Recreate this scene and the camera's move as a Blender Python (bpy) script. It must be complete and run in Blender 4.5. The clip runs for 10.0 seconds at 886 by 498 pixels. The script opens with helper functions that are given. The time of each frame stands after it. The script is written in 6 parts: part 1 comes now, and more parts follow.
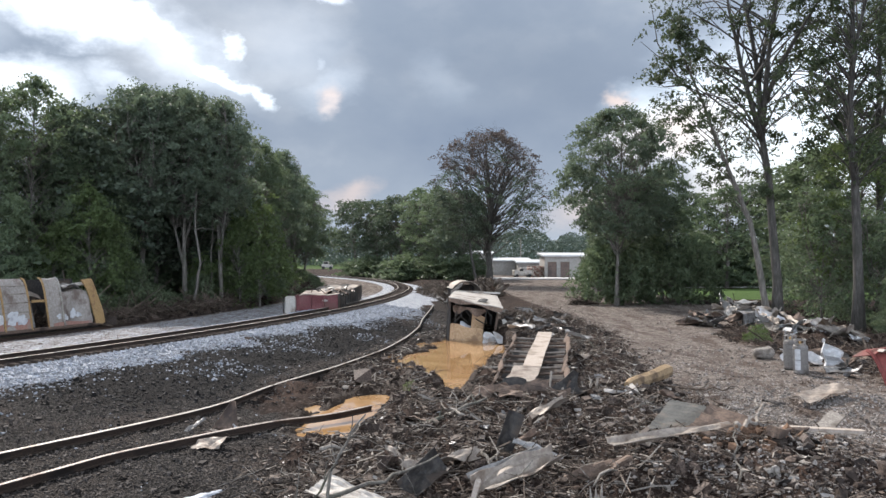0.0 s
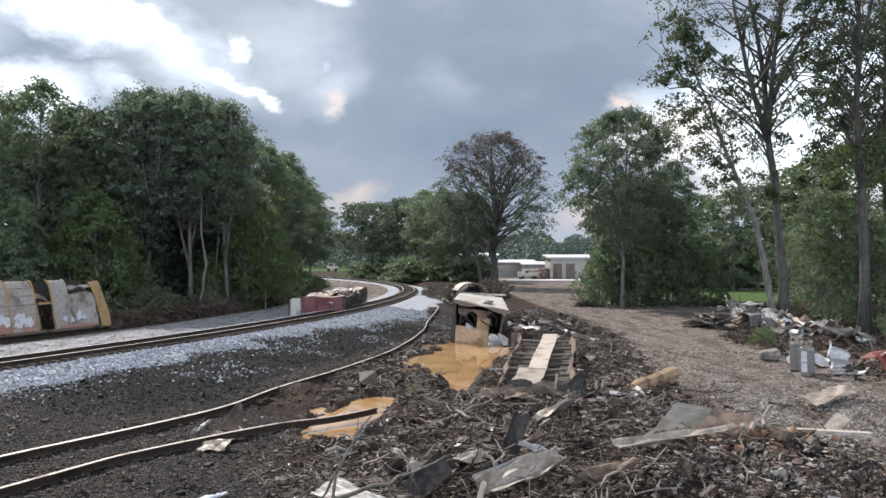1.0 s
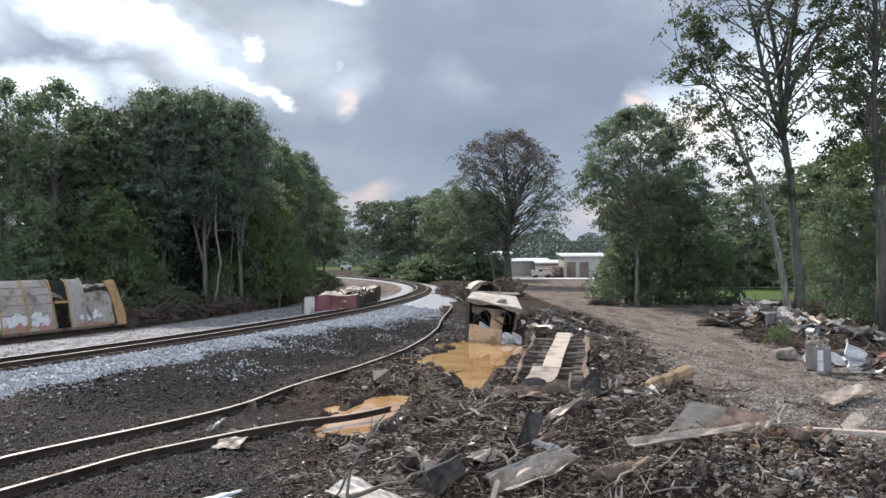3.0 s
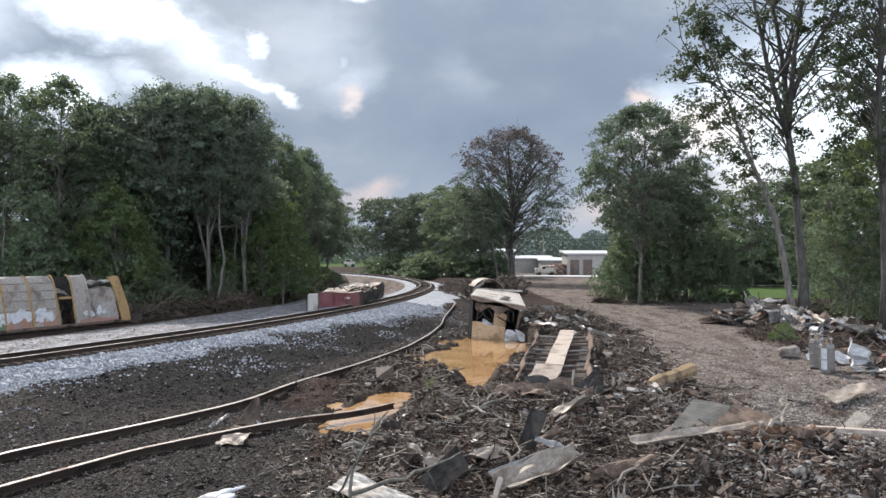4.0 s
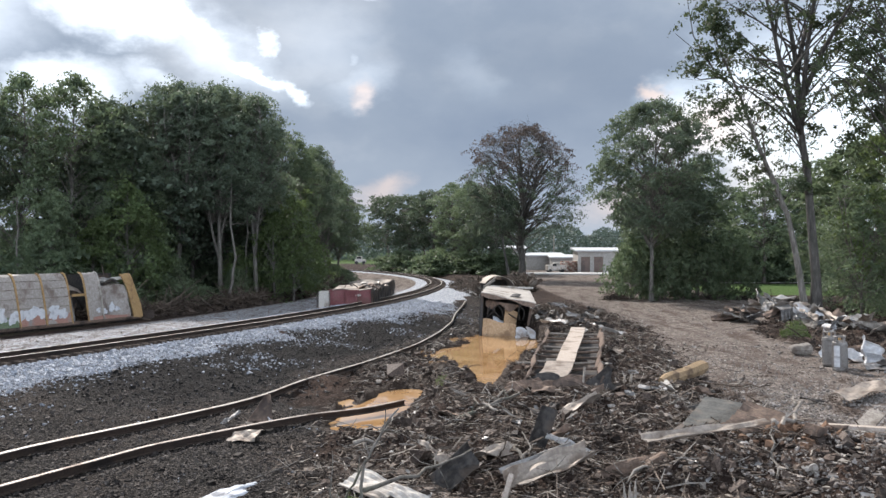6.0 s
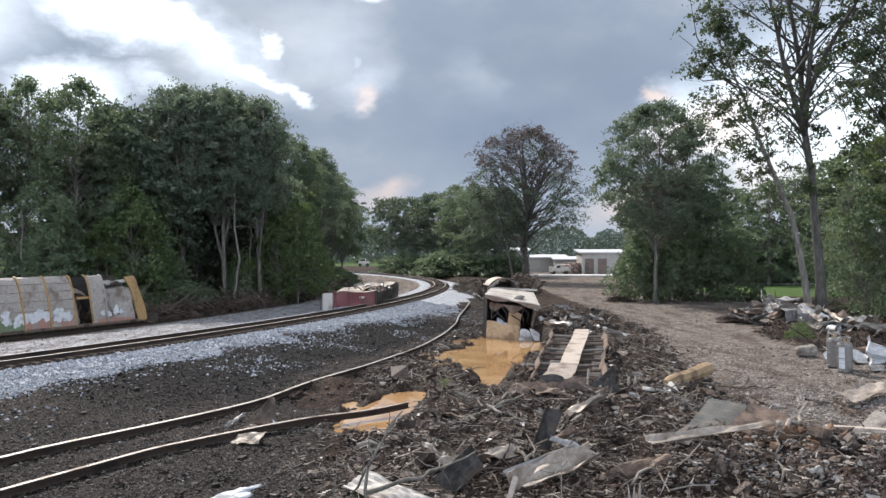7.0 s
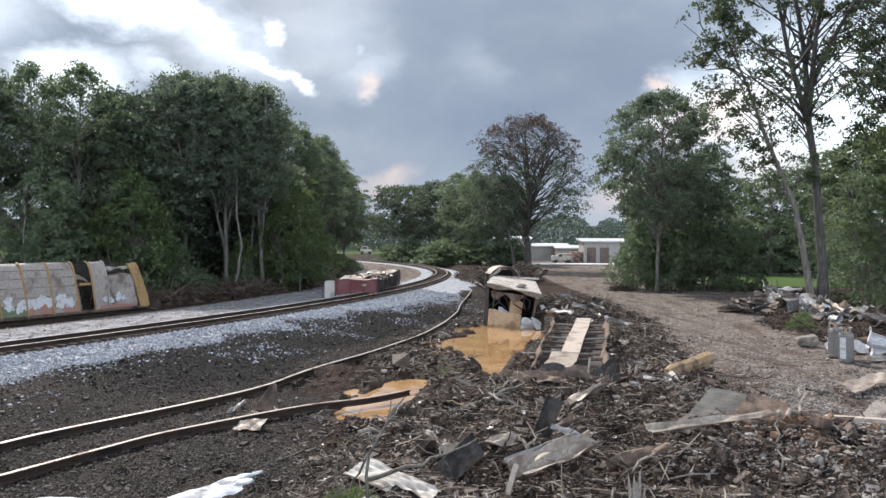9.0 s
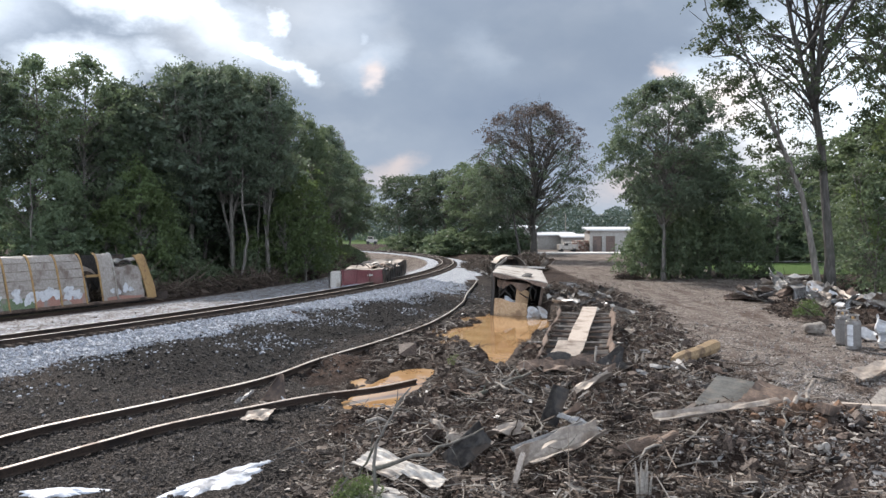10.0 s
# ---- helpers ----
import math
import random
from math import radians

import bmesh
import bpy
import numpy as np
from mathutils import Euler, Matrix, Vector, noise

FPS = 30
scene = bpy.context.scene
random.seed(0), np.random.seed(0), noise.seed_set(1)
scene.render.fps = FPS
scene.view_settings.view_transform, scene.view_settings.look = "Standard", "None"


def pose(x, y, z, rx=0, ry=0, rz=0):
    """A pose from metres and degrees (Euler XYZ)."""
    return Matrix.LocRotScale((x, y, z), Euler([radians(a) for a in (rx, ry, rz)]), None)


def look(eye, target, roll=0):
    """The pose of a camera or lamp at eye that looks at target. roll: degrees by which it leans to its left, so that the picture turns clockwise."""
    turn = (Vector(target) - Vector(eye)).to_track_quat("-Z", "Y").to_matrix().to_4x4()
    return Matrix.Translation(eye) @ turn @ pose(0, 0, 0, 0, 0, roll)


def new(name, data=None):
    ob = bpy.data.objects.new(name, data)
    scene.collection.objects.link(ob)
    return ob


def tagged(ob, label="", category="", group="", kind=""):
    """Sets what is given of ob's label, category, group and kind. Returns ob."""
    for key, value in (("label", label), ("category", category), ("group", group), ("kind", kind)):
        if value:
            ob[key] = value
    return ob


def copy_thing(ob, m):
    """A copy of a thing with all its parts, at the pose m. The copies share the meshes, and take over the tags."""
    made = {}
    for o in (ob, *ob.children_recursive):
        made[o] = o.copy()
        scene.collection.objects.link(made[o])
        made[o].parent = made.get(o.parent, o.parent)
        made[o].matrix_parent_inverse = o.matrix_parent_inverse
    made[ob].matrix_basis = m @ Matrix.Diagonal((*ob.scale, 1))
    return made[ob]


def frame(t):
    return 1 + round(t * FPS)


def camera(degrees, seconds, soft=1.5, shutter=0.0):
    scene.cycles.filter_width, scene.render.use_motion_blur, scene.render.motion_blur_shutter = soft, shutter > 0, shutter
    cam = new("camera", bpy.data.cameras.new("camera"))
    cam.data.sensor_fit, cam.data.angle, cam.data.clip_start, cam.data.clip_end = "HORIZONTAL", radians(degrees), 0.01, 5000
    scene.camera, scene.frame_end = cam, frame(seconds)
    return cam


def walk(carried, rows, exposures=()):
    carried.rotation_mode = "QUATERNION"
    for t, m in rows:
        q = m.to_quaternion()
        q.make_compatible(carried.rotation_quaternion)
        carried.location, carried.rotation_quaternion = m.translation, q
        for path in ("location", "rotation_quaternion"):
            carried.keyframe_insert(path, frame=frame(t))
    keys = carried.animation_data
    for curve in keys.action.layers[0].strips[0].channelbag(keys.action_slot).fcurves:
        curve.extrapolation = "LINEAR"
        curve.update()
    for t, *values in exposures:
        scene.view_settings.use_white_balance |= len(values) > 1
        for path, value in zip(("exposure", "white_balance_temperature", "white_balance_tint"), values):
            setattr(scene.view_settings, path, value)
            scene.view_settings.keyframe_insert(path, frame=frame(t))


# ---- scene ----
# camera: held by hand in one place on high ground, panning left and tipping down
cam = camera(57.0, 10.0)
EYE = (0.0, 0.0, 4.5)
ROWS = [  # seconds, yaw, pitch, roll
    (0.0, -0.00, 0.56, 0.00),
    (0.5, 0.17, 0.68, 0.02),
    (1.0, 0.37, 0.70, 0.04),
    (1.5, 0.73, 0.64, 0.14),
    (2.0, 1.09, 0.53, 0.15),
    (2.5, 1.23, 0.61, 0.16),
    (4.0, 1.55, 0.40, -0.06),
    (4.5, 1.76, 0.21, -0.09),
    (5.0, 2.01, 0.21, -0.06),
    (5.5, 2.20, 0.15, -0.03),
    (7.0, 2.55, 0.35, 0.11),
    (7.5, 2.78, 0.18, 0.19),
    (8.0, 2.76, -0.19, 0.08),
    (8.5, 2.69, -0.30, -0.15),
    (9.0, 2.69, -0.48, -0.19),
    (9.5, 2.94, -0.93, -0.04),
    (10.0, 3.09, -1.21, 0.19),
]
walk(cam, [(t, pose(*EYE, 90 + pitch, roll, yaw)) for t, yaw, pitch, roll in ROWS], exposures=((0.0, 0.62, 6540, 11.3), (10.0, 0.64, 6540, 11.3)))

# ---------------------------------------------------------------- sky and sun
SUN_AZ, SUN_EL = -31.0, 43.0   # degrees right of straight ahead, and up


def nmath(nt, op, a, b=None, c=None, clamp=False):
    n = nt.nodes.new("ShaderNodeMath")
    n.operation, n.use_clamp = op, clamp
    for i, v in enumerate((a, b, c)):
        if v is None:
            continue
        if isinstance(v, (int, float)):
            n.inputs[i].default_value = v
        else:
            nt.links.new(v, n.inputs[i])
    return n.outputs[0]


def nmix(nt, fac, a, b, mode="MIX"):
    n = nt.nodes.new("ShaderNodeMix")
    n.data_type, n.blend_type, n.clamp_factor = "RGBA", mode, True
    for sock, v in ((n.inputs[0], fac), (n.inputs[6], a), (n.inputs[7], b)):
        if isinstance(v, (int, float)):
            sock.default_value = v
        elif isinstance(v, tuple):
            sock.default_value = (*v, 1.0)
        else:
            nt.links.new(v, sock)
    return n.outputs[2]


def nnoise(nt, vec, scale, detail=4.0, rough=0.55, distort=0.0):
    n = nt.nodes.new("ShaderNodeTexNoise")
    n.inputs["Scale"].default_value = scale
    n.inputs["Detail"].default_value = detail
    n.inputs["Roughness"].default_value = rough
    n.inputs["Distortion"].default_value = distort
    if vec is not None:
        nt.links.new(vec, n.inputs["Vector"])
    return n


def nramp(nt, fac, stops):
    n = nt.nodes.new("ShaderNodeValToRGB")
    el = n.color_ramp.elements
    while len(el) < len(stops):
        el.new(0.5)
    for e, (p, c) in zip(el, stops):
        e.position = p
        e.color = (c, c, c, 1) if isinstance(c, (int, float)) else (*c, 1)
    nt.links.new(fac, n.inputs[0])
    return n.outputs[0]


def nmap(nt, v, a, b, c=0.0, d=1.0):
    n = nt.nodes.new("ShaderNodeMapRange")
    n.interpolation_type = "SMOOTHSTEP"
    nt.links.new(v, n.inputs[0])
    for i, k in enumerate((a, b, c, d)):
        n.inputs[i + 1].default_value = k
    return n.outputs[0]


world = bpy.data.worlds.new("cloudy_sky")
scene.world = world
world.use_nodes = True
wt = world.node_tree
wt.nodes.clear()
coord = wt.nodes.new("ShaderNodeTexCoord").outputs["Generated"]
split = wt.nodes.new("ShaderNodeSeparateXYZ")
wt.links.new(coord, split.inputs[0])
azim = nmath(wt, "MULTIPLY", nmath(wt, "ARCTAN2", split.outputs[0], split.outputs[1]), 57.2958)
elev = nmath(wt, "MULTIPLY", nmath(wt, "ARCSINE", split.outputs[2]), 57.2958)
stretch = wt.nodes.new("ShaderNodeMapping")
stretch.inputs["Scale"].default_value = (1.0, 1.0, 1.7)
wt.links.new(coord, stretch.inputs[0])
vec = stretch.outputs[0]
warp = nnoise(wt, vec, 7.0, 6.0, 0.62)
wsplit = wt.nodes.new("ShaderNodeSeparateColor")
wt.links.new(warp.outputs["Color"], wsplit.inputs[0])
az = nmath(wt, "MULTIPLY_ADD", nmath(wt, "SUBTRACT", wsplit.outputs[0], 0.5), 7.0, azim)
ev = nmath(wt, "MULTIPLY_ADD", nmath(wt, "SUBTRACT", wsplit.outputs[1], 0.5), 5.5, elev)


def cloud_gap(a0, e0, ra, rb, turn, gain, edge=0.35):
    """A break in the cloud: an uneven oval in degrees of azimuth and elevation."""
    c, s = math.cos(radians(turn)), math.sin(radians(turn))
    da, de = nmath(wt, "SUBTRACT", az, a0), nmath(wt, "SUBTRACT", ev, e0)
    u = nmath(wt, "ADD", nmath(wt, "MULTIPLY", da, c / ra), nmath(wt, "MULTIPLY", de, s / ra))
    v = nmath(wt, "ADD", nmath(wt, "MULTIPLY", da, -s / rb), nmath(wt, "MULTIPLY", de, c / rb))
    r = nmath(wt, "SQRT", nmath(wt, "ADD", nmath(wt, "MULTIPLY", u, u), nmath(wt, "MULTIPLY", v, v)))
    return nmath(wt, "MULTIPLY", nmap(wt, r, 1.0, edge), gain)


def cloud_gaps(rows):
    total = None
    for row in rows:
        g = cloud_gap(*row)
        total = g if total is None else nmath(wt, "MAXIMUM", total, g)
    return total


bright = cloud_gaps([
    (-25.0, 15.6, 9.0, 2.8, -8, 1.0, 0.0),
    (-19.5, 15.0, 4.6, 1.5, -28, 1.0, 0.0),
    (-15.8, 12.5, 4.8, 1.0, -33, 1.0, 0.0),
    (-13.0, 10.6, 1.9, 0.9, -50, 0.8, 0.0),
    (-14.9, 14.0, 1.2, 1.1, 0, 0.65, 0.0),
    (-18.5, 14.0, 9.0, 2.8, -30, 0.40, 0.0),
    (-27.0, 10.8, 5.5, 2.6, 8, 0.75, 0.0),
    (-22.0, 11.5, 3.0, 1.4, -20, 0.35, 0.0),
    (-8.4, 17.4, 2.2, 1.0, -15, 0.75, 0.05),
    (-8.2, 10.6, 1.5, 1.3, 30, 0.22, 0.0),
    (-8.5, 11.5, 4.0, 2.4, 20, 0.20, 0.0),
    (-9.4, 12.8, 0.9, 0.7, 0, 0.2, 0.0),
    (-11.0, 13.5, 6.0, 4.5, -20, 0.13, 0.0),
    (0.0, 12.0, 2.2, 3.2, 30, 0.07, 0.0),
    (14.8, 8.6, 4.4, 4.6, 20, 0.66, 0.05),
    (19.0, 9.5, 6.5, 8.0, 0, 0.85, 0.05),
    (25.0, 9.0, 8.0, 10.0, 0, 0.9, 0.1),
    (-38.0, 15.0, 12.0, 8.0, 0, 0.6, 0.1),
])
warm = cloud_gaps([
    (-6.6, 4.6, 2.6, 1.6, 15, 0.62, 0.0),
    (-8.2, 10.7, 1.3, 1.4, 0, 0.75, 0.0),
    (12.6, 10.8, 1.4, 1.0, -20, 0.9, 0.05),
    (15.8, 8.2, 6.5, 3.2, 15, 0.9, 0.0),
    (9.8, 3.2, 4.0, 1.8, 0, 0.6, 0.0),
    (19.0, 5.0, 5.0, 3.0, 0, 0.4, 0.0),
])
soft = nnoise(wt, vec, 2.2, 5.0, 0.5).outputs[0]
fine = nnoise(wt, vec, 6.0, 6.0, 0.55).outputs[0]
shade = nmath(wt, "ADD", nmath(wt, "MULTIPLY", soft, 0.65), nmath(wt, "MULTIPLY", fine, 0.35))
cloud = nramp(wt, shade, [(0.36, (0.165, 0.213, 0.290)), (0.50, (0.222, 0.270, 0.340)), (0.60, (0.32, 0.362, 0.420)), (0.72, (0.48, 0.51, 0.54))])
# the heaviest cloud bank, ahead
cloud = nmix(wt, cloud_gap(6.0, 13.5, 15.0, 7.5, -8, 0.6, 0.0), cloud, (0.155, 0.198, 0.265))
# paler towards the horizon
pale = nmap(wt, elev, 9.0, 0.0)
cloud = nmix(wt, nmath(wt, "MULTIPLY", pale, 0.35), cloud, (0.50, 0.56, 0.62))
skytex = wt.nodes.new("ShaderNodeTexSky")
skytex.sky_type, skytex.sun_disc = "NISHITA", False
skytex.sun_elevation, skytex.sun_rotation = radians(SUN_EL), radians(SUN_AZ)
clear = nmix(wt, 1.0, skytex.outputs[0], (0.07, 0.07, 0.07), "MULTIPLY")
haze = nmix(wt, 1.0, clear, (0.62, 0.66, 0.68), "ADD")
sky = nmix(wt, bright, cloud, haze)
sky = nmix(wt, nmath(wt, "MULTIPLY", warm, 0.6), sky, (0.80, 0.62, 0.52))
# unseen cloud overhead is held to a dim grey, so ground shade stays deep
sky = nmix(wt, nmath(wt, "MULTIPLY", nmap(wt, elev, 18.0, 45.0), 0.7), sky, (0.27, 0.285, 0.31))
back = wt.nodes.new("ShaderNodeBackground")
wt.links.new(sky, back.inputs[0])
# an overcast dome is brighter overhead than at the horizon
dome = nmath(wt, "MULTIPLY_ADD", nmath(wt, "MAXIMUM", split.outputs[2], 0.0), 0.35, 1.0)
# added fill: unseen low sky behind the camera is brightened for camera-facing sides
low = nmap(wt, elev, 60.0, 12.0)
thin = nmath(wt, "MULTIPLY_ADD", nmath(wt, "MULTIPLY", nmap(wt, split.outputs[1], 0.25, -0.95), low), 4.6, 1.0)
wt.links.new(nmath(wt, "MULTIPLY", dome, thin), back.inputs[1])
wt.links.new(back.outputs[0], wt.nodes.new("ShaderNodeOutputWorld").inputs[0])

sun = new("sun", bpy.data.lights.new("sun", "SUN"))
sun.data.energy, sun.data.angle, sun.data.color = 4.5, radians(2), (1.0, 0.95, 0.90)
sun.matrix_world = look((0, 0, 0), (-math.sin(radians(SUN_AZ)) * math.cos(radians(SUN_EL)), -math.cos(radians(SUN_AZ)) * math.cos(radians(SUN_EL)), -math.sin(radians(SUN_EL))))

# ---------------------------------------------------------------- materials


def material(name, build):
    m = bpy.data.materials.new(name)
    m.use_nodes = True
    nt = m.node_tree
    nt.nodes.clear()
    out = nt.nodes.new("ShaderNodeOutputMaterial")
    nt.links.new(build(nt), out.inputs[0])
    return m


def bsdf(nt, col, rough=0.8, metal=0.0, bump=None, strength=0.4, dist=0.02, spec=0.5):
    b = nt.nodes.new("ShaderNodeBsdfPrincipled")
    for sock, v in ((b.inputs["Base Color"], col), (b.inputs["Roughness"], rough), (b.inputs["Metallic"], metal)):
        if isinstance(v, (int, float)):
            sock.default_value = v
        elif isinstance(v, tuple):
            sock.default_value = (*v, 1.0)
        else:
            nt.links.new(v, sock)
    b.inputs["Specular IOR Level"].default_value = spec
    if bump is not None:
        n = nt.nodes.new("ShaderNodeBump")
        n.inputs["Strength"].default_value, n.inputs["Distance"].default_value = strength, dist
        nt.links.new(bump, n.inputs["Height"])
        nt.links.new(n.outputs[0], b.inputs["Normal"])
    return b.outputs[0]


def objvec(nt):
    return nt.nodes.new("ShaderNodeTexCoord").outputs["Object"]


def island(nt):
    return nt.nodes.new("ShaderNodeNewGeometry").outputs["Random Per Island"]


def piece_random(nt):
    return nt.nodes.new("ShaderNodeObjectInfo").outputs["Random"]


def worn(name, a, b, dirt, rough=0.7, metal=0.0, s1=1.2, s2=14.0, dirt_at=(0.5, 0.66), bump=0.3, by_piece=0.0, by_island=0.0, spec=0.35):
    """Two tones, broken by stains at a large scale and by grain at a small one."""
    def build(nt):
        v = objvec(nt)
        big, small = nnoise(nt, v, s1, 5, 0.6).outputs[0], nnoise(nt, v, s2, 4, 0.6).outputs[0]
        col = nmix(nt, nmap(nt, small, 0.35, 0.68), a, b)
        col = nmix(nt, nmap(nt, big, *dirt_at), col, dirt)
        for amount, r in ((by_piece, piece_random), (by_island, island)):
            if amount:
                g = nmath(nt, "MULTIPLY_ADD", r(nt), amount, 1.0 - amount * 0.55)
                comb = nt.nodes.new("ShaderNodeCombineColor")
                for i in range(3):
                    nt.links.new(g, comb.inputs[i])
                col = nmix(nt, 1.0, col, comb.outputs[0], "MULTIPLY")
        ro = nmap(nt, small, 0.2, 0.8, rough - 0.12, min(1.0, rough + 0.15))
        return bsdf(nt, col, ro, metal, small, bump, spec=spec)
    return material(name, build)


def leafy(name, dark, light, through_col, mixin=0.35):
    def build(nt):
        r = island(nt)
        col = nmix(nt, r, dark, light)
        big = nnoise(nt, objvec(nt), 0.35, 3, 0.5).outputs[0]
        col = nmix(nt, nmap(nt, big, 0.4, 0.65), col, nmix(nt, 0.5, col, light))
        hue = nmath(nt, "MULTIPLY_ADD", piece_random(nt), 0.35, 0.82)
        comb = nt.nodes.new("ShaderNodeCombineColor")
        for i in range(3):
            nt.links.new(hue, comb.inputs[i])
        col = nmix(nt, 1.0, col, comb.outputs[0], "MULTIPLY")
        front = bsdf(nt, col, 0.55, 0.0, spec=0.25)
        t = nt.nodes.new("ShaderNodeBsdfTranslucent")
        nt.links.new(nmix(nt, 0.5, col, through_col), t.inputs[0])
        mx = nt.nodes.new("ShaderNodeMixShader")
        mx.inputs[0].default_value = mixin
        nt.links.new(front, mx.inputs[1])
        nt.links.new(t.outputs[0], mx.inputs[2])
        return mx.outputs[0]
    return material(name, build)


def ground_build(nt):
    v = objvec(nt)
    attr = {}
    for k in ("zone_a", "zone_b", "zone_c"):
        n = nt.nodes.new("ShaderNodeAttribute")
        n.attribute_name = k
        s = nt.nodes.new("ShaderNodeSeparateColor")
        nt.links.new(n.outputs["Color"], s.inputs[0])
        attr[k] = s.outputs
    big = nnoise(nt, v, 0.25, 5, 0.6).outputs[0]
    mid = nnoise(nt, v, 1.7, 6, 0.65).outputs[0]
    fine = nnoise(nt, v, 9.0, 5, 0.7).outputs[0]
    grit = nt.nodes.new("ShaderNodeTexVoronoi")
    grit.inputs["Scale"].default_value = 14.0
    nt.links.new(v, grit.inputs["Vector"])
    gs = nt.nodes.new("ShaderNodeSeparateColor")
    nt.links.new(grit.outputs["Color"], gs.inputs[0])
    cell = nt.nodes.new("ShaderNodeTexVoronoi")
    cell.inputs["Scale"].default_value = 34.0
    nt.links.new(v, cell.inputs["Vector"])
    cs = nt.nodes.new("ShaderNodeSeparateColor")
    nt.links.new(cell.outputs["Color"], cs.inputs[0])
    # churned mud with chips
    mud = nramp(nt, mid, [(0.3, (0.010, 0.007, 0.0058)), (0.5, (0.027, 0.0185, 0.0148)), (0.68, (0.062, 0.043, 0.0345))])
    mud = nmix(nt, nmap(nt, fine, 0.55, 0.75), mud, (0.19, 0.16, 0.14))
    mud = nmix(nt, nmap(nt, big, 0.52, 0.68), mud, (0.058, 0.038, 0.029))
    # packed pale earth of the access road
    road = nramp(nt, mid, [(0.3, (0.062, 0.049, 0.042)), (0.5, (0.138, 0.115, 0.100)), (0.75, (0.235, 0.203, 0.182))])
    road = nmix(nt, nmap(nt, gs.outputs[0], 0.88, 0.95), road, (0.30, 0.275, 0.25))
    ruts = nt.nodes.new("ShaderNodeMapping")
    ruts.inputs["Scale"].default_value = (1.0, 0.22, 1.0)
    ruts.inputs["Rotation"].default_value = (0.0, 0.0, 0.12)
    nt.links.new(v, ruts.inputs[0])
    rut = nnoise(nt, ruts.outputs[0], 0.9, 5, 0.6).outputs[0]
    road = nmix(nt, nmath(nt, "MULTIPLY", nmap(nt, rut, 0.47, 0.64), 0.75), road, (0.066, 0.047, 0.038))
    # fresh crushed stone
    stone = nmix(nt, gs.outputs[0], (0.13, 0.14, 0.16), (0.50, 0.525, 0.56))
    # burnt cinders
    cinder = nmix(nt, nmap(nt, cs.outputs[1], 0.62, 0.98), (0.008, 0.0075, 0.007), (0.095, 0.085, 0.078))
    cinder = nmix(nt, nmap(nt, big, 0.42, 0.62), cinder, nmix(nt, nmap(nt, cs.outputs[1], 0.4, 1.0), (0.012, 0.0098, 0.0088), (0.100, 0.083, 0.072)))
    grass = nmix(nt, mid, (0.036, 0.070, 0.020), (0.085, 0.130, 0.042))
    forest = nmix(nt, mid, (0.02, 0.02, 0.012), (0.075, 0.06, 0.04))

    def zone(s, hard=0.16):
        w = nmath(nt, "ADD", s, nmath(nt, "MULTIPLY", nmath(nt, "SUBTRACT", nmath(nt, "ADD", nmath(nt, "MULTIPLY", mid, 0.5), nmath(nt, "MULTIPLY", fine, 0.5)), 0.5), 1.3))
        return nmap(nt, w, 0.5 - hard, 0.5 + hard)
    col = nmix(nt, zone(attr["zone_a"][1]), mud, road)
    col = nmix(nt, zone(attr["zone_b"][0]), col, cinder)
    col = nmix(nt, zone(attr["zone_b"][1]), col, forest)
    col = nmix(nt, zone(attr["zone_a"][2]), col, grass)
    col = nmix(nt, zone(attr["zone_a"][0]), col, stone)
    # soot stain, darkened further as painted shade of the bank's slope
    soot_shade = nmath(nt, "MULTIPLY", zone(attr["zone_c"][0], 0.3), 0.85)
    col = nmix(nt, soot_shade, col, nmix(nt, nmap(nt, cs.outputs[1], 0.8, 1.0), (0.0065, 0.006, 0.006), (0.045, 0.043, 0.042)))
    wet = nmap(nt, attr["zone_b"][2], 0.3, 0.8)
    col = nmix(nt, nmath(nt, "MULTIPLY", wet, 0.6), col, (0.035, 0.026, 0.02))
    ro = nmath(nt, "MULTIPLY_ADD", wet, -0.3, 0.95)
    h = nmath(nt, "ADD", nmath(nt, "MULTIPLY", fine, 0.6), nmath(nt, "MULTIPLY", grit.outputs["Distance"], -0.5))
    return bsdf(nt, col, ro, 0.0, h, 0.9, 0.10, 0.08)


def water_build(nt):
    v = objvec(nt)
    silt = nnoise(nt, v, 0.6, 4, 0.55).outputs[0]
    col = nmix(nt, nmap(nt, silt, 0.3, 0.7), (0.30, 0.17, 0.075), (0.42, 0.265, 0.135))
    rip = nnoise(nt, v, 3.0, 2, 0.5).outputs[0]
    return bsdf(nt, col, 0.04, 0.0, rip, 0.03, 0.02, 0.5)


def bark_build(nt, tone=1.0):
    v = objvec(nt)
    st = nt.nodes.new("ShaderNodeMapping")
    st.inputs["Scale"].default_value = (9, 9, 1.6)
    nt.links.new(v, st.inputs[0])
    g = nnoise(nt, st.outputs[0], 1.0, 5, 0.65).outputs[0]
    big = nnoise(nt, v, 0.7, 3, 0.5).outputs[0]
    col = nramp(nt, g, [(0.3, (0.055, 0.048, 0.041)), (0.55, (0.145, 0.13, 0.112)), (0.75, (0.26, 0.24, 0.215))])
    col = nmix(nt, nmap(nt, big, 0.5, 0.7), col, (0.075, 0.075, 0.055))
    col = nmix(nt, 1.0, col, (tone, tone, tone), "MULTIPLY")
    return bsdf(nt, col, 0.9, 0.0, g, 0.8, 0.04)


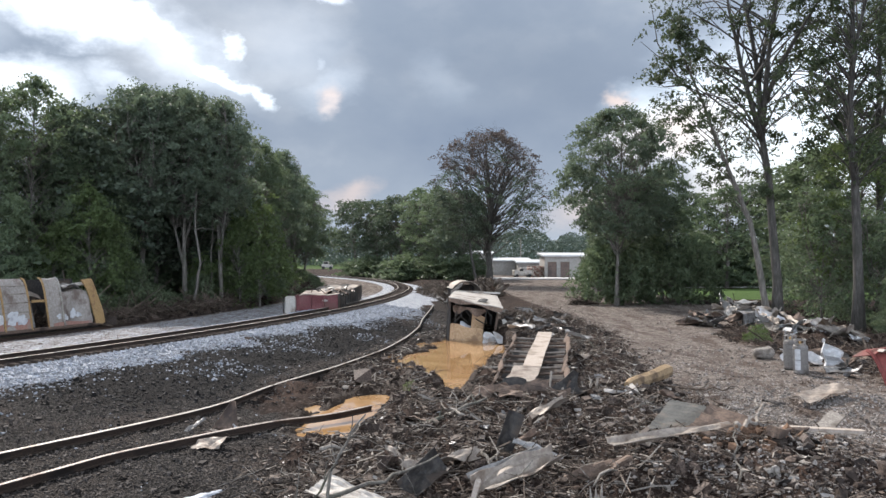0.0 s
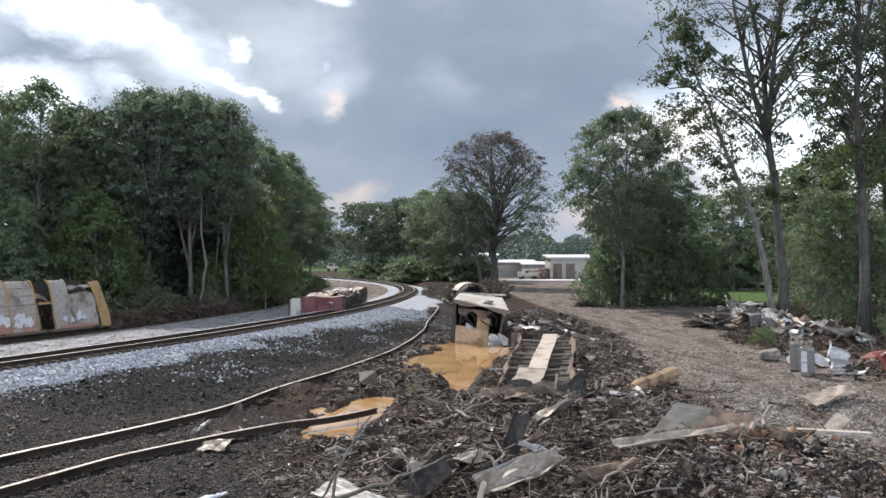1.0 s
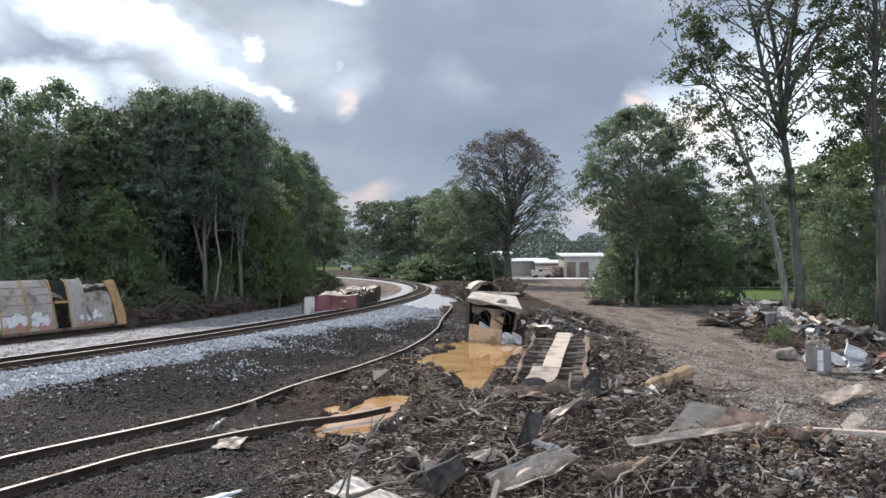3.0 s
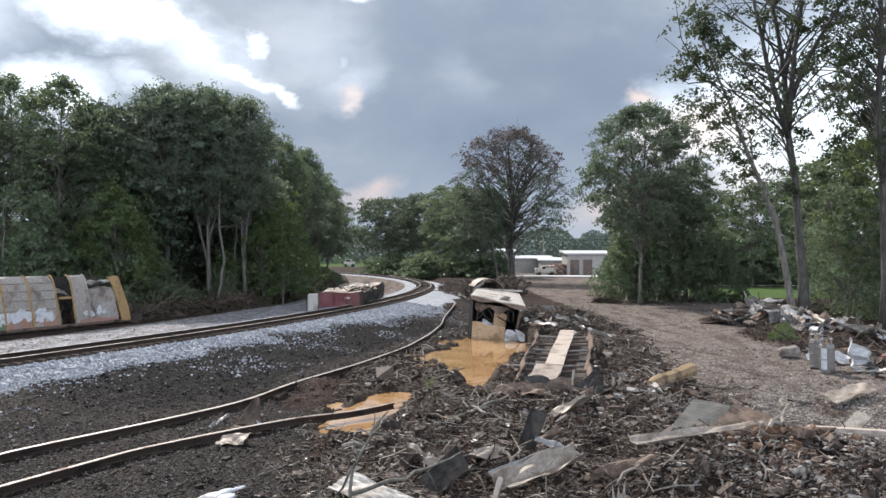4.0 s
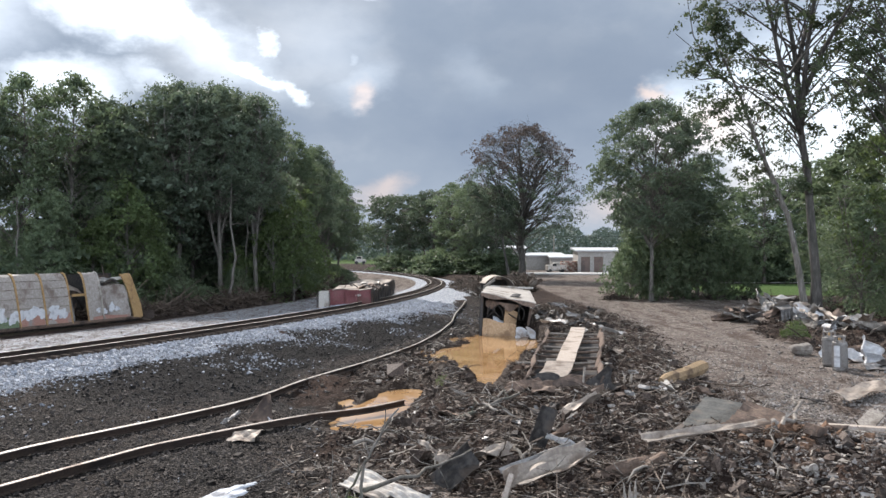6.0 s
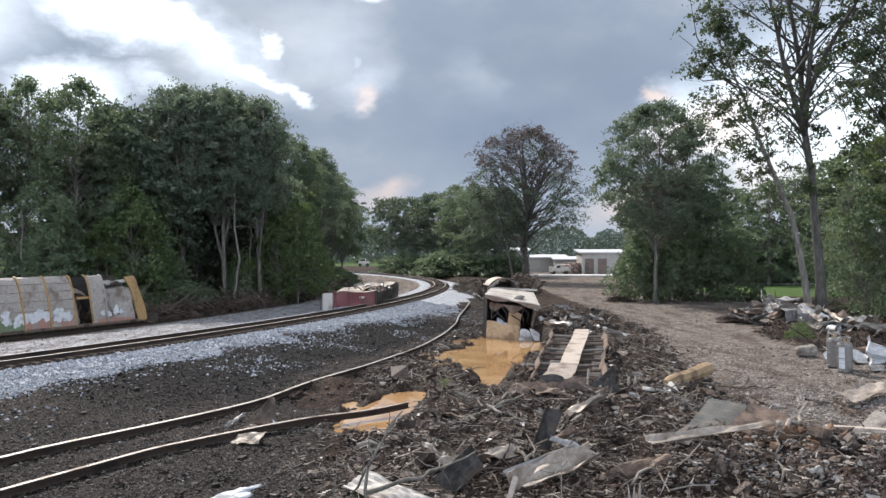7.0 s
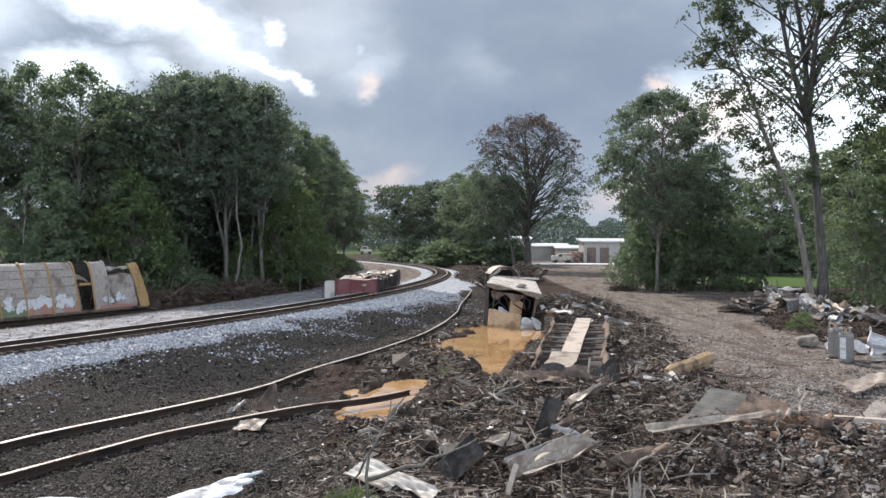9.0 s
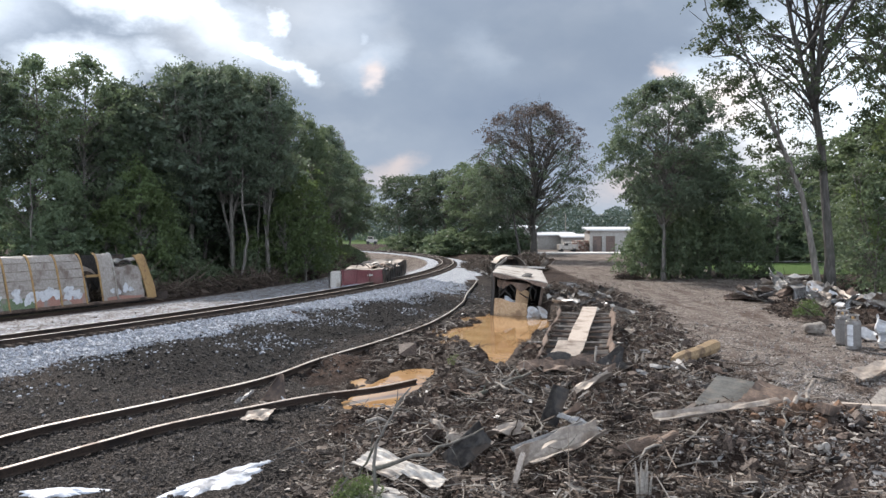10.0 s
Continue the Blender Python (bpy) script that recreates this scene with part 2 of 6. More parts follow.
M = {
    "ground": material("mixed_ground", ground_build),
    "water": material("muddy_water", water_build),
    "bark": material("grey_bark", bark_build),
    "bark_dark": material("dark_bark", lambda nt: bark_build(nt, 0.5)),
    "leaf": leafy("broad_leaf", (0.078, 0.110, 0.070), (0.165, 0.205, 0.120), (0.21, 0.28, 0.13), 0.45),
    "leaf_dark": leafy("dark_leaf", (0.064, 0.090, 0.068), (0.135, 0.166, 0.114), (0.17, 0.22, 0.12), 0.45),
    "leaf_mid": leafy("mid_leaf", (0.062, 0.09, 0.06), (0.132, 0.168, 0.1), (0.19, 0.25, 0.12), 0.45),
    "car_sheet": worn("weathered_car_panel", (0.31, 0.275, 0.245), (0.43, 0.39, 0.355), (0.20, 0.155, 0.13), 0.6, 0.1, s1=0.9, s2=8),
    "clay": worn("orange_clay", (0.105, 0.064, 0.043), (0.19, 0.125, 0.088), (0.065, 0.042, 0.030), 0.9, s1=1.0, s2=15, by_island=0.7, spec=0.08),
    # leaf of the right-hand trees, its colour darkened to read as backlit
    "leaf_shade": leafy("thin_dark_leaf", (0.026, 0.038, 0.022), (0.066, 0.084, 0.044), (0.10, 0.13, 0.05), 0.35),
    "spill": worn("damp_white_powder", (0.34, 0.37, 0.42), (0.50, 0.53, 0.58), (0.20, 0.21, 0.23), 0.45, s1=2.2, s2=9, dirt_at=(0.5, 0.62)),
    # darker copy of the wood leaf: depth and backlight shade put in its colour
    "leaf_deep_shade": leafy("deep_wood_leaf", (0.044, 0.062, 0.047), (0.096, 0.119, 0.082), (0.11, 0.15, 0.07), 0.4),
    "leaf_light": leafy("fresh_leaf", (0.056, 0.085, 0.036), (0.12, 0.16, 0.066), (0.18, 0.24, 0.07), 0.4),
    "leaf_dead": leafy("dead_leaf", (0.05, 0.04, 0.036), (0.105, 0.08, 0.07), (0.11, 0.08, 0.06), 0.3),
    # flat bluish green that carries the haze of distance
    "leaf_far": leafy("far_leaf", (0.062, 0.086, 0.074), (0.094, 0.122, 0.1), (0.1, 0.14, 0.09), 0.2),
    "ballast": worn("crushed_stone", (0.175, 0.186, 0.210), (0.41, 0.43, 0.465), (0.22, 0.22, 0.23), 0.85, s1=2.0, s2=25, dirt_at=(0.55, 0.75), by_island=0.75, spec=0.08),
    "cinder": worn("cinder_stone", (0.030, 0.026, 0.023), (0.125, 0.107, 0.096), (0.012, 0.010, 0.009), 0.8, s1=0.6, s2=25, by_island=0.9, spec=0.15),
    # near-black both for soot and for shade painted on the slope
    "soot_shade_stone": worn("sooty_stone", (0.008, 0.0075, 0.0075), (0.040, 0.038, 0.037), (0.006, 0.006, 0.006), 0.7, s1=0.6, s2=25, by_island=0.9, spec=0.12),
    "rubble": worn("earth_and_chips", (0.034, 0.024, 0.019), (0.110, 0.083, 0.067), (0.016, 0.011, 0.009), 0.68, s1=0.7, s2=18, by_island=0.95, spec=0.22),
    "pale_rubble": worn("pale_rubble", (0.130, 0.113, 0.101), (0.35, 0.320, 0.293), (0.10, 0.075, 0.06), 0.9, s1=0.7, s2=18, by_island=0.7, spec=0.08),
    "stick": worn("splintered_wood", (0.036, 0.026, 0.020), (0.165, 0.128, 0.100), (0.029, 0.021, 0.016), 0.7, s1=1.0, s2=20, by_island=0.9, spec=0.2),
    "pale_wood": worn("fresh_split_wood", (0.32, 0.265, 0.22), (0.43, 0.37, 0.315), (0.20, 0.16, 0.125), 0.8, s1=1.5, s2=22),
    "old_wood": worn("weathered_wood", (0.20, 0.175, 0.15), (0.33, 0.30, 0.265), (0.11, 0.09, 0.075), 0.85, s1=1.2, s2=20, spec=0.08),
    "log": worn("yellow_log", (0.23, 0.155, 0.085), (0.34, 0.245, 0.145), (0.12, 0.08, 0.05), 0.85, s1=1.8, s2=16),
    "sleeper": worn("tarred_timber", (0.035, 0.027, 0.022), (0.08, 0.062, 0.05), (0.12, 0.10, 0.09), 0.9, s1=1.0, s2=15, by_piece=0.6, spec=0.08),
    "rail_rust": worn("rusted_rail_steel", (0.032, 0.023, 0.019), (0.072, 0.049, 0.037), (0.022, 0.017, 0.015), 0.7, 0.3, s1=0.8, s2=20),
    "rail_dull": worn("dull_rail_head", (0.20, 0.165, 0.14), (0.34, 0.30, 0.27), (0.10, 0.07, 0.055), 0.55, 0.4, s1=1.0, s2=20),
    "rail_top": worn("polished_rail_head", (0.32, 0.29, 0.26), (0.43, 0.395, 0.36), (0.24, 0.19, 0.155), 0.58, 0.4, s1=1.0, s2=20),
    "white_sheet": worn("scuffed_white_sheet", (0.34, 0.31, 0.275), (0.46, 0.43, 0.39), (0.18, 0.145, 0.115), 0.6, 0.1, s1=0.9, s2=10),
    "grey_sheet": worn("galvanised_sheet", (0.20, 0.195, 0.19), (0.33, 0.32, 0.31), (0.12, 0.098, 0.08), 0.5, 0.5, s1=1.0, s2=9),
    "tan_sheet": worn("dusty_steel_sheet", (0.22, 0.185, 0.155), (0.34, 0.295, 0.25), (0.12, 0.088, 0.068), 0.6, 0.3, s1=1.2, s2=10),
    "brown_sheet": worn("rusted_sheet", (0.12, 0.085, 0.065), (0.21, 0.15, 0.115), (0.06, 0.045, 0.038), 0.75, 0.25, s1=1.0, s2=10),
    # sooty scrap, also the dark put in for shade inside and under wrecks
    "dark_sheet": worn("sooty_steel", (0.028, 0.026, 0.025), (0.07, 0.062, 0.056), (0.11, 0.08, 0.06), 0.65, 0.3, s1=0.9, s2=9),
    "red_sheet": worn("red_oxide_paint", (0.155, 0.035, 0.03), (0.23, 0.06, 0.05), (0.09, 0.045, 0.035), 0.6, 0.1, s1=0.6, s2=9),
    "maroon": worn("faded_maroon_paint", (0.115, 0.034, 0.036), (0.165, 0.058, 0.058), (0.12, 0.06, 0.05), 0.6, 0.1, s1=0.7, s2=9),
    "yellow": worn("yellow_safety_paint", (0.34, 0.21, 0.09), (0.44, 0.29, 0.14), (0.25, 0.15, 0.08), 0.6, 0.0, s1=1.4, s2=10),
    "orange": worn("orange_lining", (0.34, 0.215, 0.115), (0.45, 0.305, 0.185), (0.20, 0.12, 0.065), 0.7, 0.0, s1=0.9, s2=9),
    "slate_sheet": worn("slate_grey_roofing", (0.060, 0.060, 0.056), (0.105, 0.104, 0.096), (0.14, 0.12, 0.10), 0.75, 0.1, s1=1.3, s2=16),
    "graffiti": worn("white_sprayed_paint", (0.55, 0.55, 0.57), (0.68, 0.68, 0.68), (0.40, 0.40, 0.42), 0.6, s1=3.0, s2=12),
    "salmon": worn("faded_salmon_paint", (0.33, 0.17, 0.13), (0.42, 0.24, 0.19), (0.28, 0.25, 0.23), 0.65, s1=1.3, s2=12),
    "green_paint": worn("faded_green_paint", (0.12, 0.16, 0.09), (0.20, 0.25, 0.15), (0.25, 0.22, 0.20), 0.7, s1=1.2, s2=10),
    "steel": worn("brushed_stainless", (0.17, 0.158, 0.145), (0.26, 0.245, 0.23), (0.12, 0.105, 0.095), 0.45, 0.4, s1=2.0, s2=30),
    "black": worn("black_rubber", (0.014, 0.014, 0.014), (0.03, 0.03, 0.03), (0.05, 0.045, 0.04), 0.7, s1=2, s2=20),
    "cloth": worn("crumpled_white_liner", (0.42, 0.42, 0.43), (0.58, 0.58, 0.58), (0.36, 0.32, 0.29), 0.7, s1=1.2, s2=8),
    "wall_paint": worn("pale_block_wall", (0.30, 0.285, 0.26), (0.38, 0.36, 0.335), (0.25, 0.23, 0.21), 0.85, s1=0.25, s2=3),
    "roof_metal": worn("pale_metal_roof", (0.46, 0.47, 0.48), (0.55, 0.56, 0.57), (0.48, 0.48, 0.48), 0.5, 0.1, s1=0.2, s2=3),
    "door_brown": worn("brown_roller_door", (0.14, 0.10, 0.085), (0.19, 0.14, 0.12), (0.10, 0.08, 0.07), 0.7, s1=0.5, s2=6),
    "concrete": worn("pale_concrete", (0.46, 0.44, 0.42), (0.56, 0.54, 0.52), (0.36, 0.34, 0.32), 0.9, s1=0.3, s2=5),
    "rust_scrap": worn("red_brown_scrap", (0.20, 0.11, 0.085), (0.40, 0.27, 0.22), (0.10, 0.07, 0.055), 0.85, s1=0.7, s2=4, by_island=0.8, spec=0.08),
}

# ---------------------------------------------------------------- mesh helpers


class Geo:
    """Collects vertices and faces of one mesh."""

    def __init__(self):
        self.v, self.f, self.n = [], [], 0

    def add(self, verts, faces):
        verts = np.asarray(verts, float).reshape(-1, 3)
        self.v.append(verts)
        self.f.extend([[i + self.n for i in f] for f in faces])
        self.n += len(verts)
        return self

    def many(self, verts, faces):
        """verts: k x n x 3, one shape after another; faces: m x c indices of one shape."""
        k, n, _ = verts.shape
        faces = np.asarray(faces)
        idx = (faces[None] + (np.arange(k) * n)[:, None, None] + self.n).reshape(-1, faces.shape[1])
        self.v.append(verts.reshape(-1, 3))
        self.f.extend(idx.tolist())
        self.n += k * n
        return self

    def mesh(self, name, mats, smooth=False):
        me = bpy.data.meshes.new(name)
        me.from_pydata(np.concatenate(self.v).tolist(), [], self.f)
        for m in (mats if isinstance(mats, (list, tuple)) else [mats]):
            me.materials.append(m)
        if smooth:
            me.polygons.foreach_set("use_smooth", [True] * len(me.polygons))
        me.update()
        return me


def part(name, geo, mat, parent=None, label="", smooth=False, m=None):
    me = geo if isinstance(geo, bpy.types.Mesh) else geo.mesh(name, mat, smooth)
    ob = new(name, me)
    if parent is not None:
        ob.parent = parent
    if m is not None:
        ob.matrix_basis = m
    return tagged(ob, label)


def thing(name, label, category, m=None, group="", kind=""):
    ob = new(name)
    ob.empty_display_size = 0.2
    if m is not None:
        ob.matrix_basis = m
    return tagged(ob, label, category, group, kind)


def single(name, geo, mat, label, category, m=None, group="", kind="", smooth=False):
    ob = new(name, geo.mesh(name, mat, smooth))
    if m is not None:
        ob.matrix_basis = m
    return tagged(ob, label, category, group, kind)


CUBE_F = [(0, 3, 2, 1), (4, 5, 6, 7), (0, 1, 5, 4), (1, 2, 6, 5), (2, 3, 7, 6), (3, 0, 4, 7)]
CUBE_V = np.array([(-1, -1, -1), (1, -1, -1), (1, 1, -1), (-1, 1, -1), (-1, -1, 1), (1, -1, 1), (1, 1, 1), (-1, 1, 1)], float) * 0.5


def box(geo, centre, size, bevel=0.0, m=None):
    """A box, with its edges cut off where bevel is given."""
    bm = bmesh.new()
    bmesh.ops.create_cube(bm, size=1.0)
    for v in bm.verts:
        v.co = Vector((v.co.x * size[0], v.co.y * size[1], v.co.z * size[2]))
    if bevel:
        bmesh.ops.bevel(bm, geom=bm.edges[:], offset=bevel, segments=1, affect="EDGES")
    t = (m or Matrix()) @ Matrix.Translation(centre)
    bm.verts.index_update()
    geo.add([t @ v.co for v in bm.verts], [[v.index for v in f.verts] for f in bm.faces])
    bm.free()
    return geo


def tube(geo, pts, radii, sides=6, caps=True):
    """A tapered tube along points."""
    pts = np.asarray(pts, float)
    k = len(pts)
    d = np.gradient(pts, axis=0)
    d /= np.linalg.norm(d, axis=1)[:, None] + 1e-9
    ref = np.where(np.abs(d[:, 2:3]) > 0.9, np.array([[1.0, 0, 0]]), np.array([[0, 0, 1.0]]))
    u = np.cross(d, ref)
    u /= np.linalg.norm(u, axis=1)[:, None] + 1e-9
    w = np.cross(d, u)
    a = np.arange(sides) * 2 * math.pi / sides
    r = np.broadcast_to(np.asarray(radii, float), (k,))
    ring = pts[:, None] + r[:, None, None] * (np.cos(a)[None, :, None] * u[:, None] + np.sin(a)[None, :, None] * w[:, None])
    f = []
    for i in range(k - 1):
        for j in range(sides):
            j2 = (j + 1) % sides
            f.append((i * sides + j, i * sides + j2, (i + 1) * sides + j2, (i + 1) * sides + j))
    if caps:
        f.append(tuple(range(sides))[::-1])
        f.append(tuple((k - 1) * sides + j for j in range(sides)))
    return geo.add(ring.reshape(-1, 3), f)


def lathe(geo, prof, sides=20, at=(0, 0, 0)):
    """A turned body from (radius, height) pairs."""
    a = np.arange(sides) * 2 * math.pi / sides
    v = [(at[0] + r * math.cos(t), at[1] + r * math.sin(t), at[2] + z) for r, z in prof for t in a]
    f = [(i * sides + j, i * sides + (j + 1) % sides, (i + 1) * sides + (j + 1) % sides, (i + 1) * sides + j) for i in range(len(prof) - 1) for j in range(sides)]
    f += [tuple(range(sides))[::-1], tuple((len(prof) - 1) * sides + j for j in range(sides))]
    return geo.add(v, f)


def surface(geo, fn, nu, nv, thick=0.012):
    """A sheet with thickness: fn(u, v), both 0 to 1, gives its points."""
    g = np.array([[fn(i / nu, j / nv) for j in range(nv + 1)] for i in range(nu + 1)], float)
    du, dv = np.gradient(g, axis=0), np.gradient(g, axis=1)
    n = np.cross(du, dv)
    n /= np.linalg.norm(n, axis=2)[..., None] + 1e-9
    top, low = (g + n * thick / 2).reshape(-1, 3), (g - n * thick / 2).reshape(-1, 3)
    c, k = nv + 1, (nu + 1) * (nv + 1)
    f = []
    for i in range(nu):
        for j in range(nv):
            a = i * c + j
            f += [(a, a + c, a + c + 1, a + 1), (k + a, k + a + 1, k + a + c + 1, k + a + c)]
    rim = [i * c for i in range(nu + 1)] + [nu * c + j for j in range(1, c)] + [i * c + nv for i in range(nu - 1, -1, -1)] + [j for j in range(nv - 1, 0, -1)]
    for a, b in zip(rim, rim[1:] + rim[:1]):
        f.append((a, k + a, k + b, b))
    return geo.add(np.concatenate([top, low]), f)


def hash2(ix, iy, seed):
    h = (ix.astype(np.int64) * 374761393 + iy.astype(np.int64) * 668265263 + seed * 144665) & 0xFFFFFFFF
    h = ((h ^ (h >> 13)) * 1274126177) & 0xFFFFFFFF
    return ((h ^ (h >> 16)) & 0xFFFF) / 65535.0


def vnoise(x, y, seed=0):
    """Smooth noise from 0 to 1 over arrays."""
    ix, iy = np.floor(x), np.floor(y)
    fx, fy = x - ix, y - iy
    fx, fy = fx * fx * (3 - 2 * fx), fy * fy * (3 - 2 * fy)
    a, b = hash2(ix, iy, seed), hash2(ix + 1, iy, seed)
    c, d = hash2(ix, iy + 1, seed), hash2(ix + 1, iy + 1, seed)
    return (a * (1 - fx) + b * fx) * (1 - fy) + (c * (1 - fx) + d * fx) * fy


def fbm(x, y, seed=0, octaves=4):
    total, amp, norm = 0, 1.0, 0.0
    for o in range(octaves):
        total = total + amp * vnoise(x * 2 ** o, y * 2 ** o, seed + o)
        norm += amp
        amp *= 0.5
    return total / norm


def step(a, b, x):
    t = np.clip((x - a) / (b - a), 0, 1)
    return t * t * (3 - 2 * t)


# ---------------------------------------------------------------- lie of the land
APEX, TRACK_X, R_NEAR, R_FAR = 106.0, -5.3, 200.0, 165.0
RAIL_Z = 0.30          # top of the running rails
POOL_Z = -0.95         # muddy water in the ditch


def track_x(y):
    y = np.asarray(y, float)
    r = np.where(y < APEX, R_NEAR, R_FAR)
    return TRACK_X - r + np.sqrt(np.maximum(r * r - (y - APEX) ** 2, 0))


def track_s(x, y):
    """Metres to the right of the track's middle line."""
    r = np.where(y < APEX, R_NEAR, R_FAR)
    return np.hypot(x - (TRACK_X - r), y - APEX) - r


def pool_mask(x, y):
    """1 inside the two pools of the ditch."""
    w = (fbm(x * 1.1, y * 0.7, 31, 3) - 0.5) * 1.7
    a = 1 - np.hypot((x - np.interp(y, [30, 36, 44, 53], [0.5, 0.6, 1.3, 1.7])) / np.interp(y, [29, 34, 42, 54], [0.9, 1.6, 3.0, 3.0]), (y - 42.0) / 14.5)
    b = 1 - np.hypot((x + 2.95 - (y - 28) * 0.14) / 1.75, (y - 28.0) / 5.0)
    b = np.where(y < 23.6, -1.0, b)
    return np.maximum(a - 0.12 + w * 0.35, b - 0.16 + w * 0.24)


def height(x, y):
    x, y = np.asarray(x, float), np.asarray(y, float)
    s = track_s(x, y)
    shoulder = np.interp(y, [0, 25, 41, 54, 66, 104, 400], [6.0, 5.6, 3.6, 3.2, 4.0, 3.6, 3.6])
    foot = np.interp(y, [0, 25, 40, 54, 80, 104, 140, 400], [11.5, 11.5, 10.5, 9.0, 7.0, 6.0, 5.0, 5.0])
    # right of the track: shoulder, slope, ditch, then the churned ground
    right = np.where(s < shoulder, 0.08 - 0.30 * step(1.6, 1.0 * shoulder, s), -0.22 - 0.62 * step(shoulder, foot, s))
    ditch_w = np.interp(y, [0, 14, 22, 30, 55, 75, 110], [9.0, 9.0, 6.5, 4.0, 5.0, 3.0, 1.0])
    out = step(foot + ditch_w, foot + ditch_w + 3.0, s)
    level = np.interp(y, [0, 60, 110, 180, 400, 1000], [-0.15, 0.0, 0.0, 0.1, 0.8, 2.0])
    right = right * (1 - out) + level * out
    left = 0.08 - 0.35 * step(1.8, 4.5, -s) - 0.35 * step(8.0, 13.0, -s) + 0.5 * step(13.0, 24.0, -s)
    z = np.where(s > 0, right, left)
    far = step(150, 260, y)
    z = z * (1 - far) + far * np.where(np.abs(s) < 3, 0.08, level)
    # heaps and churned soil between the ditch and the access road
    mess = debris_zone(x, y)
    z = z + mess * ((fbm(x * 0.55, y * 0.45, 3, 3) - 0.45) * 0.85 + (fbm(x * 1.3, y * 1.05, 4, 2) - 0.5) * 0.34 + (fbm(x * 2.2, y * 1.8, 7, 3) - 0.5) * 0.36 + (fbm(x * 6.0, y * 4.0, 8, 2) - 0.5) * 0.15)
    z = z - 0.5 * np.exp(-(((x - 4.0) / 1.7) ** 2 + ((y - 15.7) / 0.9) ** 2))
    z = z + 0.55 * np.exp(-(((x - 7.8) / 3.0) ** 2 + ((y - 17.5) / 2.6) ** 2)) + 0.5 * np.exp(-(((x - 12.3) / 1.6) ** 2 + ((y - 24.5) / 1.6) ** 2))
    z = z + (fbm(x * 4.0, y * 4.0, 11, 2) - 0.5) * np.interp(y, [0, 40, 90], [0.10, 0.07, 0.03]) * np.where(np.abs(s) < 1.6, 0.3, 1.0)
    z = z - 0.10 * step(1.9, 1.5, np.abs(s)) * step(200, 150, y)
    p = pool_mask(x, y)
    z = np.where(s > 2, z + (np.minimum(z, POOL_Z - 0.25) - z) * step(-0.16, 0.12, p), z)
    return z


def road_zone(x, y):
    lo = np.interp(y, [0, 22, 29, 38, 48, 72, 100, 130, 200], [9.5, 8.6, 7.9, 8.8, 9.9, 8.9, 8.0, 8.2, 4.0])
    hi = np.interp(y, [0, 24, 30, 40, 48, 60, 72, 80, 200], [26, 22, 16.5, 15.5, 15.8, 22.0, 26.0, 24.0, 60.0])
    return step(lo - 1.1, lo + 1.1, x) * step(hi + 1.0, hi - 1.0, x)


def debris_zone(x, y):
    s = track_s(x, y)
    bank = np.interp(y, [0, 13, 20, 26, 33, 60], [-3.0, -3.2, -4.2, -4.6, -9, -9])
    return step(8.5, 12.5, s) * (1 - road_zone(x, y) * 0.92) * step(90, 60, y) * step(bank - 1.2, bank + 1.0, x)


def soot_shade_zone(x, y):
    """The burnt, oily stain along the upper bank, also standing in for slope shade."""
    s = track_s(x, y)
    e = np.interp(y, [0, 25, 33, 41, 54, 66, 104], [6.4, 6.0, 4.6, 3.8, 3.4, 5.6, 5.2])
    top = step(e - 0.8, e + 0.4, s + (fbm(x * 0.7, y * 0.5, 41, 3) - 0.5) * 2.5)
    low = step(e + 7.5, e + 4.0, s + (fbm(x * 0.6, y * 0.4, 42, 3) - 0.5) * 3.5)
    return np.where(s > 0, top * low, 0) * step(24, 32, y) * step(68, 58, y)


# ---------------------------------------------------------------- ground sheet
view = np.arange(-36.0, 36.01, 0.18)
around = np.concatenate([view, np.arange(40.0, 320.1, 7.0)])
radii = np.concatenate([np.linspace(1.0, 12.5, 9)[:-1], 12.5 * 1.0085 ** np.arange(186), 60.3 * 1.022 ** np.arange(1, 75), 310 * 1.35 ** np.arange(1, 9)])
ang = np.radians(around)
rr, aa = np.meshgrid(radii, ang, indexing="ij")
gx, gy = rr * np.sin(aa), rr * np.cos(aa)
gz = height(gx, gy)
gz = np.where(gy < 6, gz * step(-2, 6, gy), gz)
gs = track_s(gx, gy)
nr, na = gx.shape
faces = []
for i in range(nr - 1):
    base, nxt = i * na, (i + 1) * na
    faces.extend([(base + j, base + (j + 1) % na, nxt + (j + 1) % na, nxt + j) for j in range(na)])
faces.append(tuple(range(na))[::-1])
ground_geo = Geo().add(np.stack([gx, gy, gz], 2).reshape(-1, 3), faces)
ground_me = ground_geo.mesh("ground", M["ground"], True)
edge = np.interp(gy, [0, 25, 33, 41, 54, 66, 104, 400], [6.4, 6.0, 4.6, 3.8, 3.4, 5.6, 5.2, 3.0])
def ballast_spill(x, y):
    """How far, in metres, the fresh stone runs past its even edge, in tongues down the bank."""
    tongues = np.maximum(0, fbm(x * 0.55 + y * 0.36, x * 0.2 - y * 0.2, 51, 3) - 0.50) * 7.0 * step(34, 46, y) * step(85, 66, y)
    return (fbm(x * 0.5, y * 0.35, 21, 3) - 0.5) * 2.8 + tongues


